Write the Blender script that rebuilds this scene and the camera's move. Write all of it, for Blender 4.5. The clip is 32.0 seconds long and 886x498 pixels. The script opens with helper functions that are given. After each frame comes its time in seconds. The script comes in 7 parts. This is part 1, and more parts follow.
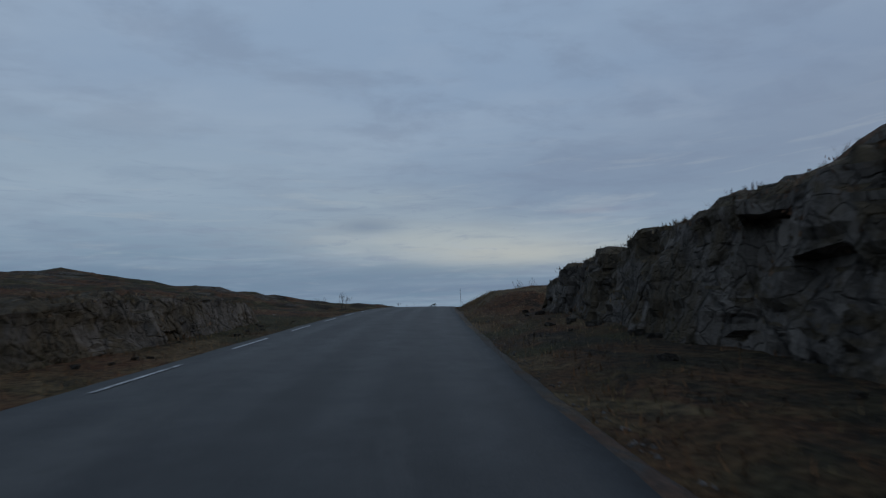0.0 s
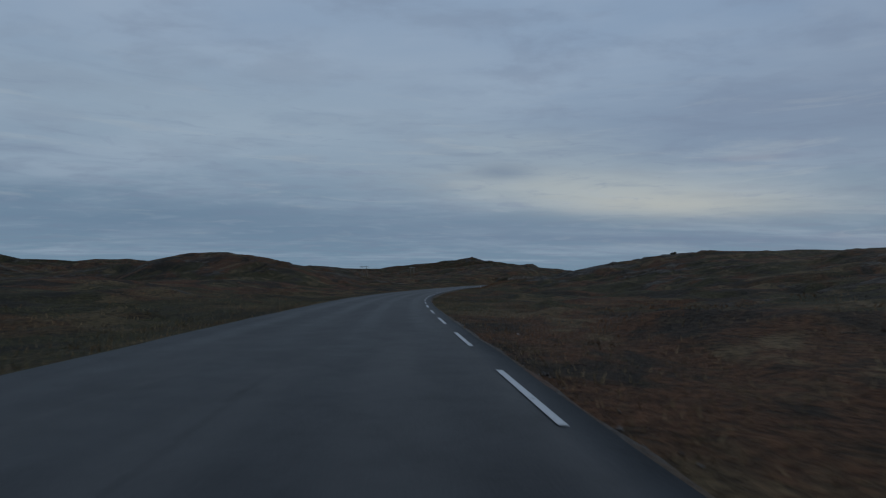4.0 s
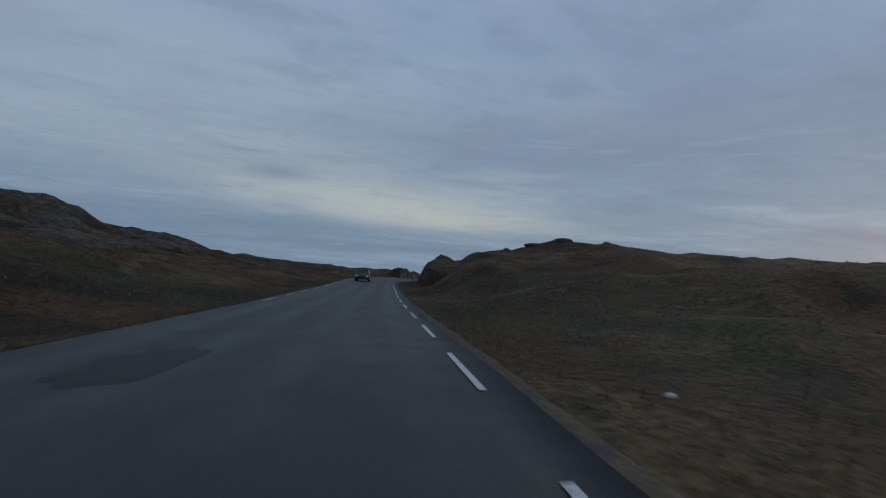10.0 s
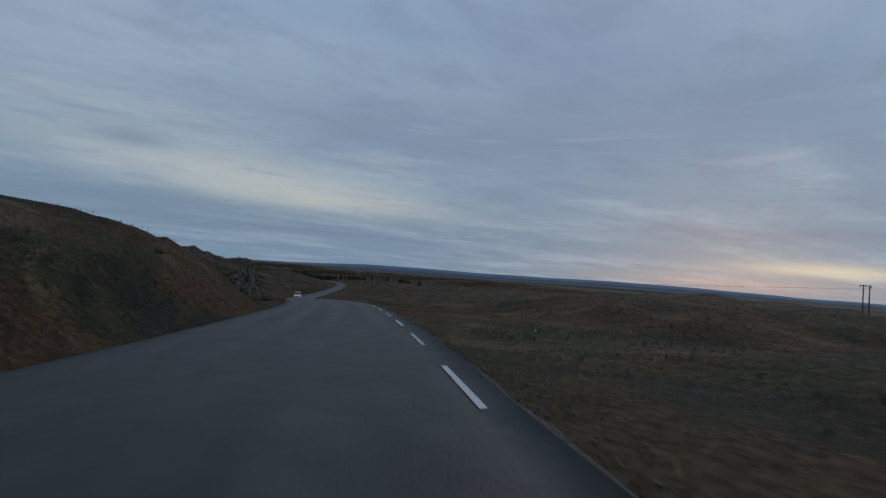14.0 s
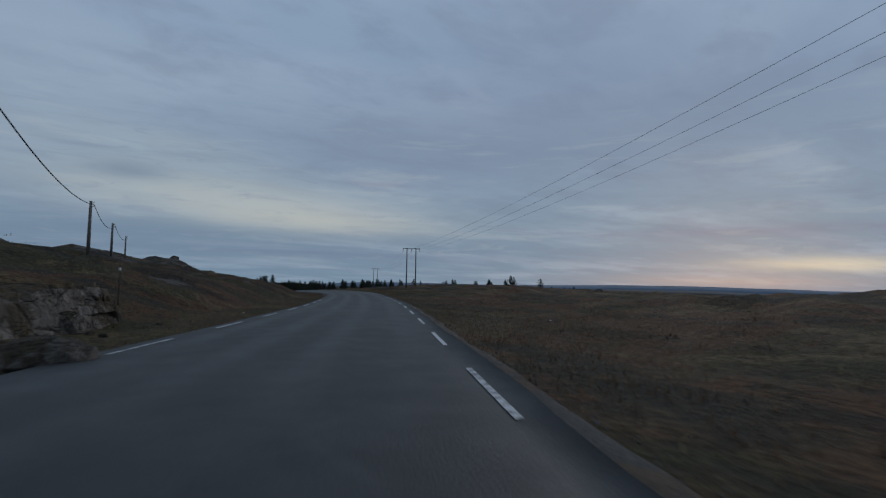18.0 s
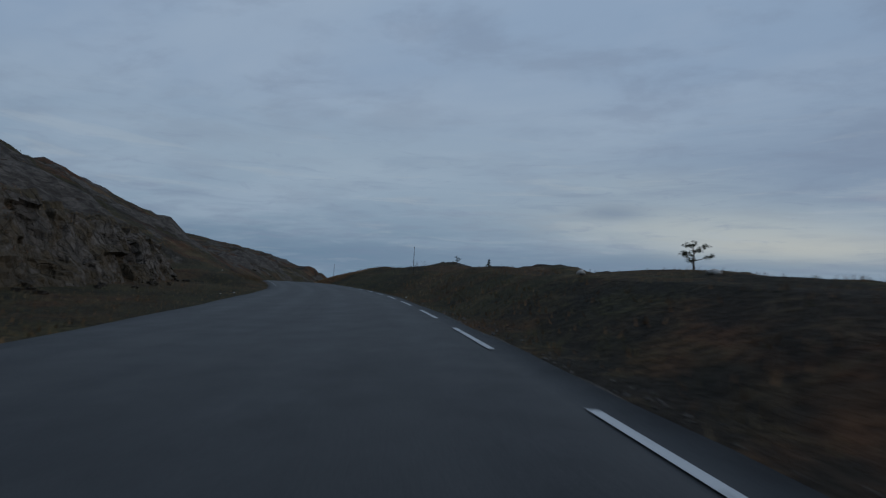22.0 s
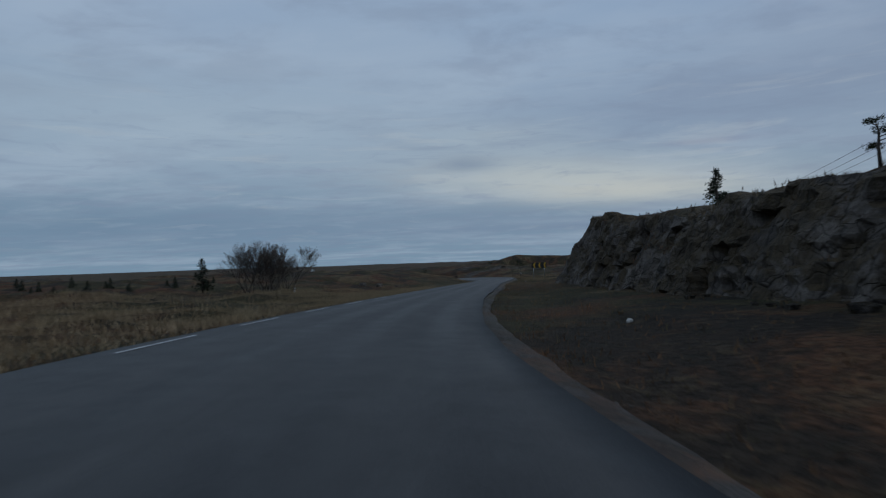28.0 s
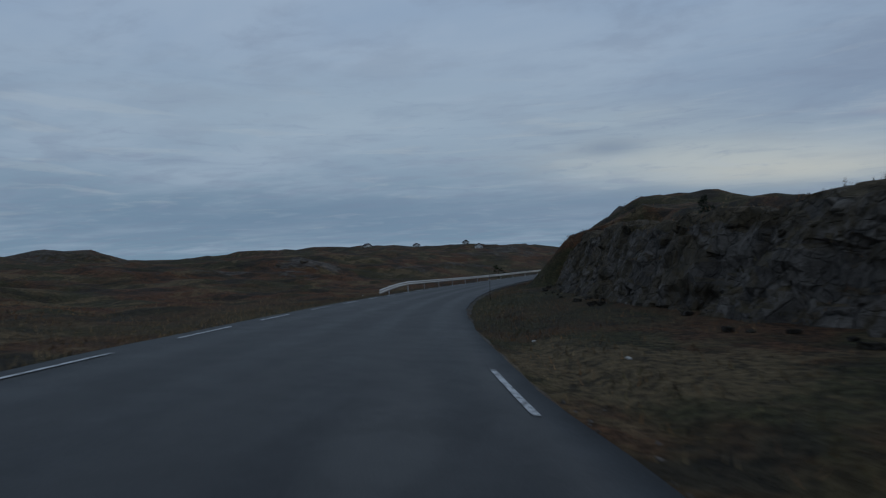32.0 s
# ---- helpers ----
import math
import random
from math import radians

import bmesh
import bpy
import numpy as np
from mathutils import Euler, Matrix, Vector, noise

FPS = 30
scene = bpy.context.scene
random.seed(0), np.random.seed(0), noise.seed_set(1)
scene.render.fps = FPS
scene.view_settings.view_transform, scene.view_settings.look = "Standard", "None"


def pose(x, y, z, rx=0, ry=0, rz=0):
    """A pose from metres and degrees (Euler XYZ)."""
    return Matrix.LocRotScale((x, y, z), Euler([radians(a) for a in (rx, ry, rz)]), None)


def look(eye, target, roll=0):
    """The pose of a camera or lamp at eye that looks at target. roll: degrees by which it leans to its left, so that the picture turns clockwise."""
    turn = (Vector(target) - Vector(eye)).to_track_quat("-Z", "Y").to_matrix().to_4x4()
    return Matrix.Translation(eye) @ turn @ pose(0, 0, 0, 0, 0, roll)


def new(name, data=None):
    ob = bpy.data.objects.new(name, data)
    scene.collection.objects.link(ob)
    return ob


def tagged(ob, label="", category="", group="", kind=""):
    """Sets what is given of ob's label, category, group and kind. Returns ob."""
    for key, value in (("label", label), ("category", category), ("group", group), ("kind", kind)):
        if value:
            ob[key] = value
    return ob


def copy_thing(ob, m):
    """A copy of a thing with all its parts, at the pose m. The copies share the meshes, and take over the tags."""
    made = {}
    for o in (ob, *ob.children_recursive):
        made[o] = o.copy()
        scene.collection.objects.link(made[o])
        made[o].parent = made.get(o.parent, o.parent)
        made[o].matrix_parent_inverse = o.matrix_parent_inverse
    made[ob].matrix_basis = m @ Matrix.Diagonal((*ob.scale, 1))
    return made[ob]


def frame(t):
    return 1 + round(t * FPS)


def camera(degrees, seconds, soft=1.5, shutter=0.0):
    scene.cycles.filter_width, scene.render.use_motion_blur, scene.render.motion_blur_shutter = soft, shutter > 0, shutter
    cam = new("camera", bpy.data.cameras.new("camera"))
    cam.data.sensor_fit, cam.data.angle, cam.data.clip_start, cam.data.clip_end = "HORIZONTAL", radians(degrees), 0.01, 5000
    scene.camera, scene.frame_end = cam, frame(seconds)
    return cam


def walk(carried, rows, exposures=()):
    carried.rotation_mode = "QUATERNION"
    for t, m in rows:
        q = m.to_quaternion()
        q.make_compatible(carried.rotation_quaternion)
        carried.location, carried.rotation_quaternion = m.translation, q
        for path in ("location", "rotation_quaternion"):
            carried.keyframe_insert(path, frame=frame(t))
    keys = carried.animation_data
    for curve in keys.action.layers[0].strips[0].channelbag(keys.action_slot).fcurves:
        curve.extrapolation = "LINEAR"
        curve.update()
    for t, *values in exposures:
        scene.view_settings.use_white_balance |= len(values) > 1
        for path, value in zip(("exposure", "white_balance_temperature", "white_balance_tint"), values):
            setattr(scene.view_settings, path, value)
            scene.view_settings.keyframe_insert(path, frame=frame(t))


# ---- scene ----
# The drive runs at several times real speed; the place is laid out so that the fast camera stays within 4 m a tenth of a second.
# All sizes share one scale: the eye is 0.49 above a 2.8 wide road.
cam = camera(80, 32.0, soft=1.25, shutter=0.04)
PATH = [
    (0.0, 0.00, 0.00, 0.490, 97.45, 2.48, -7.78),
    (0.5, 1.61, 15.35, 1.250, 96.32, 1.21, -14.74),
    (1.0, 4.17, 30.51, 1.697, 95.04, 2.13, -15.08),
    (1.5, 6.73, 45.62, 1.786, 93.43, 0.71, -15.39),
    (2.0, 9.44, 60.63, 1.769, 94.27, -0.43, -16.19),
    (2.5, 11.68, 75.64, 1.821, 94.28, -4.15, -11.91),
    (3.0, 12.22, 90.74, 1.714, 92.93, -4.49, -3.91),
    (3.5, 10.53, 105.81, 1.339, 92.13, -2.32, 4.51),
    (4.0, 7.40, 120.76, 0.806, 91.79, -1.03, 6.31),
    (4.5, 4.63, 135.89, 0.236, 91.89, -0.57, 2.26),
    (5.0, 3.24, 151.31, -0.295, 92.14, -0.60, -3.38),
    (5.5, 3.10, 166.91, -0.776, 92.30, -0.80, -6.35),
    (6.0, 3.13, 182.61, -1.245, 92.31, -1.12, -5.93),
    (6.5, 3.96, 198.38, -1.749, 91.83, 1.74, -12.50),
    (7.0, 7.37, 213.91, -2.050, 93.91, 1.50, -23.68),
    (7.5, 13.55, 228.68, -2.044, 94.20, -0.19, -31.86),
    (8.0, 20.21, 243.37, -1.946, 94.65, -2.77, -27.82),
    (8.5, 25.75, 258.48, -2.091, 92.30, -2.11, -24.46),
    (9.0, 30.69, 273.51, -2.484, 92.54, 0.55, -23.53),
    (9.5, 35.15, 288.42, -2.766, 93.42, -3.00, -21.21),
    (10.0, 38.77, 303.32, -2.938, 93.27, -3.12, -18.10),
    (10.5, 41.87, 318.57, -2.999, 94.12, 0.18, -17.00),
    (11.0, 45.28, 334.15, -2.827, 95.20, 2.86, -19.73),
    (11.5, 50.52, 349.61, -2.641, 94.28, 3.29, -28.60),
    (12.0, 57.47, 364.78, -2.849, 92.36, 3.60, -31.29),
    (12.5, 65.28, 379.87, -3.695, 89.91, 3.00, -34.82),
    (13.0, 74.12, 394.71, -5.123, 87.25, 1.60, -37.91),
    (13.5, 83.43, 409.64, -6.596, 89.72, -1.50, -36.84),
    (14.0, 91.98, 425.34, -7.573, 92.25, -4.20, -31.41),
    (14.5, 98.58, 442.10, -8.428, 90.54, -3.00, -23.40),
    (15.0, 103.49, 459.58, -9.618, 89.76, -1.81, -20.39),
    (15.5, 108.25, 477.17, -10.932, 89.87, -0.67, -21.90),
    (16.0, 113.83, 494.56, -12.125, 90.57, 0.13, -25.29),
    (16.5, 120.41, 511.66, -13.048, 91.57, 0.30, -27.96),
    (17.0, 127.59, 528.57, -13.633, 92.82, -0.20, -29.51),
    (17.5, 135.21, 545.34, -13.999, 92.87, -0.18, -30.79),
    (18.0, 143.14, 562.02, -14.207, 93.80, -0.91, -31.20),
    (18.5, 150.65, 578.98, -14.301, 93.63, -1.83, -27.80),
    (19.0, 156.89, 596.53, -14.384, 93.82, -3.33, -22.54),
    (19.5, 160.34, 614.89, -14.531, 93.40, -4.49, -10.77),
    (20.0, 160.94, 633.67, -14.970, 91.86, -2.24, -5.76),
    (20.5, 161.09, 652.54, -15.607, 92.05, -2.50, -7.03),
    (21.0, 161.32, 671.49, -16.113, 92.91, -4.49, -5.06),
    (21.5, 159.03, 690.40, -16.379, 93.29, -4.49, 7.50),
    (22.0, 152.93, 708.59, -16.056, 95.80, -3.00, 17.54),
    (22.5, 143.53, 725.03, -15.148, 97.54, -0.50, 29.49),
    (23.0, 132.77, 739.75, -14.643, 93.60, 0.66, 30.10),
    (23.5, 122.72, 754.51, -14.715, 93.65, 2.27, 26.47),
    (24.0, 114.33, 770.04, -14.944, 92.78, 2.47, 18.91),
    (24.5, 107.84, 786.25, -15.111, 94.01, 1.51, 13.88),
    (25.0, 102.55, 802.69, -15.157, 93.85, 0.18, 10.91),
    (25.5, 97.46, 819.00, -15.382, 92.64, -0.58, 12.56),
    (26.0, 91.82, 834.99, -15.895, 91.80, -0.30, 15.07),
    (26.5, 85.44, 850.54, -16.600, 91.32, 0.89, 17.92),
    (27.0, 78.62, 865.75, -17.404, 91.10, 2.12, 18.32),
    (27.5, 72.40, 881.06, -18.246, 91.04, 2.50, 13.45),
    (28.0, 68.35, 897.07, -19.059, 91.12, 1.90, 2.86),
    (28.5, 68.12, 913.64, -19.608, 93.11, -0.60, -11.93),
    (29.0, 70.37, 930.20, -19.968, 92.55, -2.40, -12.55),
    (29.5, 69.88, 946.88, -20.411, 92.35, -4.50, 5.60),
    (30.0, 63.83, 962.48, -21.009, 91.64, -3.50, 24.02),
    (30.5, 54.58, 976.54, -21.885, 90.29, -1.00, 29.48),
    (31.0, 44.93, 990.35, -22.953, 89.75, -0.35, 28.43),
    (31.5, 35.52, 1004.16, -24.098, 89.74, 0.50, 27.88),
    (32.0, 27.52, 1018.61, -25.252, 90.21, 1.50, 17.85),
]
walk(cam, [(t, pose(x, y, z, a, b, c)) for t, x, y, z, a, b, c in PATH], [(0.0, -0.03), (3.5, -0.07), (6.0, 0.02), (7.0, -0.03), (10.0, -0.03), (11.5, 0.0), (12.2, 0.03), (13.0, 0.38), (13.5, 0.25), (14.0, 0.02), (17.0, -0.02), (20.0, -0.08), (21.0, 0.2), (22.0, -0.04), (23.5, 0.04), (25.5, 0.12), (29.0, 0.0), (30.0, -0.08), (31.0, 0.02), (32.0, 0.03)])

# ---- world, sun ----
world = bpy.data.worlds.new("world")
scene.world = world
world.use_nodes = True


class Net:
    """Small helper to write node trees as sums."""

    def __init__(self, tree):
        self.t = tree
        self.t.nodes.clear()

    def n(self, kind, **kw):
        nd = self.t.nodes.new(kind)
        for k, v in kw.items():
            if k == "op":
                nd.operation = v
            elif k == "blend":
                nd.blend_type = v
            elif k == "dims":
                nd.noise_dimensions = v
            elif k == "feature":
                nd.feature = v
            elif k == "attr":
                nd.attribute_name = v
        return nd

    def put(self, sock, v):
        if isinstance(v, bpy.types.NodeSocket):
            self.t.links.new(v, sock)
        else:
            sock.default_value = v

    def m(self, op, a, b=None, c=None):
        nd = self.n("ShaderNodeMath", op=op)
        for i, v in enumerate((a, b, c)):
            if v is not None:
                self.put(nd.inputs[i], v)
        return nd.outputs[0]

    def noise(self, vec, scale, detail=4.0, rough=0.55, distort=0.0):
        nd = self.n("ShaderNodeTexNoise")
        if vec is not None:
            self.put(nd.inputs["Vector"], vec)
        for k, v in (("Scale", scale), ("Detail", detail), ("Roughness", rough), ("Distortion", distort)):
            nd.inputs[k].default_value = v
        return nd.outputs["Fac"]

    def voro(self, vec, scale, feature="F1"):
        nd = self.n("ShaderNodeTexVoronoi", feature=feature)
        self.put(nd.inputs["Vector"], vec)
        nd.inputs["Scale"].default_value = scale
        return nd.outputs["Distance"]

    def mix(self, fac, a, b, blend="MIX"):
        nd = self.n("ShaderNodeMix")
        nd.data_type = "RGBA"
        nd.blend_type = blend
        self.put(nd.inputs[0], fac)
        for i, v in ((6, a), (7, b)):
            self.put(nd.inputs[i], v if isinstance(v, bpy.types.NodeSocket) else (*v, 1.0))
        return nd.outputs[2]

    def ramp(self, fac, lo, hi):
        nd = self.n("ShaderNodeMapRange")
        nd.interpolation_type = "SMOOTHSTEP"
        self.put(nd.inputs[0], fac)
        nd.inputs[1].default_value, nd.inputs[2].default_value = lo, hi
        return nd.outputs[0]

    def scaled(self, vec, s, loc=(0, 0, 0)):
        nd = self.n("ShaderNodeMapping")
        self.put(nd.inputs["Vector"], vec)
        nd.inputs["Scale"].default_value = s
        nd.inputs["Location"].default_value = loc
        return nd.outputs[0]


def build_sky():
    w = Net(world.node_tree)
    co = w.n("ShaderNodeTexCoord").outputs["Generated"]
    sep = w.n("ShaderNodeSeparateXYZ")
    w.put(sep.inputs[0], co)
    x, y, z = sep.outputs
    az = w.m("MULTIPLY", w.m("ARCTAN2", x, y), 57.3)
    el = w.m("MULTIPLY", w.m("ARCSINE", z), 57.3)
    # flat cloud deck seen in perspective
    lift = w.m("ADD", w.m("ABSOLUTE", z), 0.09)
    deck = w.n("ShaderNodeCombineXYZ")
    w.put(deck.inputs[0], w.m("DIVIDE", x, lift))
    w.put(deck.inputs[1], w.m("DIVIDE", y, lift))
    deck = deck.outputs[0]
    big = w.noise(w.scaled(deck, (0.55, 1.0, 1), (3.1, 0.4, 0)), 0.9, 5, 0.55, 0.3)
    fine = w.noise(w.scaled(deck, (1.0, 1.5, 1), (7.7, 2.2, 0)), 2.0, 6, 0.58, 0.25)
    warp = w.m("MULTIPLY", w.m("SUBTRACT", fine, 0.5), 7.0)
    warp2 = w.m("MULTIPLY", w.m("SUBTRACT", big, 0.5), 5.0)

    def blob(a0, e0, sa, se, wob=1.0, tilt=0.0):
        da = w.m("DIVIDE", w.m("ADD", w.m("SUBTRACT", az, a0), w.m("MULTIPLY", warp, wob)), sa)
        ee = w.m("ADD", w.m("SUBTRACT", el, e0), w.m("MULTIPLY", w.m("SUBTRACT", az, a0), tilt))
        de = w.m("DIVIDE", w.m("ADD", ee, w.m("MULTIPLY", warp2, 0.22 * wob)), se)
        q = w.m("ADD", w.m("MULTIPLY", da, da), w.m("MULTIPLY", de, de))
        return w.m("POWER", 2.718, w.m("MULTIPLY", q, -1.0))

    grad = w.n("ShaderNodeValToRGB")
    w.put(grad.inputs[0], w.m("DIVIDE", w.m("MAXIMUM", el, 0.0), 60.0))
    stops = [(0.0, (0.159, 0.25, 0.34)), (0.05, (0.159, 0.245, 0.345)), (0.11, (0.183, 0.265, 0.36)), (0.2, (0.217, 0.30, 0.405)),
             (0.35, (0.227, 0.315, 0.445)), (0.6, (0.261, 0.355, 0.49)), (1.0, (0.289, 0.38, 0.52))]
    els = grad.color_ramp.elements
    els[0].position, els[0].color = stops[0][0], (*stops[0][1], 1)
    els[1].position, els[1].color = 1.0, (*stops[-1][1], 1)
    for p, c in stops[1:-1]:
        els.new(p).color = (*c, 1)
    col = grad.outputs[0]
    col = w.mix(w.m("MULTIPLY", w.ramp(big, 0.42, 0.68), 0.45), col, (0.34, 0.42, 0.52))
    col = w.mix(w.m("MULTIPLY", w.ramp(fine, 0.45, 0.66), 0.42), col, (0.17, 0.22, 0.315))
    for a0, e0, sa, se, c, k, wob, tilt in (
            (26, 14.0, 22, 4.0, (0.19, 0.25, 0.355), 0.6, 1.8, -0.02),     # violet-grey deck
            (52, 16.0, 24, 5.0, (0.175, 0.235, 0.335), 0.6, 2.0, -0.05),
            (44, 22.0, 17, 7.0, (0.185, 0.245, 0.36), 0.45, 2.0, 0.0),
            (-12, 19.0, 16, 7.0, (0.33, 0.41, 0.50), 0.35, 2.0, 0.0),
            (-30, 14.0, 26, 5.0, (0.30, 0.385, 0.47), 0.6, 1.5, 0.02),     # pale veil
            (-34, 4.0, 30, 2.6, (0.125, 0.20, 0.295), 0.7, 1.0, 0.0),      # low blue band
            (0, 4.2, 22, 2.0, (0.155, 0.225, 0.32), 0.6, 1.0, 0.02),
            (9, 8.4, 16, 2.2, (0.39, 0.44, 0.46), 0.85, 0.9, 0.05),        # bright break
            (17, 6.6, 12, 1.4, (0.44, 0.46, 0.44), 0.75, 0.8, 0.04),
            (3, 12.5, 9, 2.0, (0.34, 0.41, 0.46), 0.45, 1.0, 0.06),
            (20, 3.0, 22, 0.45, (0.15, 0.21, 0.31), 0.6, 0.7, 0.01),
            (68, 2.3, 7, 0.7, (0.66, 0.60, 0.46), 0.7, 0.8, 0.0),        # evening glow
            (60, 0.7, 12, 0.5, (0.46, 0.36, 0.30), 0.26, 0.5, 0.0),
            (60, 5.4, 14, 0.5, (0.16, 0.2, 0.3), 0.7, 0.5, 0.0),
            (0, 10.1, 3.4, 0.85, (0.185, 0.245, 0.33), 0.75, 0.22, 0.0),   # lone small cloud
            (-4, 11.9, 3.5, 0.25, (0.2, 0.26, 0.35), 0.6, 0.25, 0.0),
            (24, 10.6, 4.5, 0.3, (0.19, 0.23, 0.33), 0.7, 0.3, 0.02)):
        col = w.mix(w.m("MULTIPLY", blob(a0, e0, sa, se, wob, tilt), k), col, c)
    # thin drawn-out streaks and ripples of low cloud
    comb = w.n("ShaderNodeCombineXYZ")
    w.put(comb.inputs[0], w.m("DIVIDE", az, 15.0))
    w.put(comb.inputs[1], w.m("DIVIDE", w.m("ADD", el, w.m("MULTIPLY", warp2, 0.5)), 1.5))
    streak = w.noise(comb.outputs[0], 1.0, 7, 0.62, 0.5)
    wisp = w.noise(w.scaled(comb.outputs[0], (1.6, 1.0, 1), (5, 8, 0)), 2.2, 6, 0.6, 0.8)
    belt = w.m("MULTIPLY", w.ramp(el, 0.8, 4.0), w.m("SUBTRACT", 1.0, w.ramp(el, 11.0, 22.0)))
    col = w.mix(w.m("MULTIPLY", w.m("MULTIPLY", w.ramp(streak, 0.52, 0.70), belt), 0.30), col, (0.165, 0.222, 0.325))
    col = w.mix(w.m("MULTIPLY", w.m("MULTIPLY", w.m("SUBTRACT", 1.0, w.ramp(streak, 0.32, 0.46)), belt), 0.22), col, (0.40, 0.45, 0.48))
    col = w.mix(w.m("MULTIPLY", w.m("MULTIPLY", w.ramp(wisp, 0.56, 0.70), belt), 0.28), col, (0.19, 0.24, 0.345))
    puff = w.noise(w.scaled(deck, (0.8, 1.1, 1), (1.7, 6.2, 0)), 2.4, 5, 0.55, 0.3)
    col = w.mix(w.m("MULTIPLY", w.ramp(puff, 0.52, 0.72), 0.14), col, (0.185, 0.24, 0.345))
    col = w.mix(w.m("MULTIPLY", w.m("SUBTRACT", 1.0, w.ramp(puff, 0.28, 0.46)), 0.12), col, (0.36, 0.43, 0.53))
    sky = w.n("ShaderNodeTexSky")
    sky.sky_type = "NISHITA"
    sky.sun_disc = False
    sky.sun_elevation, sky.sun_rotation = radians(4), radians(60)
    dim = w.n("ShaderNodeVectorMath", op="SCALE")
    w.put(dim.inputs[0], sky.outputs[0])
    dim.inputs["Scale"].default_value = 0.05
    col = w.mix(0.06, col, dim.outputs[0])
    low = w.ramp(el, -3.0, 0.0)
    col = w.mix(low, (0.05, 0.05, 0.05), col)
    bg = w.n("ShaderNodeBackground")
    w.put(bg.inputs[0], col)
    bg.inputs[1].default_value = 1.1
    out = w.n("ShaderNodeOutputWorld")
    w.t.links.new(bg.outputs[0], out.inputs[0])


build_sky()
sun = new("sun", bpy.data.lights.new("sun", "SUN"))
sun.data.energy, sun.data.angle, sun.data.color = 0.5, radians(25), (1.0, 0.93, 0.84)
sun.matrix_world = look((0, 0, 0), (-0.80, -0.46, -0.42))

# ---- materials ----


def material(name):
    mat = bpy.data.materials.new(name)
    mat.use_nodes = True
    w = Net(mat.node_tree)
    b = w.n("ShaderNodeBsdfPrincipled")
    out = w.n("ShaderNodeOutputMaterial")
    w.t.links.new(b.outputs[0], out.inputs[0])
    return mat, w, b


def bump(w, b, height, strength, dist):
    nd = w.n("ShaderNodeBump")
    nd.inputs["Strength"].default_value, nd.inputs["Distance"].default_value = strength, dist
    w.put(nd.inputs["Height"], height)
    w.t.links.new(nd.outputs[0], b.inputs["Normal"])


def plain(name, c, rough=0.7, metal=0.0, var=0.25, scale=6.0, bumpy=0.0):
    mat, w, b = material(name)
    co = w.n("ShaderNodeTexCoord").outputs["Object"]
    f = w.noise(co, scale, 5, 0.6)
    g = w.noise(co, scale * 7, 3, 0.6)
    k = w.m("MULTIPLY_ADD", f, 0.7, w.m("MULTIPLY", g, 0.3))
    w.put(b.inputs["Base Color"], w.mix(w.ramp(k, 0.3, 0.7), tuple(v * (1 - var) for v in c), tuple(min(1, v * (1 + var)) for v in c)))
    b.inputs["Roughness"].default_value, b.inputs["Metallic"].default_value = rough, metal
    if bumpy:
        bump(w, b, k, bumpy, 0.02)
    return mat


def moor_colour(w, co, green=None):
    """Patches of rust, olive, straw and dark heather that the turf and the blades on it share."""
    n1 = w.noise(co, 0.16, 5, 0.64, 0.8)
    n2 = w.noise(w.scaled(co, (1, 0.6, 1), (11, 3, 0)), 0.45, 6, 0.66, 0.7)
    n3 = w.noise(co, 2.4, 5, 0.68, 0.4)
    n4 = w.noise(co, 13.0, 5, 0.7)
    col = w.mix(w.ramp(n1, 0.44, 0.55), (0.076, 0.036, 0.018), (0.039, 0.035, 0.016))
    col = w.mix(w.m("MULTIPLY", w.ramp(n2, 0.51, 0.59), 0.9), col, (0.019, 0.016, 0.012))
    col = w.mix(w.m("MULTIPLY", w.m("SUBTRACT", 1.0, w.ramp(n2, 0.38, 0.46)), 0.85), col, (0.110, 0.078, 0.042))
    col = w.mix(w.m("MULTIPLY", w.ramp(n3, 0.54, 0.64), 0.55), col, (0.070, 0.050, 0.028))
    col = w.mix(w.m("MULTIPLY", w.m("SUBTRACT", 1.0, w.ramp(n3, 0.38, 0.46)), 0.65), col, (0.020, 0.018, 0.012))
    if green is not None:
        col = w.mix(w.m("MULTIPLY", w.m("MULTIPLY", green, 0.8), w.ramp(n3, 0.34, 0.56)), col, (0.044, 0.040, 0.018))
    fleck = w.n("ShaderNodeVectorMath", op="SCALE")
    w.put(fleck.inputs[0], col)
    w.put(fleck.inputs["Scale"], w.m("MULTIPLY_ADD", w.ramp(n4, 0.34, 0.66), 0.95, 0.40))
    return fleck.outputs[0], n3, n4


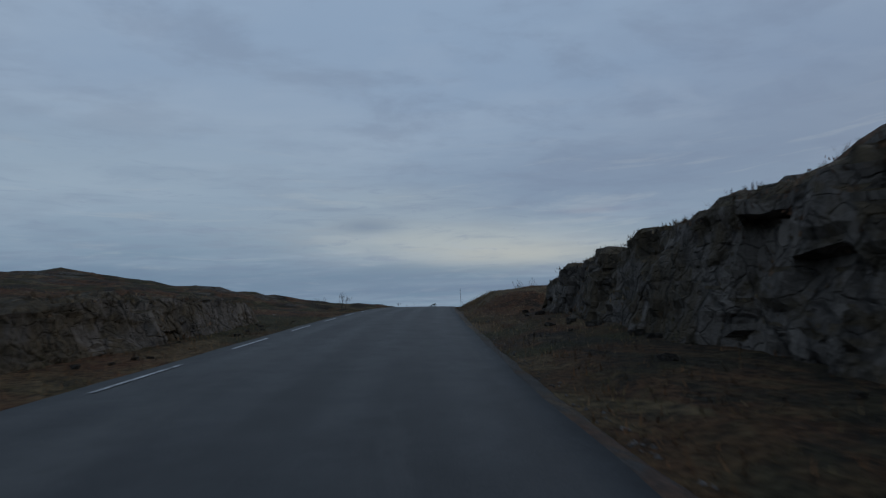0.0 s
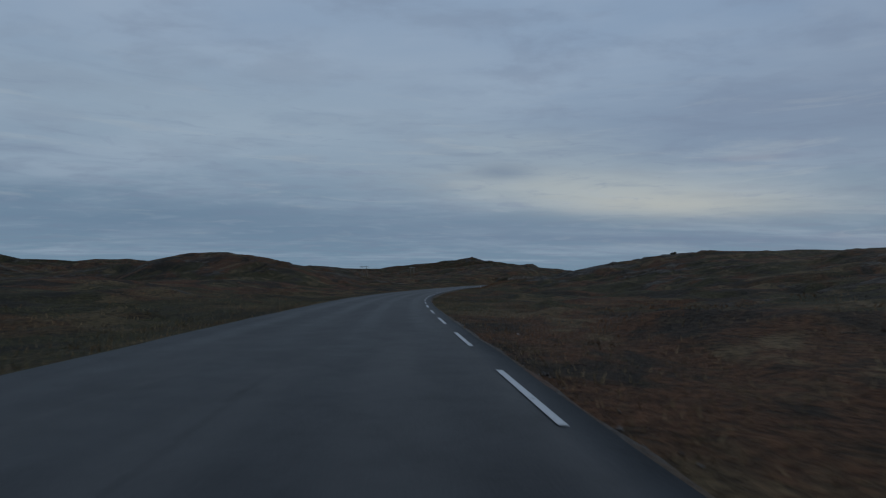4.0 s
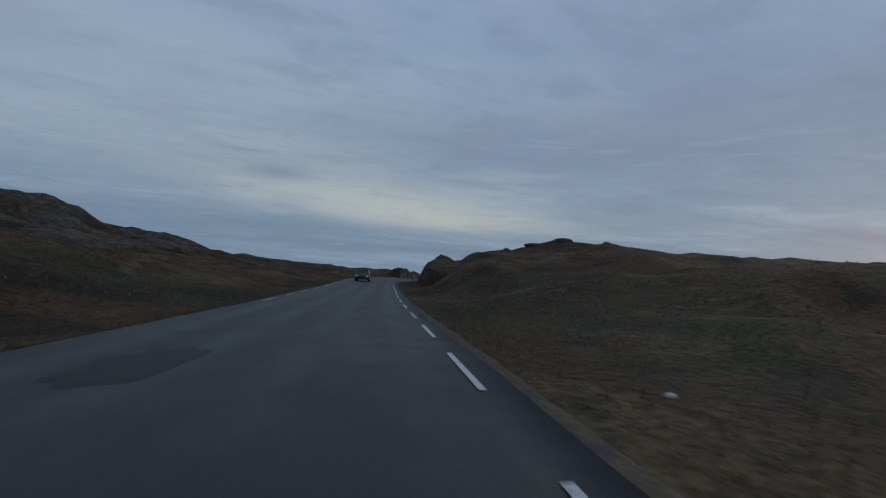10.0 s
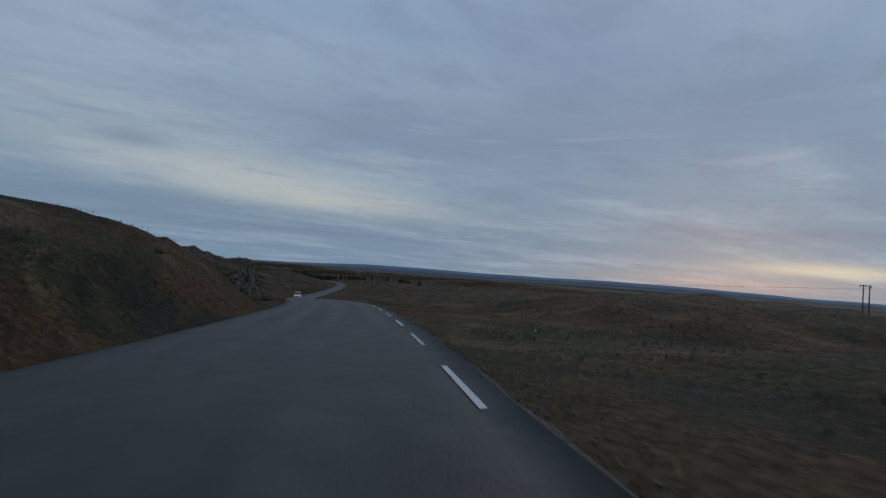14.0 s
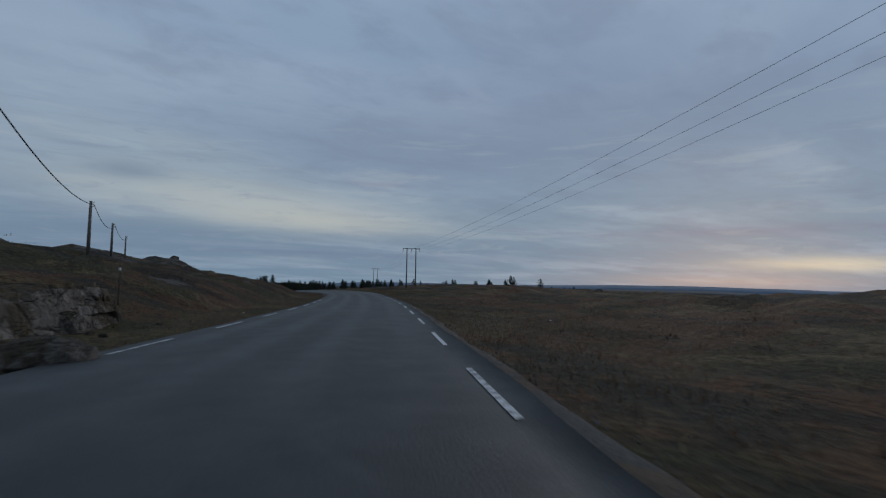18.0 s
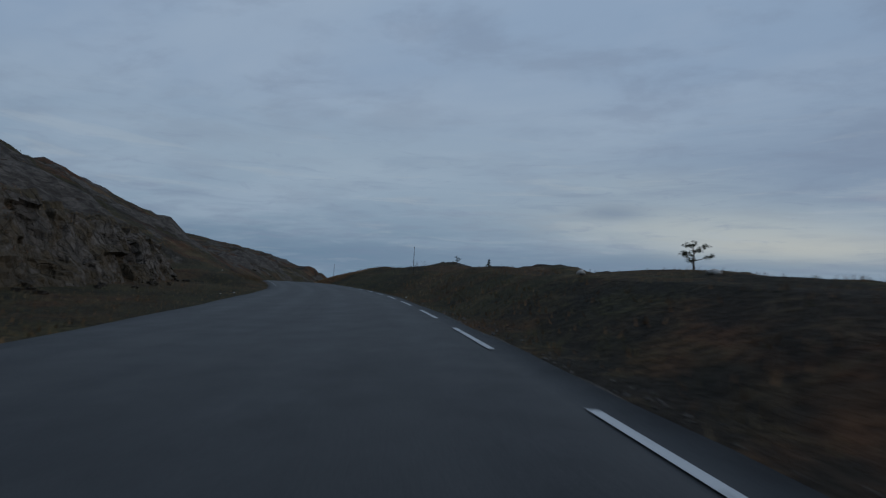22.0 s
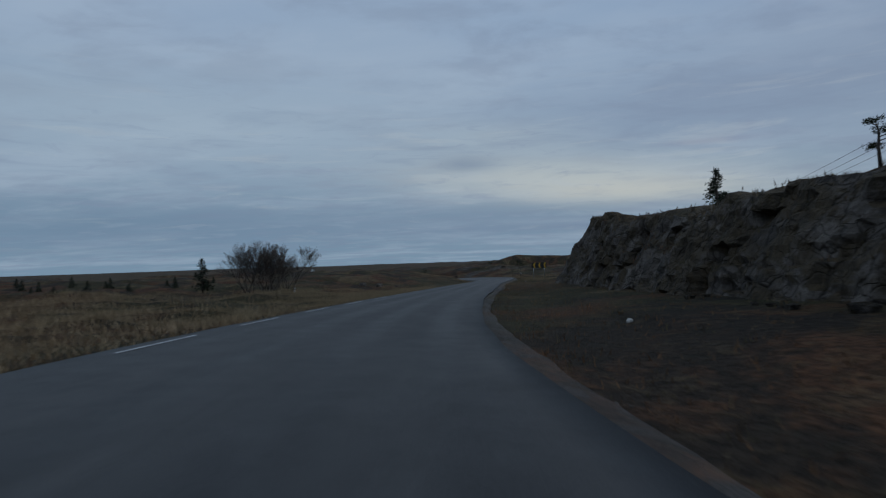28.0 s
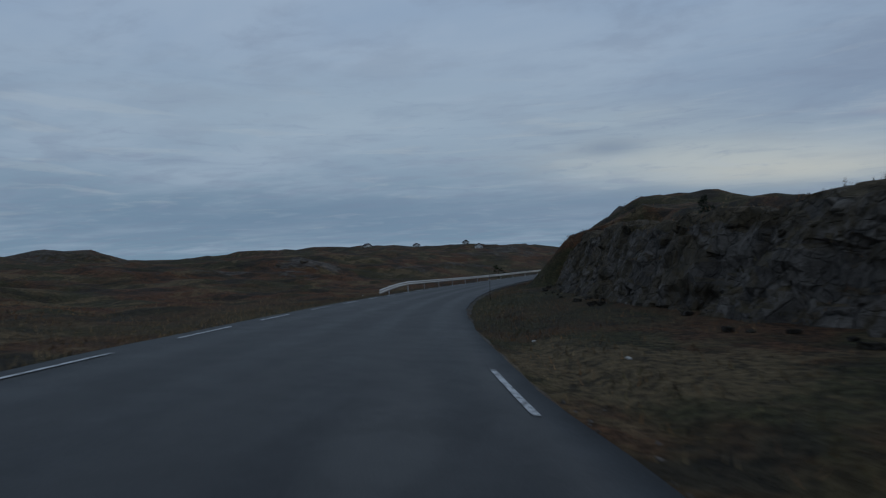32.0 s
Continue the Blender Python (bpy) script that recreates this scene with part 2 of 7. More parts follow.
def ground_material():
    mat, w, b = material("moor")
    co = w.n("ShaderNodeTexCoord").outputs["Object"]
    rock = w.n("ShaderNodeAttribute", attr="rock").outputs["Fac"]
    green = w.n("ShaderNodeAttribute", attr="green").outputs["Fac"]
    grass, n3, n4 = moor_colour(w, co, green)
    s1 = w.noise(w.scaled(co, (1, 1, 1.8)), 1.6, 7, 0.65, 0.7)
    crack = w.m("ABSOLUTE", w.m("SUBTRACT", w.noise(w.scaled(co, (0.9, 0.9, 1.6)), 1.1, 5, 0.6, 1.2), 0.5))
    stone = w.mix(w.ramp(s1, 0.35, 0.68), (0.034, 0.029, 0.025), (0.115, 0.102, 0.090))
    stone = w.mix(w.ramp(n4, 0.45, 0.8), stone, (0.075, 0.068, 0.061))
    stone = w.mix(w.m("MULTIPLY", w.ramp(n3, 0.5, 0.66), 0.7), stone, (0.030, 0.026, 0.021))
    stone = w.mix(w.m("MULTIPLY", w.m("SUBTRACT", 1.0, w.ramp(crack, 0.0, 0.025)), 0.8), stone, (0.02, 0.018, 0.016))
    n5 = w.noise(co, 0.33, 7, 0.72, 0.5)
    k = w.ramp(w.m("ADD", w.m("ADD", rock, w.m("MULTIPLY", w.m("SUBTRACT", n5, 0.5), 1.9)), w.m("MULTIPLY", w.m("SUBTRACT", n3, 0.5), 2.0)), 0.46, 0.62)
    w.put(b.inputs["Base Color"], w.mix(k, grass, stone))
    b.inputs["Roughness"].default_value = 0.92
    b.inputs["Specular IOR Level"].default_value = 0.12
    hh = w.m("ADD", w.m("MULTIPLY", n3, 0.6), w.m("MULTIPLY", w.m("MULTIPLY", s1, k), 1.2))
    hh = w.m("ADD", hh, w.m("MULTIPLY_ADD", n4, 0.5, w.m("MULTIPLY", w.noise(co, 50.0, 3, 0.7), 0.15)))
    bump(w, b, hh, 0.9, 0.08)
    return mat


def asphalt_material():
    mat, w, b = material("worn_asphalt")
    co = w.n("ShaderNodeTexCoord").outputs["Object"]
    lane = w.n("ShaderNodeAttribute", attr="lane").outputs["Fac"]
    n1 = w.noise(w.scaled(co, (1, 0.35, 1)), 0.35, 5, 0.6)
    n2 = w.noise(co, 3.0, 5, 0.65)
    n3 = w.noise(co, 70.0, 3, 0.7)
    # wheel tracks, from the offset across the lane
    track = w.m("ABSOLUTE", w.m("SUBTRACT", w.m("ABSOLUTE", w.m("SUBTRACT", w.m("ABSOLUTE", lane), 0.66)), 0.34))
    tr = w.m("SUBTRACT", 1.0, w.ramp(track, 0.04, 0.24))
    wear = w.noise(w.scaled(co, (1, 0.16, 1), (4, 9, 0)), 1.6, 6, 0.65, 0.5)
    col = w.mix(w.ramp(n1, 0.35, 0.65), (0.022, 0.024, 0.026), (0.040, 0.042, 0.044))
    col = w.mix(w.m("MULTIPLY", w.ramp(wear, 0.5, 0.66), 0.55), col, (0.056, 0.058, 0.059))
    col = w.mix(w.m("MULTIPLY", w.ramp(n2, 0.5, 0.68), 0.35), col, (0.024, 0.026, 0.028))
    col = w.mix(w.m("MULTIPLY", tr, w.ramp(w.m("MULTIPLY_ADD", wear, 0.5, w.m("MULTIPLY", n1, 0.5)), 0.36, 0.56)), col, (0.012, 0.013, 0.015))
    seam = w.m("SUBTRACT", 1.0, w.ramp(w.m("ABSOLUTE", w.m("ADD", lane, w.m("MULTIPLY_ADD", n2, 0.10, -0.05))), 0.008, 0.03))
    col = w.mix(w.m("MULTIPLY", seam, w.m("MULTIPLY", w.ramp(n1, 0.5, 0.64), 0.3)), col, (0.008, 0.009, 0.010))
    edge = w.ramp(w.m("ADD", w.m("ABSOLUTE", lane), w.m("MULTIPLY_ADD", n2, 0.3, -0.15)), 1.22, 1.5)
    col = w.mix(w.m("MULTIPLY", edge, 0.6), col, (0.018, 0.018, 0.019))
    col = w.mix(w.m("MULTIPLY", w.ramp(n3, 0.5, 0.75), 0.4), col, (0.065, 0.065, 0.065))
    w.put(b.inputs["Base Color"], col)
    w.put(b.inputs["Roughness"], w.m("MULTIPLY_ADD", n2, 0.2, w.m("MULTIPLY_ADD", tr, -0.1, 0.58)))
    b.inputs["Specular IOR Level"].default_value = 0.27
    bump(w, b, n3, 0.5, 0.006)
    return mat


def paint_material():
    mat, w, b = material("worn_road_paint")
    co = w.n("ShaderNodeTexCoord").outputs["Object"]
    rnd = w.n("ShaderNodeObjectInfo").outputs["Random"]
    n = w.noise(co, 14.0, 5, 0.75)
    k = w.ramp(w.m("ADD", n, w.m("MULTIPLY", w.m("SUBTRACT", rnd, 0.5), 0.16)), 0.36, 0.52)
    w.put(b.inputs["Base Color"], w.mix(k, (0.11, 0.115, 0.12), (0.42, 0.44, 0.45)))
    b.inputs["Roughness"].default_value = 0.7
    return mat


MOOR, ASPHALT, PAINT = ground_material(), asphalt_material(), paint_material()


def gravel_material():
    """Grey chippings trodden into dark soil, with turf creeping in."""
    mat, w, b = material("gravel")
    co = w.n("ShaderNodeTexCoord").outputs["Object"]
    turf, n3, n4 = moor_colour(w, co)
    chip = w.noise(co, 55.0, 4, 0.75)
    soil = w.noise(co, 5.0, 5, 0.65, 0.4)
    col = w.mix(w.ramp(chip, 0.42, 0.62), (0.018, 0.017, 0.016), (0.090, 0.084, 0.078))
    col = w.mix(w.m("MULTIPLY", w.ramp(soil, 0.45, 0.6), 0.6), col, (0.026, 0.023, 0.019))
    col = w.mix(w.m("MULTIPLY", w.ramp(w.noise(co, 1.3, 5, 0.7, 0.5), 0.47, 0.56), 0.85), col, turf)
    w.put(b.inputs["Base Color"], col)
    b.inputs["Roughness"].default_value = 0.95
    bump(w, b, w.m("MULTIPLY_ADD", chip, 0.7, w.m("MULTIPLY", soil, 0.6)), 1.0, 0.03)
    return mat


GRAVEL = gravel_material()

# ---- plan of the road: x and height every 20 m along y ----
Y0, DY = -20.0, 20.0
ROAD_X = [
    -1.54, -0.72, 1.67, 5.06, 8.62, 11.57, 11.00, 6.84, 3.39, 2.33, 2.39, 3.41,
    8.74, 18.02, 25.48, 31.88, 37.18, 41.35, 46.16, 54.39, 64.50, 76.57, 88.45, 97.11,
    102.84, 108.33, 115.06, 123.11, 131.94, 141.34, 150.35, 157.26, 160.01, 160.18, 160.47, 160.10,
    155.66, 146.23, 131.68, 118.57, 109.34, 102.67, 96.41, 89.04, 80.38, 71.98, 67.23, 68.18,
    70.02, 64.32, 51.21, 37.44, 26.17, 20.99, 20.56, 24.73, 29.06, 30.48, 29.03, 24.67,
    18.44, 12.22, 5.99,
]
ROAD_Z = [
    -1.12, -0.10, 0.92, 1.29, 1.28, 1.27, 0.97, 0.32, -0.41, -1.06, -1.67, -2.24,
    -2.53, -2.49, -2.65, -3.12, -3.43, -3.46, -3.20, -3.21, -4.18, -6.11, -7.77, -8.86,
    -10.16, -11.61, -12.90, -13.83, -14.37, -14.68, -14.82, -14.93, -15.18, -15.71, -16.35, -16.79,
    -16.76, -15.94, -15.17, -15.26, -15.52, -15.64, -15.93, -16.62, -17.58, -18.66, -19.63, -20.25,
    -20.76, -21.47, -22.69, -24.27, -25.85, -26.96, -27.57, -27.74, -27.74, -27.74, -27.74, -27.74,
    -27.74, -27.74, -27.74,
]
ROAD_BANK = [
    -0.039, -0.039, -0.028, -0.023, 0.012, 0.074, 0.056, 0.020, 0.010, 0.013, 0.015, -0.025,
    -0.016, 0.036, 0.028, 0.017, 0.054, -0.006, -0.053, -0.061, -0.052, -0.010, 0.057, 0.057,
    0.031, 0.010, -0.003, -0.001, 0.004, 0.014, 0.034, 0.063, 0.065, 0.040, 0.058, 0.080,
    0.056, 0.016, -0.014, -0.042, -0.033, -0.007, 0.009, -0.002, -0.029, -0.043, -0.023, 0.022,
    0.064, 0.063, 0.055, 0.050, -0.045, -0.050, 0.000, 0.000, 0.000, 0.000, 0.000, 0.000,
    0.000, 0.000, 0.000,
]
YEND = Y0 + DY * (len(ROAD_X) - 1)
YLAST = 1059


def spline(ys, vals, q):
    ys, vals, q = np.asarray(ys, float), np.asarray(vals, float), np.asarray(q, float)
    m = np.gradient(vals, ys, axis=0)
    i = np.clip(np.searchsorted(ys, q) - 1, 0, len(ys) - 2)
    h = ys[i + 1] - ys[i]
    u = (q - ys[i]) / h
    if vals.ndim > 1:
        u, h = u[..., None], h[..., None]
    return (2 * u**3 - 3 * u**2 + 1) * vals[i] + (u**3 - 2 * u**2 + u) * h * m[i] + (3 * u**2 - 2 * u**3) * vals[i + 1] + (u**3 - u**2) * h * m[i + 1]


YS = Y0 + DY * np.arange(len(ROAD_X))


def road_x(y):
    return spline(YS, ROAD_X, np.clip(y, Y0, YEND))


def road_z(y):
    return spline(YS, ROAD_Z, np.clip(y, Y0, YEND))


def road_bank(y):
    return np.interp(y, YS, ROAD_BANK)


def road_angle(y):
    return np.arctan(road_x(np.asarray(y, float) + 0.5) - road_x(np.asarray(y, float) - 0.5))


FINE = np.arange(Y0, YEND + 0.1, 2.0)
KERNEL = np.hanning(121) / np.hanning(121).sum()
SMOOTH = np.convolve(np.pad(road_x(FINE), 60, mode="reflect", reflect_type="odd"), KERNEL, "valid")


def plan_x(y, d):
    """x of the place d metres to the side of the road's middle (right is +); far off the plan straightens."""
    w = np.clip((np.abs(d) - 12) / 70, 0, 1)
    w = w * w * (3 - 2 * w)
    return (1 - w) * (road_x(y) + d / np.cos(road_angle(y))) + w * (np.interp(y, FINE, SMOOTH) + d)


# ---- cross-sections: height over the road at these distances, left and right ----
ACROSS = (0.0, 1.5, 1.9, 3.0, 5.0, 9.0, 16.0, 30.0, 60.0, 120.0, 260.0, 600.0)
SECTIONS = []


def section(y, left, right):
    SECTIONS.append((y, left, right))


section(-20, (-0.05, 0.20, 0.80, 2.00, 4.5, 5.0, 5.0, 5.0, 5.0), (-0.08, 0.00, 2.20, 5.0, 5.0, 5.0, 5.0, 5.0, 5.0))
section(-7, (-0.05, 0.20, 0.80, 2.00, 4.5, 5.0, 5.0, 5.0, 5.0), (-0.08, 0.00, 2.20, 5.0, 5.0, 5.0, 5.0, 5.0, 5.0))
section(6, (-0.05, 0.20, 0.80, 2.00, 4.5, 5.0, 5.0, 5.0, 5.0), (-0.06, 0.48, 1.25, 3.99, 5.5, 5.0, 5.0, 5.0, 5.0))
section(19, (-0.10, -0.14, -0.08, 0.10, 0.60, 2.40, 5.0, 5.0, 5.0), (-0.05, 0.57, 0.61, 0.69, 3.04, 5.0, 5.0, 5.0, 5.0))
section(32, (-0.10, -0.14, -0.08, 0.10, 0.60, 2.40, 5.0, 5.0, 5.0), (-0.09, 0.23, 0.49, -0.52, -0.15, 2.95, 5.0, 5.0, 5.0))
section(45, (-0.10, -0.14, -0.08, 0.10, 0.60, 2.40, 5.0, 5.0, 5.0), (-0.10, 0.11, 0.19, 0.12, -0.34, 1.07, 3.67, 5.0, 5.0))
section(58, (-0.10, -0.14, -0.07, 0.13, 1.22, 3.77, 6.6, 5.0, 5.0), (-0.08, -0.03, 0.29, 1.30, 1.87, 0.66, 3.48, 5.0, 5.0))
section(71, (-0.08, 0.32, 0.81, 1.27, 1.85, 4.3, 7.6, 5.0, 5.0), (-0.08, 0.00, 0.45, 0.77, 2.05, 1.90, 2.95, 4.8, 5.0))
section(84, (-0.06, 0.48, 0.92, 1.26, 1.23, 3.66, 8.5, 6.1, 5.0), (-0.08, 0.00, 0.35, 0.66, 1.84, 2.75, 1.86, 4.9, 5.0))
section(97, (-0.08, 0.02, 0.57, 1.57, 2.51, 3.82, 10.8, 6.1, 5.0), (-0.05, 0.54, 0.62, 1.17, 0.71, 3.10, 3.74, 4.3, 5.0))
section(110, (-0.10, -0.14, -0.08, 0.25, 1.11, 3.54, 11.1, 5.2, 5.0), (-0.03, 0.78, 1.47, 1.12, 1.64, 1.86, 3.45, 6.8, 5.0))
section(123, (-0.10, -0.14, -0.08, 0.10, 0.60, 2.40, 8.0, 5.0, 5.0), (-0.09, -0.08, 0.43, 1.06, 1.76, 2.19, 6.6, 6.7, 5.0))
section(136, (-0.10, -0.14, -0.08, 0.10, 0.34, 1.63, 8.0, 5.0, 5.0), (-0.10, -0.14, -0.08, 0.10, 0.60, 2.00, 6.3, 7.5, 5.0))
section(149, (-0.10, -0.14, -0.08, 0.10, 0.33, -0.72, 5.9, 5.0, 5.0), (-0.10, -0.14, -0.08, 0.10, 0.60, 2.94, 5.9, 6.9, 5.0))
section(162, (-0.10, -0.14, -0.08, 0.10, 0.60, -1.15, 4.2, 5.0, 5.0), (-0.10, -0.14, -0.08, 0.10, 0.60, 3.54, 5.8, 8.3, 5.0))
section(175, (-0.10, -0.14, -0.08, 0.10, 0.60, 1.21, 0.06, 5.0, 5.0), (-0.10, -0.14, -0.08, 0.10, 1.11, 3.54, 6.2, 9.6, 5.0))
section(188, (-0.10, -0.14, -0.08, 0.10, 0.60, 1.70, -0.95, 11.5, 5.0), (-0.08, -0.02, 0.60, 1.31, 2.84, 5.1, 6.1, 11.3, 5.0))
section(201, (-0.10, -0.14, -0.08, 0.10, 0.25, 1.97, -2.05, 3.78, 5.0), (-0.04, 0.70, 1.20, 1.48, 1.85, 5.8, 6.2, 13.4, 10.6))
section(214, (-0.09, -0.09, -0.10, 0.22, -0.56, 2.26, -2.05, 6.3, 5.0), (-0.02, 0.93, 1.03, 1.39, 1.31, 4.6, 7.3, 10.9, 18.3))
section(227, (-0.08, 0.00, 0.86, 1.46, 0.52, -0.33, 0.57, -3.85, 5.0), (-0.09, -0.04, 0.54, 0.61, 1.15, 4.0, 6.3, 12.1, 13.7))
section(240, (-0.08, 0.00, 2.85, 2.15, 1.39, -0.55, 2.82, 2.92, 5.0), (-0.10, -0.14, -0.08, 0.10, 0.35, 1.74, 5.3, 11.5, 15.7))
section(253, (-0.08, 0.14, 1.72, 3.25, 2.10, 0.40, -0.22, 2.12, 4.0), (-0.10, -0.14, -0.08, 0.10, 0.60, 1.74, 2.16, 12.0, 16.6))
section(266, (-0.08, 0.14, 0.77, 0.76, 2.41, 1.39, -0.07, 2.05, 1.95), (-0.10, -0.14, -0.08, 0.10, 0.60, 1.62, 0.92, 9.6, 17.5))
section(279, (-0.08, 0.00, 0.77, 1.90, 2.65, 3.11, -2.05, 3.31, 1.95), (-0.10, -0.14, -0.08, 0.10, 1.11, 2.10, 3.48, 4.8, 18.3))
section(292, (-0.08, 0.00, 0.77, 1.90, 3.05, 4.0, -2.05, 2.76, 2.53), (-0.10, -0.14, -0.08, 0.10, 1.11, 2.31, 3.40, 7.0, 17.9))
section(305, (-0.08, 0.00, 0.77, 1.91, 2.74, 4.5, -1.64, 2.39, 2.77), (-0.10, -0.14, -0.08, 0.43, 1.11, 2.10, 3.45, 5.4, 18.2))
section(318, (-0.08, -0.03, 0.49, 1.62, 3.49, 4.9, -0.64, -0.51, 3.55), (-0.07, 0.05, 0.86, 1.88, 1.87, 2.36, 3.18, 6.0, 18.4))
section(331, (-0.10, -0.14, -0.08, 0.43, 1.11, 2.97, -0.26, 0.95, 2.89), (-0.07, 0.04, 1.93, 2.16, 2.63, 2.59, 2.64, 4.2, 15.8))
section(344, (-0.10, -0.14, -0.08, 0.12, 1.11, 3.54, 3.15, -2.59, 3.95), (-0.08, 0.30, 2.24, 2.95, 3.41, 2.69, 3.75, 5.1, 15.0))
section(357, (-0.08, 0.30, 0.31, 0.75, 0.58, 4.9, 2.43, -3.67, 0.25), (-0.06, 0.46, 2.01, 3.11, 2.89, 3.37, 3.44, 4.7, 13.3))
section(370, (-0.09, 0.23, 1.53, 1.34, 0.19, 2.94, 4.1, -2.28, 4.6), (-0.08, 0.00, 1.05, 2.22, 4.1, 3.87, 1.26, 5.5, 10.0))
section(383, (-0.10, 0.11, 0.19, 0.43, 0.51, 2.26, 8.1, -0.19, 1.32), (-0.08, 0.00, 2.82, 1.63, 3.50, 5.5, 1.72, 6.0, 12.9))
section(396, (-0.10, -0.14, -0.08, 0.43, 1.11, 2.61, 6.7, 2.11, 6.4), (-0.08, 0.30, 1.83, 4.6, 5.5, 7.1, 4.7, 6.6, 15.5))
section(409, (-0.05, 0.18, 0.74, 0.62, 3.87, 5.8, 7.0, 1.61, 7.9), (-0.10, 0.11, -0.08, 0.43, 1.11, 1.82, 8.7, 9.3, 14.0))
section(422, (-0.02, 0.43, 2.20, 2.71, 2.68, 6.2, 8.2, 1.90, 5.0), (-0.10, -0.14, -0.08, -0.17, -0.11, -1.15, 1.83, 9.8, 13.5))
section(435, (0.00, 1.11, 1.83, 2.71, 3.85, 4.1, 9.2, -2.29, 7.9), (-0.10, -0.14, -0.08, 0.25, 0.84, -0.46, -1.71, 3.72, 14.2))
section(448, (0.00, 1.11, 2.37, 2.78, 3.10, 5.8, 7.9, 7.3, 3.00), (-0.10, -0.14, -0.08, 0.15, 0.64, 1.52, -1.17, -2.33, 12.9))
section(461, (-0.04, 0.31, 1.93, 3.09, 5.2, 4.8, 10.5, 8.2, 4.8), (-0.10, -0.14, -0.08, 0.10, 0.41, 0.99, -0.91, -3.85, 3.46))
section(474, (-0.08, -0.01, 0.33, 1.14, 3.05, 6.1, 9.7, 6.8, 5.4), (-0.10, -0.14, -0.08, 0.10, 0.46, 1.20, -2.05, -3.85, 1.53))
section(487, (-0.09, -0.04, 0.24, 0.92, 2.54, 5.5, 10.2, 8.9, 6.2), (-0.10, -0.14, -0.08, 0.10, 0.60, 1.97, -2.05, -0.36, -2.05))
section(500, (-0.09, -0.06, 0.16, 0.70, 2.03, 5.0, 7.5, 12.5, 5.9), (-0.10, -0.14, -0.08, 0.10, 0.60, 2.08, -2.05, -0.99, -0.57))
section(513, (-0.09, -0.09, 0.07, 0.48, 1.50, 4.3, 12.7, 16.2, 0.80), (-0.10, -0.14, -0.08, 0.10, 0.60, 2.05, -0.91, -3.85, 0.08))
section(526, (-0.10, -0.12, -0.02, 0.26, 0.98, 3.21, 8.6, 17.9, 6.3), (-0.10, -0.14, -0.08, 0.10, 0.60, 2.02, 1.71, -1.40, -7.5))
section(539, (-0.09, -0.10, 0.04, 0.53, 1.44, 2.84, 9.1, 16.5, 11.4), (-0.10, -0.14, -0.08, 0.43, 1.11, 2.43, 1.75, 1.95, -2.24))
section(552, (-0.08, 0.00, 0.35, -0.52, 2.94, 7.9, 11.2, 16.9, 5.5), (-0.10, -0.14, -0.08, 0.43, 1.11, 2.51, 0.80, 2.27, -3.18))
section(565, (-0.08, 0.00, 0.76, 1.35, -0.22, 4.0, 10.9, 17.0, 7.6), (-0.10, -0.14, -0.07, 0.38, 0.48, 2.05, 0.23, 1.83, -3.40))
section(578, (-0.08, 0.00, 0.77, 1.66, 1.14, 3.19, 11.0, 17.8, 9.0), (-0.10, -0.14, -0.07, -0.09, 0.00, 0.14, 0.39, 1.66, -3.76))
section(591, (-0.08, 0.00, 0.77, 1.27, 2.24, 1.88, 9.2, 14.9, 6.5), (-0.10, -0.14, -0.08, 0.10, 0.43, -0.72, -2.05, 0.36, -3.52))
section(604, (-0.08, 0.00, 0.77, 1.27, 2.38, 0.97, 7.4, 14.1, 7.1), (-0.10, -0.14, -0.08, 0.39, 0.48, 0.43, -2.05, 0.15, -3.54))
section(617, (-0.08, 0.00, 0.77, 1.92, 2.29, -1.11, 9.0, 17.5, 9.2), (-0.10, -0.14, -0.08, 0.30, 0.73, 0.73, -1.90, -0.88, -2.68))
section(630, (-0.08, 0.00, 0.77, 1.92, 3.07, 0.26, 8.5, 10.3, 10.6), (-0.10, -0.14, -0.08, 0.35, 0.76, 1.22, -1.32, -0.74, -0.47))
section(643, (-0.07, 0.06, 0.95, 2.00, 4.6, 1.25, 6.6, 15.7, 9.0), (-0.10, -0.14, -0.08, 0.10, 0.58, 1.41, -1.08, -0.38, 2.26))
section(656, (-0.05, 0.20, 1.37, 1.69, 2.93, 2.35, 7.8, 17.4, 8.7), (-0.10, -0.14, -0.08, 0.10, 0.45, 1.03, 0.12, -0.74, 1.80))
section(669, (-0.02, 0.42, 1.23, 2.66, 3.91, 2.28, 8.8, 15.0, 7.7), (-0.10, -0.14, -0.08, 0.10, 0.60, 1.21, 2.11, 1.66, -3.20))
section(682, (0.00, 0.60, 1.59, 1.53, 5.0, 2.60, 9.6, 14.1, 11.3), (-0.10, -0.14, -0.08, 0.34, 1.11, 1.37, 2.43, 1.79, -3.52))
section(695, (0.00, 0.60, 0.81, 1.86, 4.2, 0.30, 10.2, 17.0, 12.1), (-0.10, -0.14, -0.13, 0.24, 0.43, 1.45, 1.81, 1.19, -5.0))
section(708, (0.00, 0.60, 0.59, 1.50, 6.1, 2.22, 10.9, 13.8, 11.0), (-0.08, 0.26, 0.16, -0.22, -0.73, -0.41, 0.95, 0.31, -8.1))
section(721, (-0.01, 0.43, 0.04, 2.40, 6.9, 4.8, 12.0, 18.0, 7.6), (-0.05, 0.57, 0.69, 0.88, -0.73, -1.15, -0.64, 0.14, -8.1))
section(734, (-0.04, 0.28, 1.71, 3.82, 7.4, 7.2, 11.2, 14.5, 8.7), (-0.05, 0.57, 1.12, 1.03, -0.73, -1.15, -2.05, -2.06, -8.1))
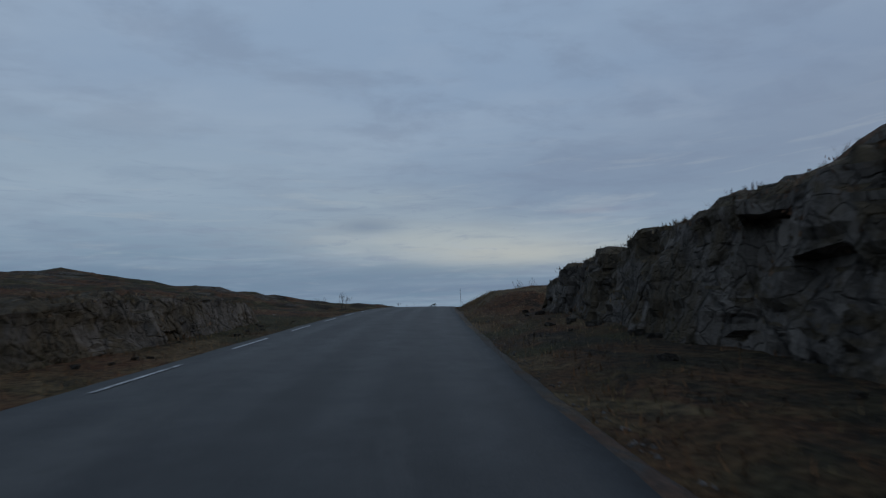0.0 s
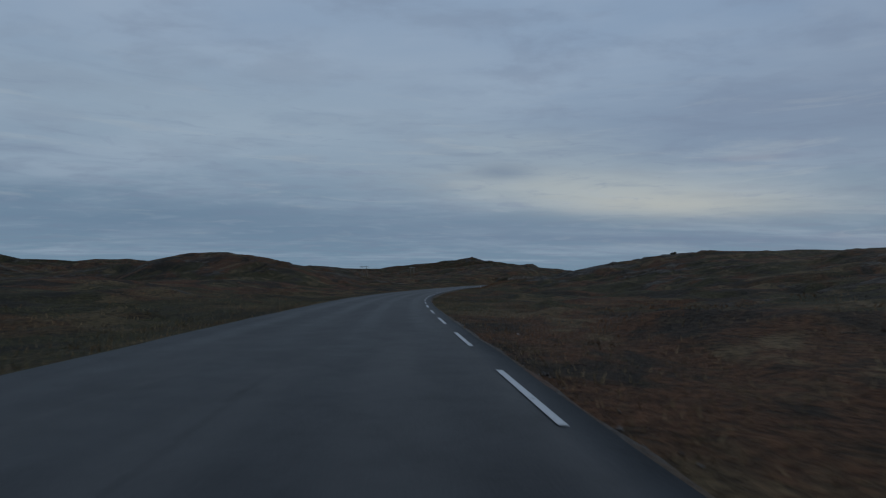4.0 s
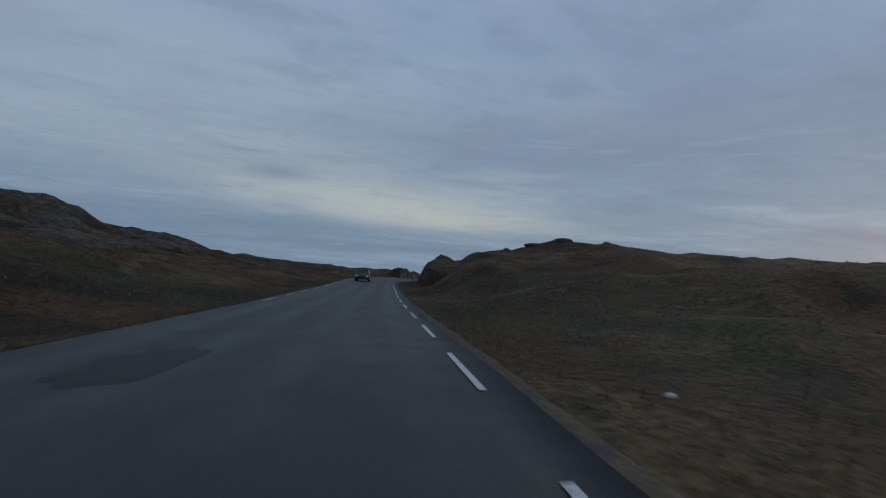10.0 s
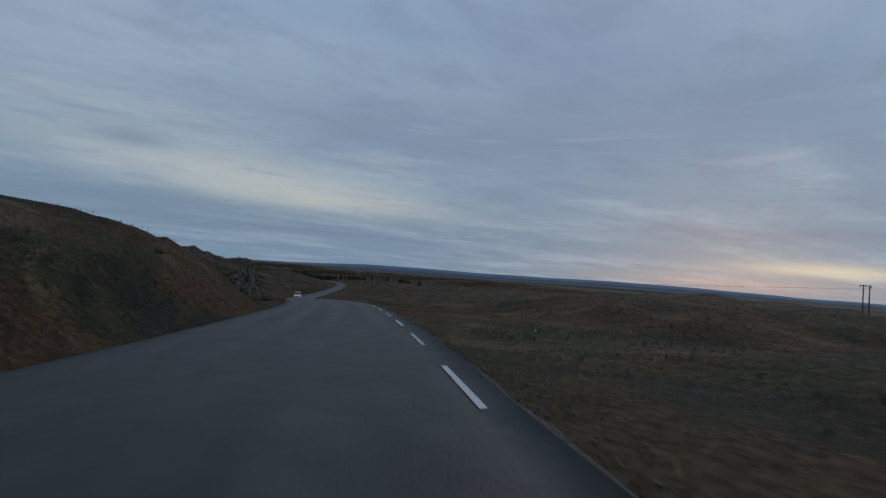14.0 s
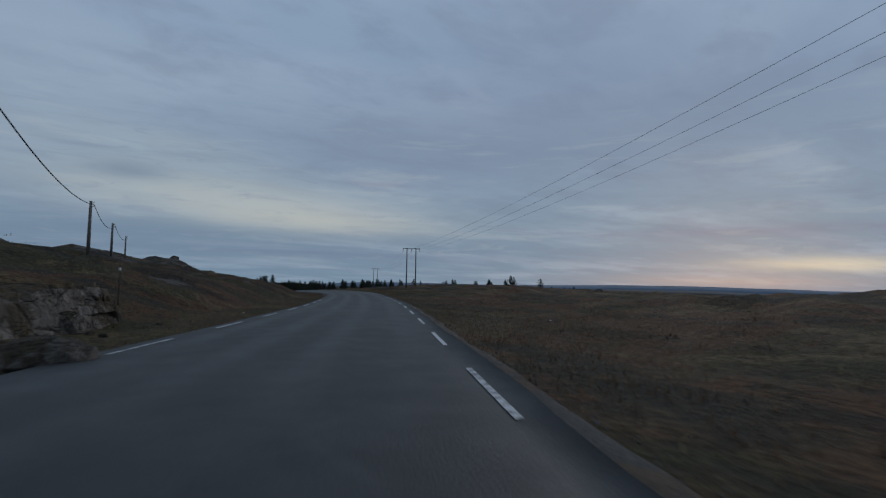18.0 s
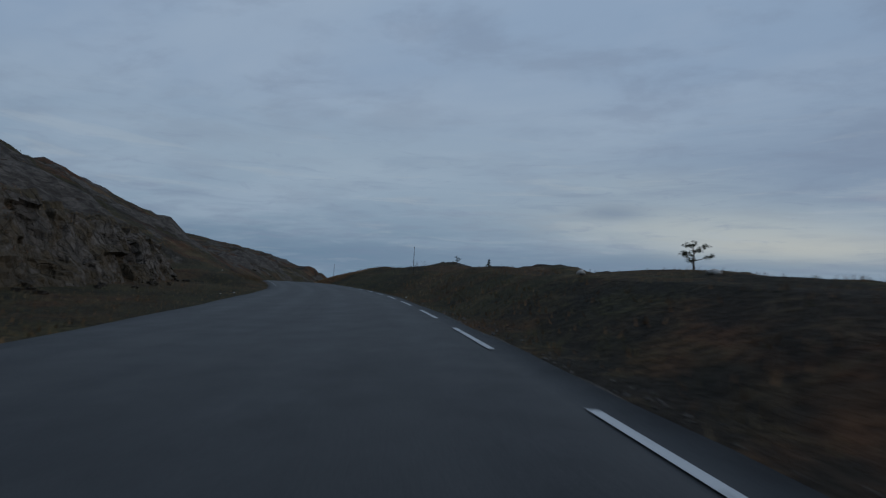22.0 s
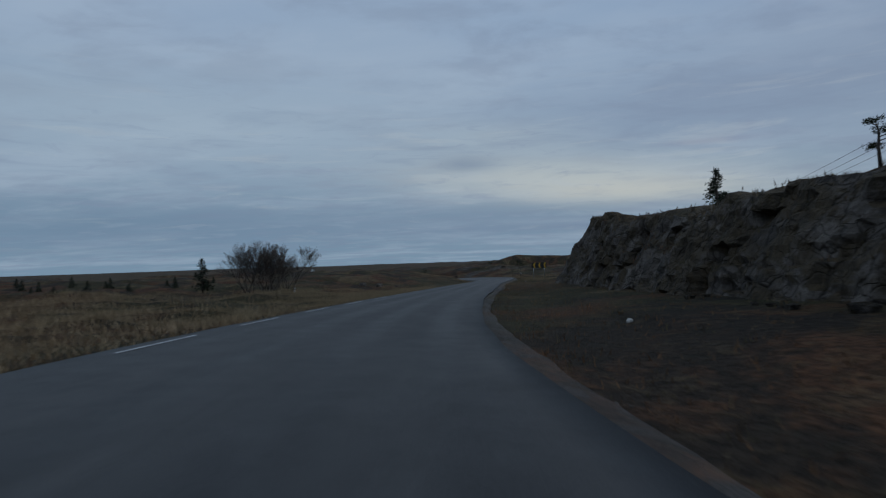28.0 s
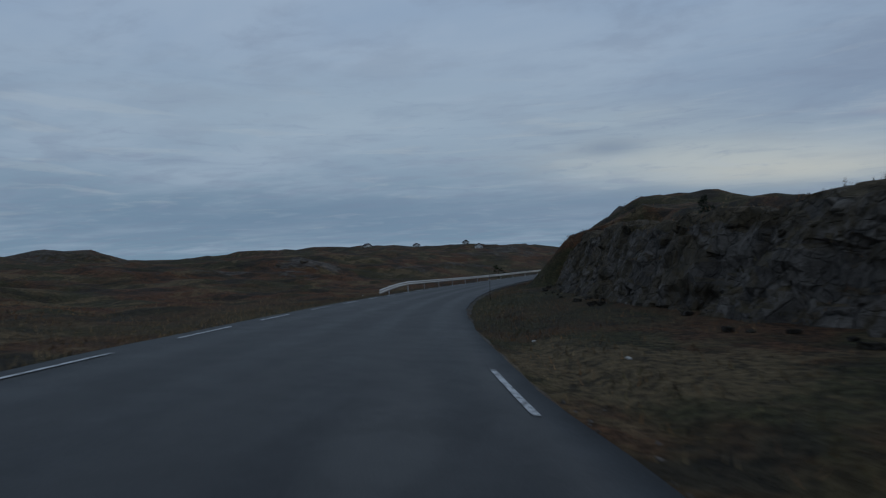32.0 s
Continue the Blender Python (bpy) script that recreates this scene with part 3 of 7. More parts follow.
section(747, (-0.02, 0.46, 1.38, 3.68, 7.3, 7.7, 12.9, 18.5, 11.6), (-0.07, 0.40, 0.93, 1.52, 1.97, -1.15, -2.05, -2.65, -8.1))
section(760, (-0.01, 0.52, 1.36, 3.45, 4.2, 8.2, 12.8, 17.6, 7.0), (-0.02, 0.77, 0.96, 1.24, 1.90, -1.15, -2.05, -2.78, -8.1))
section(773, (-0.07, 0.11, 2.31, 4.4, 5.8, 7.7, 13.6, 13.9, 9.5), (-0.06, 0.52, 0.85, 1.57, 1.67, 3.27, -2.05, -3.85, -7.8))
section(786, (-0.08, 0.00, 2.52, 3.67, 6.5, 8.4, 14.9, 24.4, 7.3), (-0.08, 0.30, 1.67, 1.62, 2.67, 3.36, -2.05, -3.85, -7.6))
section(799, (-0.08, 0.00, 2.20, 3.88, 6.1, 9.9, 13.1, 13.5, 5.8), (-0.08, 0.00, 3.27, 3.48, 1.94, 3.58, -1.99, -3.85, -0.87))
section(812, (-0.08, 0.00, 2.20, 5.8, 6.4, 10.6, 15.6, 21.8, 9.4), (-0.08, 0.30, 3.19, 3.08, 3.15, 4.2, -2.05, -3.85, 0.18))
section(825, (-0.08, 0.30, 2.06, 5.0, 6.5, 11.2, 16.8, 8.8, 1.62), (-0.08, 0.30, 2.17, 3.52, 3.75, 4.9, -2.05, -3.85, -1.86))
section(838, (-0.08, 0.30, 0.65, 3.63, 8.6, 10.1, 16.8, 23.4, 9.5), (-0.05, 0.48, 0.56, 1.51, 3.79, 5.5, 0.82, -2.64, -3.67))
section(851, (-0.09, -0.06, 0.17, 0.73, 1.54, 7.8, 17.0, 31.4, 10.4), (-0.05, 0.20, 0.21, -0.31, 2.13, 5.8, 4.5, -3.09, -5.0))
section(864, (-0.10, -0.14, -0.08, 0.10, 0.60, 2.40, 11.1, 15.6, 4.7), (-0.06, 0.13, 1.48, 1.38, 0.73, 7.6, 5.7, -3.85, 3.79))
section(877, (-0.10, -0.14, -0.08, 0.10, 0.60, 2.40, 8.0, 13.1, 11.8), (-0.08, 0.00, 1.99, 2.39, -0.73, 6.6, 8.4, -3.57, 4.3))
section(890, (-0.10, -0.14, -0.08, 0.10, 0.60, 2.40, 8.0, 16.0, 10.9), (-0.08, 0.00, 0.86, 2.26, -0.73, 4.7, 9.1, -1.08, -2.98))
section(903, (-0.10, -0.14, -0.08, 0.10, 0.60, 1.69, 8.0, 10.3, 11.2), (-0.08, 0.00, 1.93, 2.47, 2.58, 2.86, 8.9, -1.01, -4.5))
section(916, (-0.10, -0.14, -0.08, 0.10, 0.22, 0.10, 5.5, 16.0, 12.6), (-0.08, -0.02, 0.67, 1.64, 2.29, 4.7, 8.3, 0.14, -4.2))
section(929, (-0.10, -0.14, -0.08, 0.43, 0.51, 0.54, 5.4, 16.0, 10.9), (-0.10, -0.14, -0.08, 0.10, 0.60, 1.98, 6.8, -2.40, -4.1))
section(942, (-0.07, 0.40, 0.67, 1.10, 0.77, 0.62, 0.16, 16.6, 11.1), (-0.10, -0.14, -0.08, 0.10, 0.60, 2.12, 7.1, -1.18, -3.60))
section(955, (-0.07, 0.40, 0.95, 1.02, 1.37, 0.99, -1.53, 20.5, 12.1), (-0.10, -0.14, -0.08, 0.10, 0.60, 1.45, 4.6, -1.01, -8.1))
section(968, (-0.10, -0.14, -0.02, 0.17, 0.48, 0.23, 0.58, 10.8, 13.9), (-0.10, -0.14, -0.08, 0.10, 0.60, 1.89, 0.77, -0.04, -2.05))
section(981, (-0.10, -0.14, -0.08, 0.10, 0.60, 0.70, 2.79, 10.7, 13.0), (-0.10, -0.14, -0.08, 0.10, 0.60, 2.40, 0.61, 1.56, -2.04))
section(994, (-0.10, -0.14, -0.08, 0.10, 0.60, 1.45, 1.09, 10.1, 16.8), (-0.10, -0.14, 0.19, 0.43, 1.11, 3.29, -1.60, 5.8, -4.3))
section(1007, (-0.10, -0.14, -0.08, 0.10, 0.60, 2.40, 1.59, 10.1, 15.8), (-0.01, 0.18, 1.53, 1.74, 2.92, 4.4, 1.34, 0.31, -6.8))
section(1020, (-0.10, -0.14, -0.08, 0.10, 0.60, 2.21, 0.94, 9.8, 15.6), (-0.06, 0.37, 1.47, 2.31, 3.30, 4.9, 2.32, 5.6, 7.9))
section(1033, (-0.10, -0.14, -0.08, 0.10, 0.48, 2.03, 0.00, 9.5, 15.6), (-0.08, 0.18, 3.27, 2.24, 3.35, 5.5, 2.57, 3.55, 5.0))
section(1046, (-0.09, -0.09, 0.07, 0.48, 1.52, 1.64, 2.00, 3.30, 19.2), (-0.08, 0.18, 2.64, 3.96, 3.46, 5.9, 4.7, -3.85, 7.9))
section(1059, (-0.08, -0.02, 0.28, 1.01, 2.56, 2.16, 0.50, -1.43, 20.7), (-0.08, 0.02, 3.05, 5.6, 5.2, 6.1, -1.69, 12.4, -5.3))
section(1072, (-0.08, 0.02, 0.40, 1.29, 2.42, 2.68, -0.10, -1.51, 21.1), (-0.07, 0.05, 1.84, 5.7, 5.5, 6.3, 1.92, 4.9, 3.07))
section(1085, (-0.07, 0.06, 0.48, 1.43, 2.62, 2.70, -0.37, -3.82, 15.4), (-0.07, 0.08, 1.63, 5.2, 6.3, 4.7, 9.4, 5.8, 10.1))
section(1098, (-0.07, 0.09, 0.56, 1.64, 2.85, 2.52, -0.25, 3.18, 9.2), (-0.06, 0.11, 1.43, 3.80, 6.0, 5.3, 3.53, 11.6, -8.1))
section(1111, (-0.06, 0.13, 0.63, 2.20, 3.15, 2.42, 4.3, 0.03, 11.6), (-0.06, 0.14, 1.23, 3.23, 5.4, 5.8, 9.7, 5.5, 10.0))
section(1124, (-0.06, 0.16, 0.71, 2.27, 2.92, 2.06, 1.31, -1.06, 5.7), (-0.05, 0.17, 1.03, 2.65, 5.4, 5.9, 4.2, -3.85, -8.1))
section(1137, (-0.05, 0.20, 0.79, 1.98, 2.53, 2.88, 1.86, -0.35, 4.6), (-0.05, 0.20, 0.82, 2.07, 4.6, 5.9, 4.2, -3.85, -8.1))
section(1150, (-0.05, 0.20, 0.80, 2.00, 2.52, 2.42, 2.35, -1.56, 4.4), (-0.05, 0.20, 0.80, 2.00, 4.5, 5.3, 0.87, -3.85, 6.5))
section(1163, (-0.05, 0.20, 0.80, 2.00, 2.45, 1.51, 2.83, -1.23, 1.02), (-0.05, 0.20, 0.80, 2.00, 4.5, 4.5, 8.3, 7.2, 3.16))
section(1176, (-0.05, 0.20, 0.80, 2.00, 2.61, 4.1, 2.67, 3.94, -4.3), (-0.05, 0.20, 0.80, 2.00, 4.5, 4.5, 5.9, 8.4, 9.5))
section(1189, (-0.05, 0.20, 0.80, 2.00, 4.2, 2.57, 4.2, 1.11, 1.85), (-0.05, 0.20, 0.80, 2.00, 4.5, 4.3, 6.3, 7.2, 1.03))
section(1202, (-0.05, 0.20, 0.80, 2.00, 3.65, 3.31, 3.02, 5.0, 1.94), (-0.05, 0.20, 0.80, 2.00, 4.5, 4.2, 6.4, 3.26, 11.3))
section(1215, (-0.05, 0.20, 0.80, 2.00, 2.77, 2.07, 4.5, -0.04, 1.18), (-0.05, 0.20, 0.80, 2.00, 4.5, 3.96, -2.05, 9.1, 4.4))
section(1228, (-0.05, 0.20, 0.80, 2.00, 2.84, 3.18, 2.01, 2.51, -1.52), (-0.05, 0.20, 0.80, 2.00, 4.5, 3.95, -2.05, 7.6, -1.62))

SEC_Y = np.array([s[0] for s in SECTIONS], float)
PROFILE = {-1: np.array([(-0.07, -0.07, *s[1], s[1][-1]) for s in SECTIONS]), 1: np.array([(-0.07, -0.07, *s[2], s[2][-1]) for s in SECTIONS])}


def hashed(ix, iy, seed):
    v = np.sin(ix * 127.1 + iy * 311.7 + seed * 74.7) * 43758.5453
    return v - np.floor(v)


def lattice(x, y, seed):
    ix, iy = np.floor(x), np.floor(y)
    u, v = x - ix, y - iy
    u, v = u * u * (3 - 2 * u), v * v * (3 - 2 * v)
    a, b = hashed(ix, iy, seed), hashed(ix + 1, iy, seed)
    c, d = hashed(ix, iy + 1, seed), hashed(ix + 1, iy + 1, seed)
    return (a * (1 - u) + b * u) * (1 - v) + (c * (1 - u) + d * u) * v


def fractal(x, y, size, octaves, seed, rough=0.5):
    out, amp, tot = 0.0, 1.0, 0.0
    for k in range(octaves):
        ang = 0.6 * k + 0.3
        cx, sx = math.cos(ang), math.sin(ang)
        out = out + amp * lattice((x * cx - y * sx) / size, (x * sx + y * cx) / size, seed + k)
        tot += amp
        amp, size = amp * rough, size * 0.5
    return out / tot


def relief(x, y, d):
    """Height, rockiness and greenness of the ground at plan places x, y that lie d off the road."""
    x, y, d = np.broadcast_arrays(np.asarray(x, float), np.asarray(y, float), np.asarray(d, float))
    shape = x.shape
    x, y, d = x.ravel(), y.ravel(), d.ravel()
    ad = np.abs(d)
    yc = np.clip(y, SEC_Y[0], SEC_Y[-1])
    i = np.clip(np.searchsorted(SEC_Y, yc) - 1, 0, len(SEC_Y) - 2)
    u = (yc - SEC_Y[i]) / (SEC_Y[i + 1] - SEC_Y[i])
    j = np.clip(np.searchsorted(ACROSS, ad) - 1, 0, len(ACROSS) - 2)
    ac = np.array(ACROSS)
    v = np.clip((ad - ac[j]) / (ac[j + 1] - ac[j]), 0, 1)
    h, steep = 0.0, 0.0
    for side in (-1, 1):
        p = PROFILE[side]
        lo = p[i, j] * (1 - u) + p[i + 1, j] * u
        hi = p[i, j + 1] * (1 - u) + p[i + 1, j + 1] * u
        on = np.where(d * side >= 0, 1.0, 0.0)
        h = h + on * (lo * (1 - v) + hi * v)
        steep = steep + on * np.abs(hi - lo) / (ac[j + 1] - ac[j])
    far = np.clip((ad - 1.6) / 2.0, 0, 1)
    h = h + road_bank(y) * np.clip(d, -2.4, 2.4) * np.clip(1 - (ad - 4) / 10, 0, 1)
    # knobs of bare rock stand out of the turf, more of them on the hills
    knob = fractal(x, y, 3.6, 3, 23, 0.6)
    area = np.clip(steep * 1.5, 0, 0.75) + np.clip((fractal(x, y, 34.0, 3, 11) - 0.45) * 4, 0, 0.9) * np.clip((steep - 0.16) * 5, 0.1, 1)
    area = area * np.clip((ad - 3.5) / 5, 0, 1)
    rock = np.clip((knob - 0.60 + 0.13 * np.clip(area, 0, 1)) * 7, 0, 1) * np.clip(area * 2.2, 0, 1)
    rock = np.maximum(rock, np.clip((steep - 0.5) * 1.5, 0, 1) * np.clip((knob - 0.44) * 6, 0, 0.9) * np.clip((ad - 2.4) / 1.5, 0, 1))
    n1 = fractal(x, y, 4.0, 3, 3, 0.55) - 0.62
    amp = np.clip((ad - 1.5) * 0.085, 0, 0.8) + np.clip((ad - 30) * 0.02, 0, 2.0)
    crag = np.clip(knob - 0.47, 0, 1) * np.clip(area * 1.6, 0, 1) * 4.0 - 0.25
    fold = -np.abs(fractal(x, y, 1.9, 2, 29, 0.6) - 0.5) * 1.6
    h = h + far * (n1 * amp + (crag + fold * rock) * np.minimum(amp, 0.6))
    knurl = 0.36 - np.abs(fractal(x, y, 5.5, 4, 131, 0.6) - 0.5) * 2.4
    h = h + np.clip(knurl, -0.35, 1) * np.clip((ad - 2.6) * 0.11, 0, 1.4) * np.clip(area * 2, 0.35, 1)
    rock = np.clip(rock + 0.30 * np.clip(area, 0, 1) * np.clip((ad - 3) / 4, 0, 1) + 0.15 * np.clip((ad - 6) / 20, 0, 1), 0, 1)
    # tussocks near the road
    tuss = fractal(x, y, 1.15, 2, 91, 0.5)
    h = h + far * np.clip(tuss - 0.42, 0, 1) * np.clip((ad - 1.8) * 0.16, 0, 0.42) * (1 - 0.6 * rock)
    hill = fractal(x, y, 46.0, 3, 41) - 0.6
    h = h + hill * np.clip((ad - 25) * 0.06, 0, 6.0)
    # a level verge before each rock face, turf level with its top behind
    for y0, y1, cd, hs, lean, back, *_ in CUTTINGS:
        d0, d1 = cd if isinstance(cd, tuple) else (cd, cd)
        cd = d0
        sel = np.nonzero((y > y0 - 1.2) & (y < y1 + 1.2) & (d * cd > 0) & (ad < 40))
        if not len(sel[0]):
            continue
        yy, a = y[sel], ad[sel]
        ends = np.clip(np.minimum(yy - y0, y1 - yy) / 1.2 + 1, 0, 1)
        top = np.interp((yy - y0) / (y1 - y0), np.linspace(0, 1, len(hs)), hs) * np.clip(np.minimum(yy - y0, y1 - yy) / min(1.1, (y1 - y0) / 5), 0.12, 1)
        rim = np.abs(d0 + (d1 - d0) * np.clip((yy - y0) / (y1 - y0), 0, 1)) + lean * top + 0.25
        low = -0.08 + np.clip(a - 1.9, 0, 9) * 0.07 + 0.05 * (n1[sel] + 0.1)
        cap = low + np.clip((a - rim) / 0.6, 0, 1) * np.maximum(top * 0.9 - low - 0.08, 0) + np.clip(a - rim - back * 0.6, 0, 50) * 0.9
        h[sel] = h[sel] + ends * (np.minimum(h[sel], cap) - h[sel])
        rock[sel] = rock[sel] * (1 - ends * np.clip((rim + 1 - a), 0, 1) * 0.9)
    for px, py, rx, ry, up in RISES:
        q = ((x - px) / rx) ** 2 + ((y - py) / ry) ** 2
        sel = np.nonzero(q < 1.0)
        if len(sel[0]):
            k = (1 - q[sel]) ** 1.3 * np.clip((ad[sel] - 3.2) / 3, 0, 1)
            h[sel] = h[sel] + up * k * (0.8 + 0.45 * fractal(x[sel], y[sel], max(2.0, rx * 0.3), 3, 57, 0.6))
            rock[sel] = np.clip(rock[sel] + 0.22 * k, 0, 1)
    # beyond the mapped strip the land runs out low
    run = np.clip((ad - 300) / 900, 0, 1) + np.clip((y - SEC_Y[-1]) / 700, 0, 1) + np.clip((SEC_Y[0] - y) / 300, 0, 1)
    run = np.clip(run, 0, 1)
    z = road_z(y) + h
    z = z * (1 - run) + run * (LOW + 8 * hill)
    for px, py, rx, ry, pz in PONDS:
        q = np.sqrt(((x - px) / rx) ** 2 + ((y - py) / ry) ** 2)
        z = np.where(q < 1.6, z + (np.minimum(z, pz - 0.35) - z) * np.clip((1.6 - q) / 0.6, 0, 1), z)
        # a low bank holds the water in
        bank = pz - 0.35 + 0.42 * np.clip((q - 0.95) / 0.3, 0, 1) - np.clip(q - 1.3, 0, 9) * ry * 0.3
        z = np.where((q > 0.95) & (q < 3.0), np.maximum(z, bank), z)
    green = np.clip((fractal(x, y, 14.0, 3, 61) - 0.40) * 4, 0, 1) * np.clip(1.2 - (ad - 2) / 4, 0.05, 1)
    return z.reshape(shape), rock.reshape(shape), green.reshape(shape)


# rock cuttings: from y, to y, foot off the road's middle, heights, lean, depth of the top, seed, pale, label
CUTTINGS = (
    (0.0 + 0.6, 12.9, 3.4, (1.5, 1.5, 1.45, 1.3, 1.0, 0.5), 0.22, 3.0, 3, False, "dark grey rock cutting above the grassy verge"),
    (1.5, 9.9 + 3, -3.0, (0.35, 0.55, 0.6, 0.4), 0.22, 3.0, 5, False, "low pale rock cutting above the verge"),
    (109.0, 125.3, 4.6, (1.35, 1.55, 1.55, 1.55, 1.1), 0.22, 3.0, 7, False, "grey rock face topped with turf and a pine"),
    (68.1, 74.1, -4.6, (0.5, 0.7, 0.5), 0.22, 3.0, 9, True, "low knobbly grey rock outcrop in the grass"),
    (94.4, 107.6, -4.2, (0.9, 1.22, 1.38, 1.36, 1.3, 0.7), 0.6, 3.0, 10, False, "weathered grey outcrop beside the road"),
    (215.1, 225.2, 4.2, (0.5, 0.62, 0.75, 0.75, 0.5), 0.7, 3.0, 12, False, "broken rock bank with brown turf"),
    (226.4, 255.2, -2.75, (1.1, 1.4, 1.6, 1.5, 1.35, 1.2, 1.15, 1.05), 0.22, 3.0, 13, True, "pale grey blasted rock face close to the road"),
    (281.3, 285.4, 5.0, (0.3, 0.46, 0.3), 0.22, 3.0, 14, True, "small broken outcrop in rusty grass"),
    (329.5, 357.6, 2.9, (0.9, 1.12, 1.45, 1.80, 2.3, 2.1, 1.7), 0.22, 3.0, 15, False, "dark grey rock cutting with a rounded top"),
    (360.5, 373.3, -2.0, (1.0, 1.15, 1.18, 1.18, 1.2), 0.22, 2.0, 17, True, "blocky grey rock cutting at the asphalt edge"),
    (356.8, 381.4, 3.3, (1.65, 1.5, 1.25, 1.15, 1.3, 1.35, 1.4), 0.22, 3.0, 18, False, "dark broken rock wall with turf on its ledges"),
    (379.9, 397.8, 3.3, (1.3, 1.6, 1.75, 1.85, 2.2, 2.35), 0.12, 3.0, 19, True, "tall sheer grey rock cutting over a scree foot"),
    (396.8, 400.6, 3.4, (1.9, 1.72, 1.48, 1.18, 0.9), 0.25, 3.0, 22, False, "dark sloping end of a rock cutting"),
    (442.1, 461.3, -2.9, (0.9, 1.5, 1.95, 1.3, 0.9), 0.22, 3.0, 23, False, "grey rock wall above the grassy verge"),
    (567.1, 571.5, -2.9, (0.4, 0.55, 0.5), 0.22, 3.0, 25, True, "low pale rock outcrop beside the road"),
    (644.2, 648.8, -3.2, (0.4, 0.6, 0.45), 0.22, 3.0, 26, False, "small rock outcrop in the bank"),
    (680.6, 690.4, -3.2, (0.5, 0.85, 0.9, 0.7), 0.5, 3.0, 27, False, "low rounded outcrop inside the bend"),
    (710.3, 722.0, -4.1, (1.2, 1.6, 1.5, 1.0), 0.5, 3.0, 29, False, "slanting grey slabs of bare rock in the hillside"),
    (797.7, 822.2, -2.8, (0.8, 1.3, 1.5, 1.5, 1.2, 0.7), 0.6, 3.0, 31, False, "rough brown-grey rock cutting under a steep hill"),
    (772.0, 791.5, 3.2, (0.72, 1.15, 1.62, 2.08, 2.5, 2.9, 3.0), 0.75, 3.0, 32, None, "rounded heathery knoll with grey stones showing through"),
    (790.0, 828.6, 3.2, (2.7, 2.9, 2.7, 2.2, 1.8, 1.7, 1.62, 1.65, 1.8, 2.2, 1.2, 0.6), 0.55, 3.0, 33, False, "rough dark rock cutting under a heathery hill"),
    (827.0, 833.4, 3.9, (0.5, 0.75, 0.6), 0.5, 3.0, 34, False, "dark rounded rock knoll beside the road"),
    (876.4, 919.5, (5.8, 4.0), (1.1, 1.6, 1.8, 1.75, 1.6, 1.5, 1.58, 1.75, 2.1, 2.5), 0.45, 3.0, 35, False, "broken grey rock slope with lichen and turf"),
    (373.9, 382.9, -3.0, (0.5, 0.6, 0.5, 0.4), 0.3, 2.0, 38, True, "low weathered rock outcrop by the verge"),
    (257.3, 260.3, -3.4, (0.3, 0.45, 0.3), 0.4, 2.0, 39, True, "small grey outcrop in the rusty grass"),
    (637.4, 642.7, -3.3, (0.4, 0.6, 0.5), 0.4, 2.0, 40, False, "mossy rock outcrop in a grassy bank"),
    (1018.6 + 1.5, 1044.1, 4.4, (1.2, 1.5, 1.75, 1.95, 1.95, 1.4), 0.4, 3.0, 37, False, "dark rounded rock cutting inside the bend"),
)
LOW = -37.7
# rounded rocky rises: place, half widths, height
RISES = (
    (40.5, 83.5, 14.5, 12, 1.85), (-22.0, 172.0, 15, 13, 2.4), (31.0, 110.0, 9, 5, 0.9), (17.8, 203.3, 5.2, 4, 0.85), (-52.0, 295.0, 24, 26, 3.0),
    (19.2, 223.6, 3.8, 3.2, 0.65), (22.0, 314.0, 7, 6, 0.7), (19.0, 352.0, 8, 7, 0.9), (87.0, 306.0, 15, 9, 1.05), (62.5, 338.5, 7, 8, 0.7),
    (79.0, 377.0, 5, 4, 0.8), (104.0, 433.5, 5, 6, 0.5), (109.5, 441.0, 6.5, 5, 0.5), (106.0, 437.0, 4, 4, 0.25), (122.0, 672.0, 18, 16, 5.2), (150.0, 637.0, 5, 6, 1.3), (135.8, 766.0, 12.5, 8, 2.05), (119.0, 793.0, 5, 6, 0.65),
    (90.0, 788.5, 7, 6, 0.78), (85.5, 818.0, 6, 5, 0.95), (108.0, 815.5, 5, 5, 0.25), (73.0, 838.0, 9, 9, -1.5), (103.5, 834.0, 6, 7, -0.75), (106.7, 870.0, 12, 12, -3.0), (33.0, 1055.5, 7, 5, 0.55), (-150.0, 1122.0, 50, 35, 3.0), (-138.0, 1146.0, 24, 20, 5.0), (-40.0, 1180.0, 50, 22, 1.2))
# ponds: place, half widths, water level
PONDS = ((25.3, 999.3, 4.6, 2.4, -24.46), (15.0, 1002.6, 3.4, 1.5, -24.12))


def ground_z(x, y):
    ds = np.concatenate([-np.geomspace(600, 0.2, 160), np.geomspace(0.2, 600, 160)])
    d = np.interp(x, plan_x(y, ds), ds)
    return float(relief(x, y, d)[0])


def mesh_from(name, verts, faces, mat, smooth=True):
    me = bpy.data.meshes.new(name)
    verts, faces = np.asarray(verts, np.float32), np.asarray(faces, np.int32)
    k = faces.shape[1]
    me.vertices.add(len(verts))
    me.vertices.foreach_set("co", verts.ravel())
    me.loops.add(faces.size)
    me.loops.foreach_set("vertex_index", faces.ravel())
    me.polygons.add(len(faces))
    me.polygons.foreach_set("loop_start", np.arange(0, faces.size, k, dtype=np.int32))
    me.polygons.foreach_set("loop_total", np.full(len(faces), k, np.int32))
    me.polygons.foreach_set("use_smooth", np.full(len(faces), smooth))
    me.update(calc_edges=True)
    me.materials.append(mat)
    return me


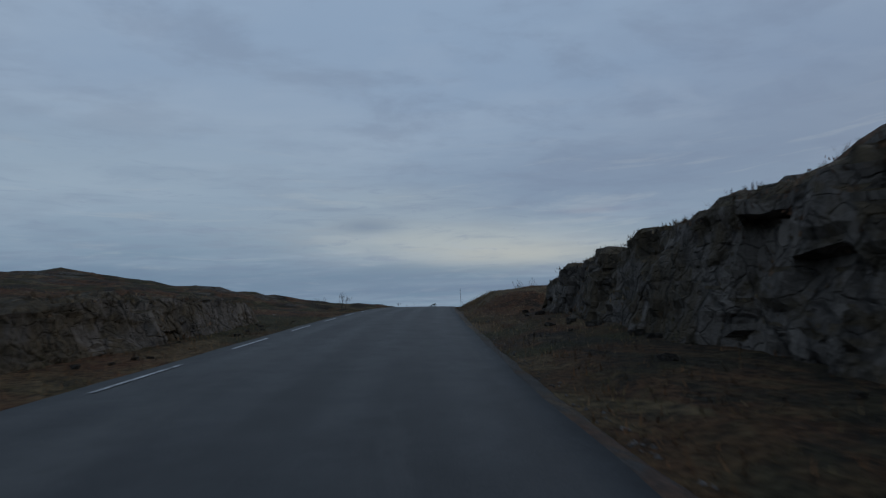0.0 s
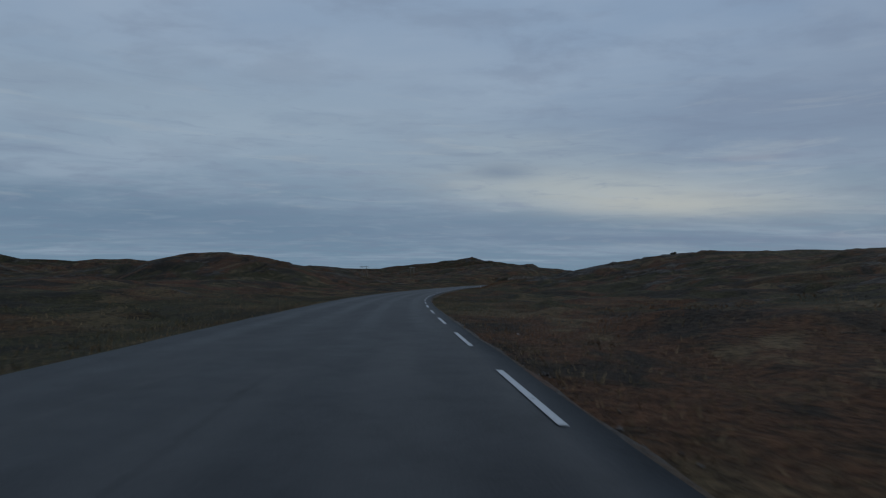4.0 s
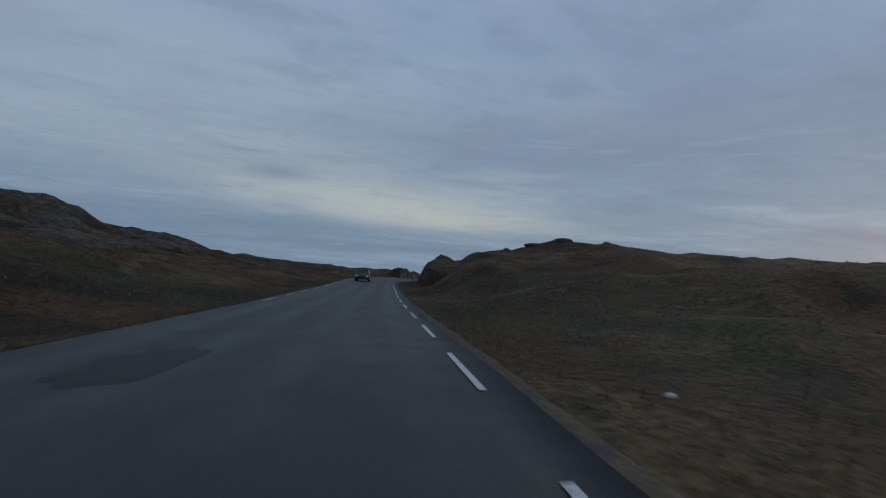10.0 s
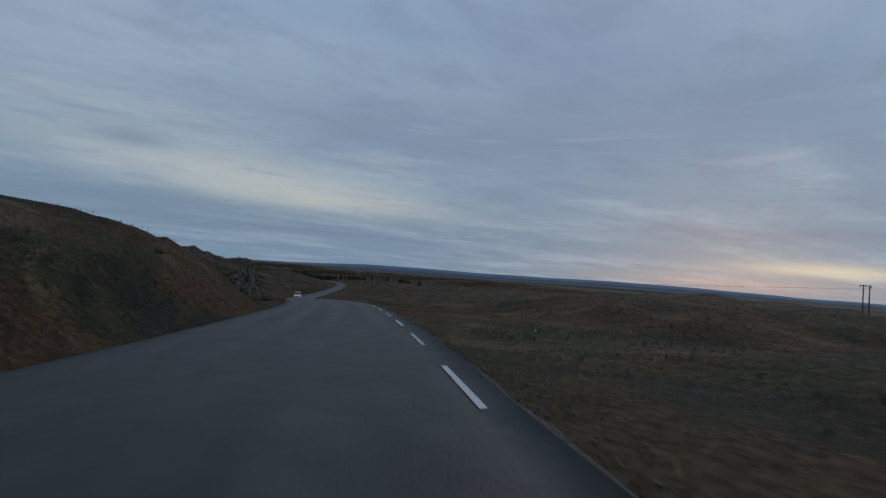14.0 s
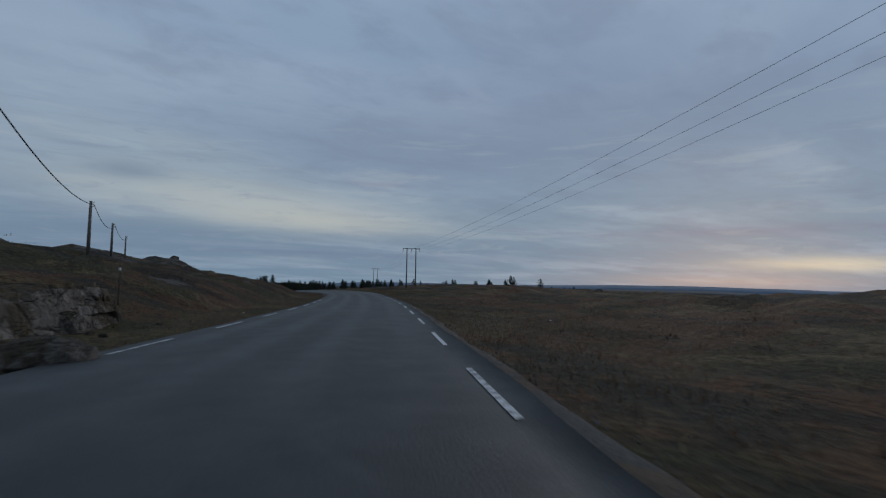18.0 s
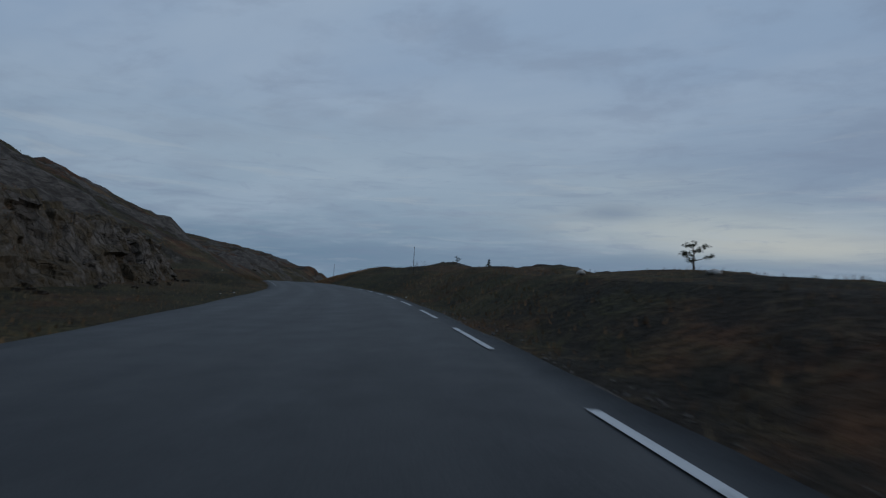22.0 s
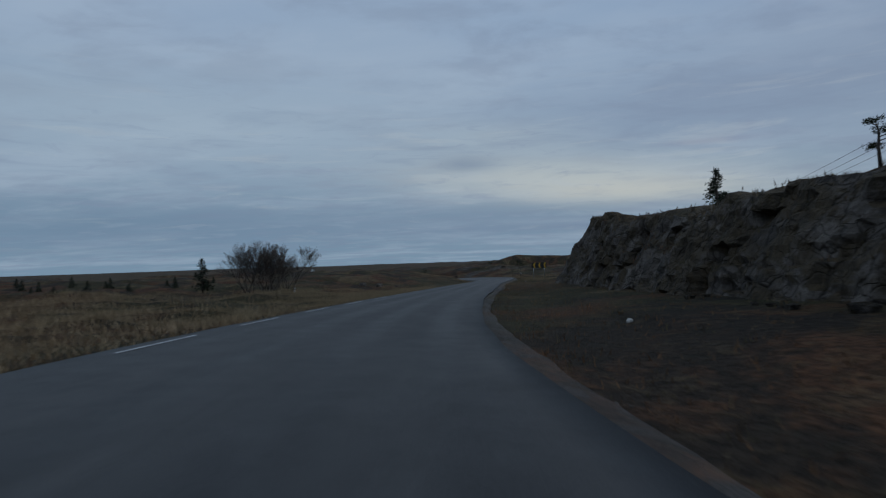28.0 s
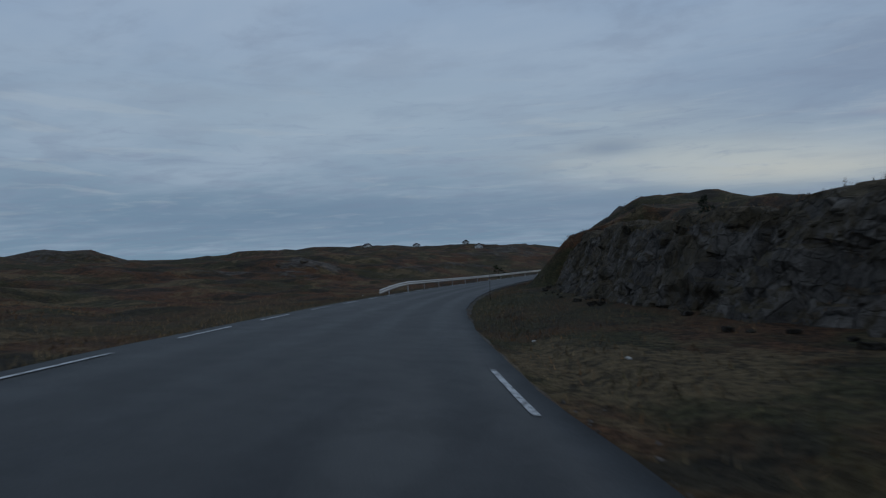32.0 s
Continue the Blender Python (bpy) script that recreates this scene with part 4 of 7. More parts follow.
def grid_faces(rows, cols):
    a = (np.arange(rows - 1)[:, None] * cols + np.arange(cols - 1)[None, :]).ravel()
    return np.stack([a, a + 1, a + cols + 1, a + cols], 1)


def build_ground():
    ds = [1.0, 1.4]
    while ds[-1] < 600:
        ds.append(ds[-1] + max(0.26, 0.06 * ds[-1]))
    ds += [900, 1500, 2600, 4500]
    d = np.array([-v for v in reversed(ds)] + [0.0] + ds)
    ys = np.concatenate([[-3000, -1500, -700, -350, -180, -90, -50, -30], np.arange(-19.5, YLAST, 0.5), np.arange(YLAST + 2, YEND - 4, 3.0), YEND + np.array([10, 60, 130, 230, 400, 600, 900, 1400, 2100, 3300.0])])
    yy = np.repeat(ys[:, None], len(d), 1)
    x = np.array([plan_x(y, d) for y in ys])
    z, rock, green = relief(x, yy, np.repeat(d[None, :], len(ys), 0))
    me = mesh_from("ground", np.stack([x, yy, z], 2).reshape(-1, 3), grid_faces(len(ys), len(d)), MOOR)
    for nm, val in (("rock", rock), ("green", green)):
        me.attributes.new(nm, "FLOAT", "POINT").data.foreach_set("value", val.ravel().astype(np.float32))
    return tagged(new("ground", me), "brown heather and grass moor with grey rock", "moor", kind="structure")


build_ground()
HALF = 1.455


def strip(name, d0, d1, y0, y1, step, lift, mat, cols=2, wob=0.0, thick=0.0, drop=0.0):
    """A ribbon along the road from offset d0 to d1."""
    ys = np.arange(y0, y1 + step * 0.5, step)
    d = np.linspace(d0, d1, cols)
    x = np.array([road_x(y) + (d + wob * (fractal(np.full(cols, y), d * 0 + d0, 1.3, 3, 5) - 0.5) * (np.abs(d) == max(abs(d0), abs(d1)))) / np.cos(road_angle(y)) for y in ys])
    yy = np.repeat(ys[:, None], cols, 1)
    z = np.repeat(road_z(ys)[:, None], cols, 1) + road_bank(ys)[:, None] * d[None, :] + lift - 0.012 * (d[None, :] / HALF) ** 2 - drop * np.linspace(0, 1, cols)[None, :] ** 2
    v = np.stack([x, yy, z], 2).reshape(-1, 3)
    f = grid_faces(len(ys), cols)
    if thick:
        n = len(ys) * cols
        for edge in (0, cols - 1):
            a = np.arange(len(ys) - 1) * cols + edge
            base = len(v)
            v = np.concatenate([v, v[edge:n:cols] - np.array([0, 0, thick])])
            b = base + np.arange(len(ys) - 1)
            f = np.concatenate([f, np.stack([a, a + cols, b + 1, b], 1)])
    return mesh_from(name, v, f, mat), np.repeat(d[None, :], len(ys), 0).ravel()


def build_road():
    me, lane = strip("road", -HALF, HALF, -20, YEND - 1, 0.5, 0.0, ASPHALT, 15, 0.10, 0.12)
    vals = np.zeros(len(me.vertices), np.float32)
    vals[:len(lane)] = lane
    me.attributes.new("lane", "FLOAT", "POINT").data.foreach_set("value", vals)
    return tagged(new("road", me), "worn grey asphalt country road with dark wheel tracks", "road", kind="structure")


build_road()


def shoulder(name, side):
    """Gravel that runs out unevenly under the turf; broader on the stretches where the verge is bare."""
    ys = np.arange(-20, YEND - 1, 0.22)
    broad = np.exp(-((ys - 268) / 45) ** 4) + np.exp(-((ys - 910) / 42) ** 4) + 0.6 * np.exp(-((ys - 20) / 40) ** 4) + 0.5 * np.exp(-((ys - 590) / 60) ** 4)
    rim = 1.44 + 0.13 * fractal(ys, ys * 0 + side * 7, 6.0, 3, 33) + 0.13 * fractal(ys, ys * 0 + side * 3, 0.7, 3, 34) + (0.11 if side > 0 else 0.05) * broad
    q = np.linspace(0, 1, 6)[None, :]
    d = side * (1.43 + (rim[:, None] - 1.43) * q)
    yy = np.repeat(ys[:, None], 6, 1)
    x = road_x(ys)[:, None] + d / np.cos(road_angle(ys))[:, None]
    z = road_z(ys)[:, None] + road_bank(ys)[:, None] * d - 0.028 - 0.05 * q ** 2 - 0.10 * np.clip(q - 0.8, 0, 1) * 5 + 0.018 * (fractal(x, yy, 0.35, 2, 35) - 0.5)
    f = grid_faces(len(ys), 6)
    me = mesh_from(name, np.stack([x, yy, z], 2).reshape(-1, 3), f if side > 0 else f[:, ::-1], GRAVEL)
    return tagged(new(name, me), "narrow gravel shoulder beside the asphalt", "road shoulder", kind="structure")


shoulder("shoulder_left", -1)
shoulder("shoulder_right", 1)

# ---- helpers for things ----


def part(name, me, mat=None, parent=None, label=""):
    """One mesh object under a thing; me is a bmesh or a mesh."""
    if isinstance(me, bmesh.types.BMesh):
        bm = me
        me = bpy.data.meshes.new(name)
        bm.normal_update()
        bm.to_mesh(me)
        bm.free()
        if mat:
            me.materials.append(mat)
    ob = new(name, me)
    ob.parent = parent
    return tagged(ob, label)


def thing(name, x, y, z, label, category, group="", turn=0.0, kind=""):
    ob = new(name)
    ob.matrix_basis = Matrix.Translation((x, y, z)) @ Matrix.Rotation(turn, 4, "Z")
    ob.empty_display_size = 0.2
    return tagged(ob, label, category, group, kind)


def tube(bm, pts, radii, sides=6):
    """A tapered limb through the points."""
    rings = []
    for i, p in enumerate(pts):
        p = Vector(p)
        a = Vector(pts[max(i - 1, 0)])
        b = Vector(pts[min(i + 1, len(pts) - 1)])
        d = (b - a).normalized()
        s = d.orthogonal().normalized()
        t = d.cross(s)
        rings.append([bm.verts.new(p + (s * math.cos(2 * math.pi * k / sides) + t * math.sin(2 * math.pi * k / sides)) * radii[i]) for k in range(sides)])
    for r0, r1 in zip(rings, rings[1:]):
        for k in range(sides):
            f = bm.faces.new((r0[k], r0[(k + 1) % sides], r1[(k + 1) % sides], r1[k]))
            f.smooth = True
    if sides > 3:
        bm.faces.new(rings[0][::-1])
        bm.faces.new(rings[-1])
    return bm


def box(bm, cx, cy, cz, sx, sy, sz, bevel=0.0, m=None):
    res = bmesh.ops.create_cube(bm, size=1.0, matrix=(m or Matrix()) @ Matrix.Translation((cx, cy, cz)) @ Matrix.Diagonal((sx, sy, sz, 1)))
    if bevel:
        es = list({e for v in res["verts"] for e in v.link_edges})
        bmesh.ops.bevel(bm, geom=es, offset=bevel, segments=1, affect="EDGES")
    return bm


def prism(bm, outline, y0, y1):
    """An outline in x and z, given depth along y."""
    a = [bm.verts.new((x, y0, z)) for x, z in outline]
    b = [bm.verts.new((x, y1, z)) for x, z in outline]
    bm.faces.new(a)
    bm.faces.new(b[::-1])
    for i in range(len(a)):
        j = (i + 1) % len(a)
        bm.faces.new((a[j], a[i], b[i], b[j]))
    return bm


def leafy(name, c, var, rough=0.85, soft=0.0):
    mat, w, b = material(name)
    if soft:
        nm = w.n("ShaderNodeVectorMath", op="SCALE")
        w.put(nm.inputs[0], w.n("ShaderNodeNewGeometry").outputs["Normal"])
        nm.inputs["Scale"].default_value = 1 - soft
        up = w.n("ShaderNodeVectorMath", op="ADD")
        w.put(up.inputs[0], nm.outputs[0])
        up.inputs[1].default_value = (0, 0, soft)
        fin = w.n("ShaderNodeVectorMath", op="NORMALIZE")
        w.put(fin.inputs[0], up.outputs[0])
        w.put(b.inputs["Normal"], fin.outputs[0])
        thin = w.n("ShaderNodeBsdfTranslucent")
        both = w.n("ShaderNodeMixShader")
        both.inputs[0].default_value = 0.5
        w.t.links.new(b.outputs[0], both.inputs[1])
        w.t.links.new(thin.outputs[0], both.inputs[2])
        w.t.links.new(both.outputs[0], w.t.nodes["Material Output"].inputs[0])
    rnd = w.n("ShaderNodeNewGeometry").outputs["Random Per Island"]
    col = w.mix(rnd, tuple(v * (1 - var) for v in c), tuple(v * (1 + var) for v in c))
    oi = w.n("ShaderNodeObjectInfo").outputs["Random"]
    col = w.mix(w.m("MULTIPLY", oi, 0.35), col, tuple(v * 0.55 for v in c))
    w.put(b.inputs["Base Color"], col)
    if soft:
        w.put(thin.inputs[0], col)
    b.inputs["Roughness"].default_value = rough
    b.inputs["Specular IOR Level"].default_value = 0.2
    return mat


def blade_material(name, tint, share, gain=1.75, var=0.35):
    """Thin blades that take most of their colour from the turf patch they stand in."""
    mat, w, b = material(name)
    co = w.n("ShaderNodeTexCoord").outputs["Object"]
    turf, n3, n4 = moor_colour(w, co)
    rnd = w.n("ShaderNodeNewGeometry").outputs["Random Per Island"]
    col = w.mix(share, turf, tint)
    up = w.n("ShaderNodeVectorMath", op="SCALE")
    w.put(up.inputs[0], col)
    w.put(up.inputs["Scale"], w.m("MULTIPLY_ADD", rnd, 2 * var * gain, gain * (1 - var)))
    col = up.outputs[0]
    nm = w.n("ShaderNodeVectorMath", op="SCALE")
    w.put(nm.inputs[0], w.n("ShaderNodeNewGeometry").outputs["Normal"])
    nm.inputs["Scale"].default_value = 0.3
    lean = w.n("ShaderNodeVectorMath", op="ADD")
    w.put(lean.inputs[0], nm.outputs[0])
    lean.inputs[1].default_value = (0, 0, 0.8)
    fin = w.n("ShaderNodeVectorMath", op="NORMALIZE")
    w.put(fin.inputs[0], lean.outputs[0])
    w.put(b.inputs["Normal"], fin.outputs[0])
    w.put(b.inputs["Base Color"], col)
    b.inputs["Roughness"].default_value = 0.95
    b.inputs["Specular IOR Level"].default_value = 0.1
    return mat


def rock_material(name, dark, light, turfy=0.47):
    mat, w, b = material(name)
    co = w.n("ShaderNodeTexCoord").outputs["Object"]
    s1 = w.noise(w.scaled(co, (1, 1, 0.6)), 1.3, 7, 0.62, 0.6)
    s2 = w.noise(w.scaled(co, (1, 1, 0.35)), 7.0, 5, 0.65, 0.4)
    s3 = w.noise(co, 40.0, 3, 0.6)
    warp = w.n("ShaderNodeVectorMath", op="ADD")
    tex = w.n("ShaderNodeTexNoise")
    w.put(tex.inputs["Vector"], co)
    tex.inputs["Scale"].default_value, tex.inputs["Detail"].default_value = 1.7, 4.0
    push = w.n("ShaderNodeVectorMath", op="SCALE")
    w.put(push.inputs[0], tex.outputs["Color"])
    push.inputs["Scale"].default_value = 0.55
    w.put(warp.inputs[0], co)
    w.put(warp.inputs[1], push.outputs[0])
    joints, facet, tone = [], [], []
    for size, squash, loc in ((1.9, 0.55, (0, 0, 0)), (5.0, 0.8, (3, 1, 2))):
        vec = w.scaled(warp.outputs[0], (1, 1, squash), loc)
        joints.append(w.voro(vec, size, "DISTANCE_TO_EDGE"))
        cell = w.n("ShaderNodeTexVoronoi", feature="F1")
        w.put(cell.inputs["Vector"], vec)
        cell.inputs["Scale"].default_value = size
        rgb = w.n("ShaderNodeSeparateXYZ")
        w.put(rgb.inputs[0], cell.outputs["Color"])
        tone.append(rgb.outputs[0])
        # each broken face leans its own way
        off = w.n("ShaderNodeVectorMath", op="SUBTRACT")
        w.put(off.inputs[0], vec)
        w.put(off.inputs[1], cell.outputs["Position"])
        lean = w.n("ShaderNodeVectorMath", op="SUBTRACT")
        w.put(lean.inputs[0], cell.outputs["Color"])
        lean.inputs[1].default_value = (0.5, 0.5, 0.5)
        dot = w.n("ShaderNodeVectorMath", op="DOT_PRODUCT")
        w.put(dot.inputs[0], off.outputs[0])
        w.put(dot.inputs[1], lean.outputs[0])
        facet.append(dot.outputs["Value"])
    moss = w.noise(co, 0.8, 4, 0.6)
    up = w.n("ShaderNodeSeparateXYZ")
    w.put(up.inputs[0], w.n("ShaderNodeNewGeometry").outputs["Normal"])
    col = w.mix(w.ramp(s1, 0.33, 0.68), dark, light)
    col = w.mix(w.m("MULTIPLY", tone[0], 0.28), col, tuple(v * 0.75 for v in dark))
    col = w.mix(w.m("MULTIPLY", w.ramp(tone[1], 0.6, 1.0), 0.4), col, tuple(v * 1.2 for v in light))
    col = w.mix(w.m("MULTIPLY", w.ramp(s2, 0.52, 0.72), 0.7), col, tuple(v * 0.6 for v in dark))
    col = w.mix(w.m("MULTIPLY", w.ramp(s3, 0.5, 0.8), 0.35), col, tuple(v * 1.25 for v in light))
    col = w.mix(w.m("MULTIPLY", w.m("SUBTRACT", 1.0, w.ramp(joints[0], 0.0, 0.035)), 0.65), col, (0.016, 0.014, 0.012))
    col = w.mix(w.m("MULTIPLY", w.m("SUBTRACT", 1.0, w.ramp(joints[1], 0.0, 0.03)), 0.45), col, (0.022, 0.019, 0.016))
    k = w.ramp(w.m("ADD", up.outputs[2], w.m("MULTIPLY", w.m("SUBTRACT", moss, 0.5), 1.4)), 0.62, 0.86)
    turf = w.mix(w.ramp(s2, 0.35, 0.65), (0.030, 0.023, 0.013), (0.072, 0.052, 0.028))
    patchy = w.noise(w.scaled(co, (1, 1, 1.4), (3, 5, 1)), 1.0, 6, 0.65, 0.5)
    k = w.m("MAXIMUM", k, w.m("MULTIPLY", w.ramp(patchy, turfy, turfy + 0.09), 0.85))
    w.put(b.inputs["Base Color"], w.mix(k, col, turf))
    b.inputs["Roughness"].default_value = 0.85
    b.inputs["Specular IOR Level"].default_value = 0.25
    cracks = w.m("ADD", w.ramp(joints[0], 0.0, 0.06), w.m("MULTIPLY", w.ramp(joints[1], 0.0, 0.06), 0.5))
    facets = w.m("MULTIPLY_ADD", facet[0], 2.6, w.m("MULTIPLY", facet[1], 1.5))
    grain = w.m("MULTIPLY_ADD", s2, 0.7, w.m("MULTIPLY", s3, 0.15))
    bump(w, b, w.m("ADD", w.m("ADD", w.m("MULTIPLY", s1, 1.0), grain), w.m("ADD", facets, w.m("MULTIPLY", cracks, 0.35))), 1.0, 0.11)
    return mat


ROCK = rock_material("grey_gneiss", (0.038, 0.032, 0.027), (0.150, 0.130, 0.111), 0.46)
HEATH_ROCK = rock_material("heather_over_rock", (0.030, 0.025, 0.020), (0.13, 0.115, 0.10), 0.34)
TURF = rock_material("turf_over_rock", (0.030, 0.024, 0.013), (0.070, 0.052, 0.026))
PALE_ROCK = rock_material("pale_gneiss", (0.066, 0.056, 0.048), (0.235, 0.208, 0.182), 0.52)
STONE = plain("white_stone", (0.42, 0.40, 0.37), 0.85, 0, 0.3, 4.0, 0.4)
STRAW = blade_material("dry_grass", (0.125, 0.090, 0.050), 0.6)
RUST = blade_material("rusty_moor_grass", (0.112, 0.055, 0.025), 0.5)
GREEN = blade_material("verge_grass", (0.064, 0.054, 0.026), 0.6)
HEATH = blade_material("heather", (0.040, 0.030, 0.021), 0.3)
NEEDLE = leafy("dark_needles", (0.027, 0.039, 0.025), 0.45)
PINE = leafy("pine_needles", (0.030, 0.038, 0.018), 0.45)
BARK = plain("bark", (0.075, 0.062, 0.052), 0.9, 0, 0.4, 20.0, 0.6)
TWIG = plain("bare_twigs", (0.060, 0.048, 0.042), 0.85, 0, 0.35, 12.0)
WOOD = plain("weathered_pole_wood", (0.13, 0.115, 0.10), 0.85, 0, 0.3, 18.0, 0.3)
STEEL = plain("galvanised_steel", (0.42, 0.43, 0.44), 0.42, 0.75, 0.15, 9.0)
WIRE = plain("dull_wire", (0.05, 0.05, 0.055), 0.6, 0.5, 0.1, 2.0)
GLASSY = plain("brown_porcelain", (0.05, 0.032, 0.025), 0.25, 0, 0.2, 3.0)
STICK = plain("dark_stick_paint", (0.045, 0.030, 0.026), 0.7, 0, 0.4, 14.0)
WHITE = plain("white_paint", (0.72, 0.72, 0.70), 0.6, 0, 0.1, 8.0)
BLACK = plain("sign_black", (0.012, 0.012, 0.013), 0.45, 0, 0.2, 8.0)
YELLOW = plain("sign_yellow", (0.62, 0.36, 0.02), 0.45, 0, 0.12, 8.0)
RED = plain("sign_red", (0.42, 0.03, 0.03), 0.45, 0, 0.12, 8.0)

# ---- rock cuttings along the road ----


def block_mesh(seed):
    """A sharp-edged block of broken rock."""
    rng = np.random.default_rng(seed)
    bm = bmesh.new()
    bmesh.ops.create_cube(bm, size=1.0, matrix=Matrix.Rotation(rng.uniform(0, 3), 4, "Z") @ Matrix.Rotation(rng.uniform(-0.5, 0.5), 4, "X"))
    for v in bm.verts:
        v.co += Vector(rng.uniform(-0.24, 0.24, 3))
    bmesh.ops.bevel(bm, geom=list(bm.edges), offset=0.07, segments=1, affect="EDGES")
    me = bpy.data.meshes.new("fallen_block")
    bm.to_mesh(me)
    bm.free()
    return me


BLOCKS = {}
for nm, mt in (("dark", ROCK), ("pale", PALE_ROCK)):
    BLOCKS[nm] = [block_mesh(300 + i) for i in range(6)]
    for me in BLOCKS[nm]:
        me.materials.append(mt)


def cutting(name, y0, y1, d, heights, label, mat=ROCK, back=3.0, lean=0.22, seed=1, rough=1.0):
    """A blasted rock face beside the road from y0 to y1, its foot d off the middle, heights at even steps; turf on top, broken blocks at the foot."""
    n = max(10, int((y1 - y0) / 0.11))
    ys = np.linspace(y0, y1, n)
    hs = np.interp(np.linspace(0, 1, n), np.linspace(0, 1, len(heights)), heights)
    taper = np.clip(np.minimum(ys - y0, y1 - ys) / min(1.1, (y1 - y0) / 5), 0, 1)
    hs = hs * (0.86 + 0.3 * fractal(ys, ys * 0 + seed, 1.3, 4, seed, 0.6)) * taper.clip(0.12)
    up, cap = 28, 12
    d0, d1 = d if isinstance(d, tuple) else (d, d)
    d = (d0 + d1) / 2
    side = 1 if d > 0 else -1
    foot = np.abs(np.linspace(d0, d1, n))
    v = np.zeros((n, up + cap, 3))
    for k in range(up + cap):
        if k < up:
            q = k / (up - 1)
            out, hz = foot + lean * hs * q ** 1.5 - 0.4 * (1 - q) ** 3, hs * q - 0.25 * (1 - q)
        else:
            q = (k - up + 1) / cap
            out, hz = foot + lean * hs + back * q ** 1.3, hs * (1 + 0.10 * math.sin(q * 3.1)) - q ** 3 * (hs + 0.7)
        a, b = ys * 1.0, hz * 1.0 + out * 0.8 + seed * 9.1
        # blocky relief: tall fracture planes, smaller blocks, fine grain
        wa = a + 0.35 * fractal(a, b, 0.8, 2, seed + 30)
        c1 = hashed(np.floor(wa / 0.62), np.floor(b / 1.7 + 0.8 * hashed(np.floor(wa / 0.62), 0, seed)), seed + 4)
        c2 = hashed(np.floor(wa / 0.27), np.floor(b / 0.30 + hashed(np.floor(wa / 0.27), 1, seed)), seed + 6)
        slope = (wa / 0.62 - np.floor(wa / 0.62) - 0.5) * (c1 - 0.5)
        push = (c1 - 0.5) * 0.40 + slope * 0.4 + (c2 - 0.5) * 0.15 + (fractal(a, b * 0.7, 0.8, 5, seed + 8, 0.6) - 0.5) * 0.5
        flat = 1.0 if k < up else max(0.25, 1 - q)
        out = out - push * rough * flat * np.clip(hs, 0.3, 1.1) * 0.62
        hz = hz + (push * 0.5 * rough if k >= up else (c2 - 0.5) * 0.06) + (fractal(a, b, 0.5, 3, seed + 12) - 0.5) * 0.1
        v[:, k, 0] = road_x(ys) + side * out / np.cos(road_angle(ys))
        v[:, k, 1] = ys + (fractal(a, b, 0.7, 3, seed + 15) - 0.5) * 0.2
        v[:, k, 2] = road_z(ys) + road_bank(ys) * np.clip(side * out, -2.4, 2.4) + hz - 0.1 - 0.8 * (1 - taper) ** 2
    o = np.array([float(road_x((y0 + y1) / 2)) + d, (y0 + y1) / 2, float(road_z((y0 + y1) / 2))])
    ob = thing(name, *o, label, "rock face")
    v = v - o

    def sheet(vv):
        f = grid_faces(vv.shape[0], vv.shape[1])
        return vv.reshape(-1, 3), f if side > 0 else f[:, ::-1]

    part("face", mesh_from("face", *sheet(v[:, :up]), mat, smooth=False), None, ob)
    part("turf_top", mesh_from("turf_top", *sheet(v[:, up - 1:]), TURF, smooth=True), None, ob, "brown turf and moss with bare rock")
    # heather and grass rooted on the top and on the ledges
    rng = np.random.default_rng(seed + 700)
    e1, e2 = v[1:, :-1] - v[:-1, :-1], v[:-1, 1:] - v[:-1, :-1]
    nz = np.cross(e1, e2) * side
    nz = nz[..., 2] / (np.linalg.norm(nz, axis=2) + 1e-9)
    grow = fractal(v[:-1, :-1, 1] + o[1], v[:-1, :-1, 2] * 2 + seed, 0.9, 3, seed + 40)
    want = np.clip((np.abs(nz) - 0.35) * 2, 0.02, 1) * np.clip((grow - 0.40) * 6, 0, 1)
    want[:, up - 2:] = np.clip((grow[:, up - 2:] - 0.25) * 4, 0, 1)
    want[:, up + 6:] *= 0.3
    ii, kk = np.nonzero(rng.random(want.shape) < want * 0.75)
    root = v[ii, kk] + e1[ii, kk] * rng.random((len(ii), 1)) + e2[ii, kk] * rng.random((len(ii), 1))
    blades = 4
    base = np.repeat(root, blades, 0) + rng.normal(0, 0.035, (len(ii) * blades, 3)) * (1, 1, 0.3)
    az, hh = rng.uniform(0, 6.283, len(base)), rng.uniform(0.025, 0.085, len(base))
    wide = np.stack([-np.sin(az), np.cos(az), az * 0], 1) * 0.009
    tip = base + np.stack([np.cos(az) * hh * 0.6, np.sin(az) * hh * 0.6, hh], 1)
    tri = np.stack([base - wide, base + wide, tip], 1).reshape(-1, 3)
    tagged(part("ledge_heather", mesh_from("ledge_heather", tri, np.arange(len(tri)).reshape(-1, 3), HEATH if seed % 2 else RUST, False), None, ob, "brown heather and grass on the ledges"), kind="stuff")
    rng = np.random.default_rng(seed + 500)
    for i in range(int(4 + 1.1 * (y1 - y0))):
        y = rng.uniform(y0 + 0.2, y1 - 0.2)
        dd = side * (abs(d) - rng.uniform(0.1, 0.75))
        r = rng.uniform(0.04, 0.12) * min(1.0, max(heights))
        if abs(dd) < 1.75:
            continue
        x = float(road_x(y) + dd / math.cos(float(road_angle(y))))
        blk = part("fallen_block", BLOCKS["pale" if mat is PALE_ROCK else "dark"][i % 6], None, ob)
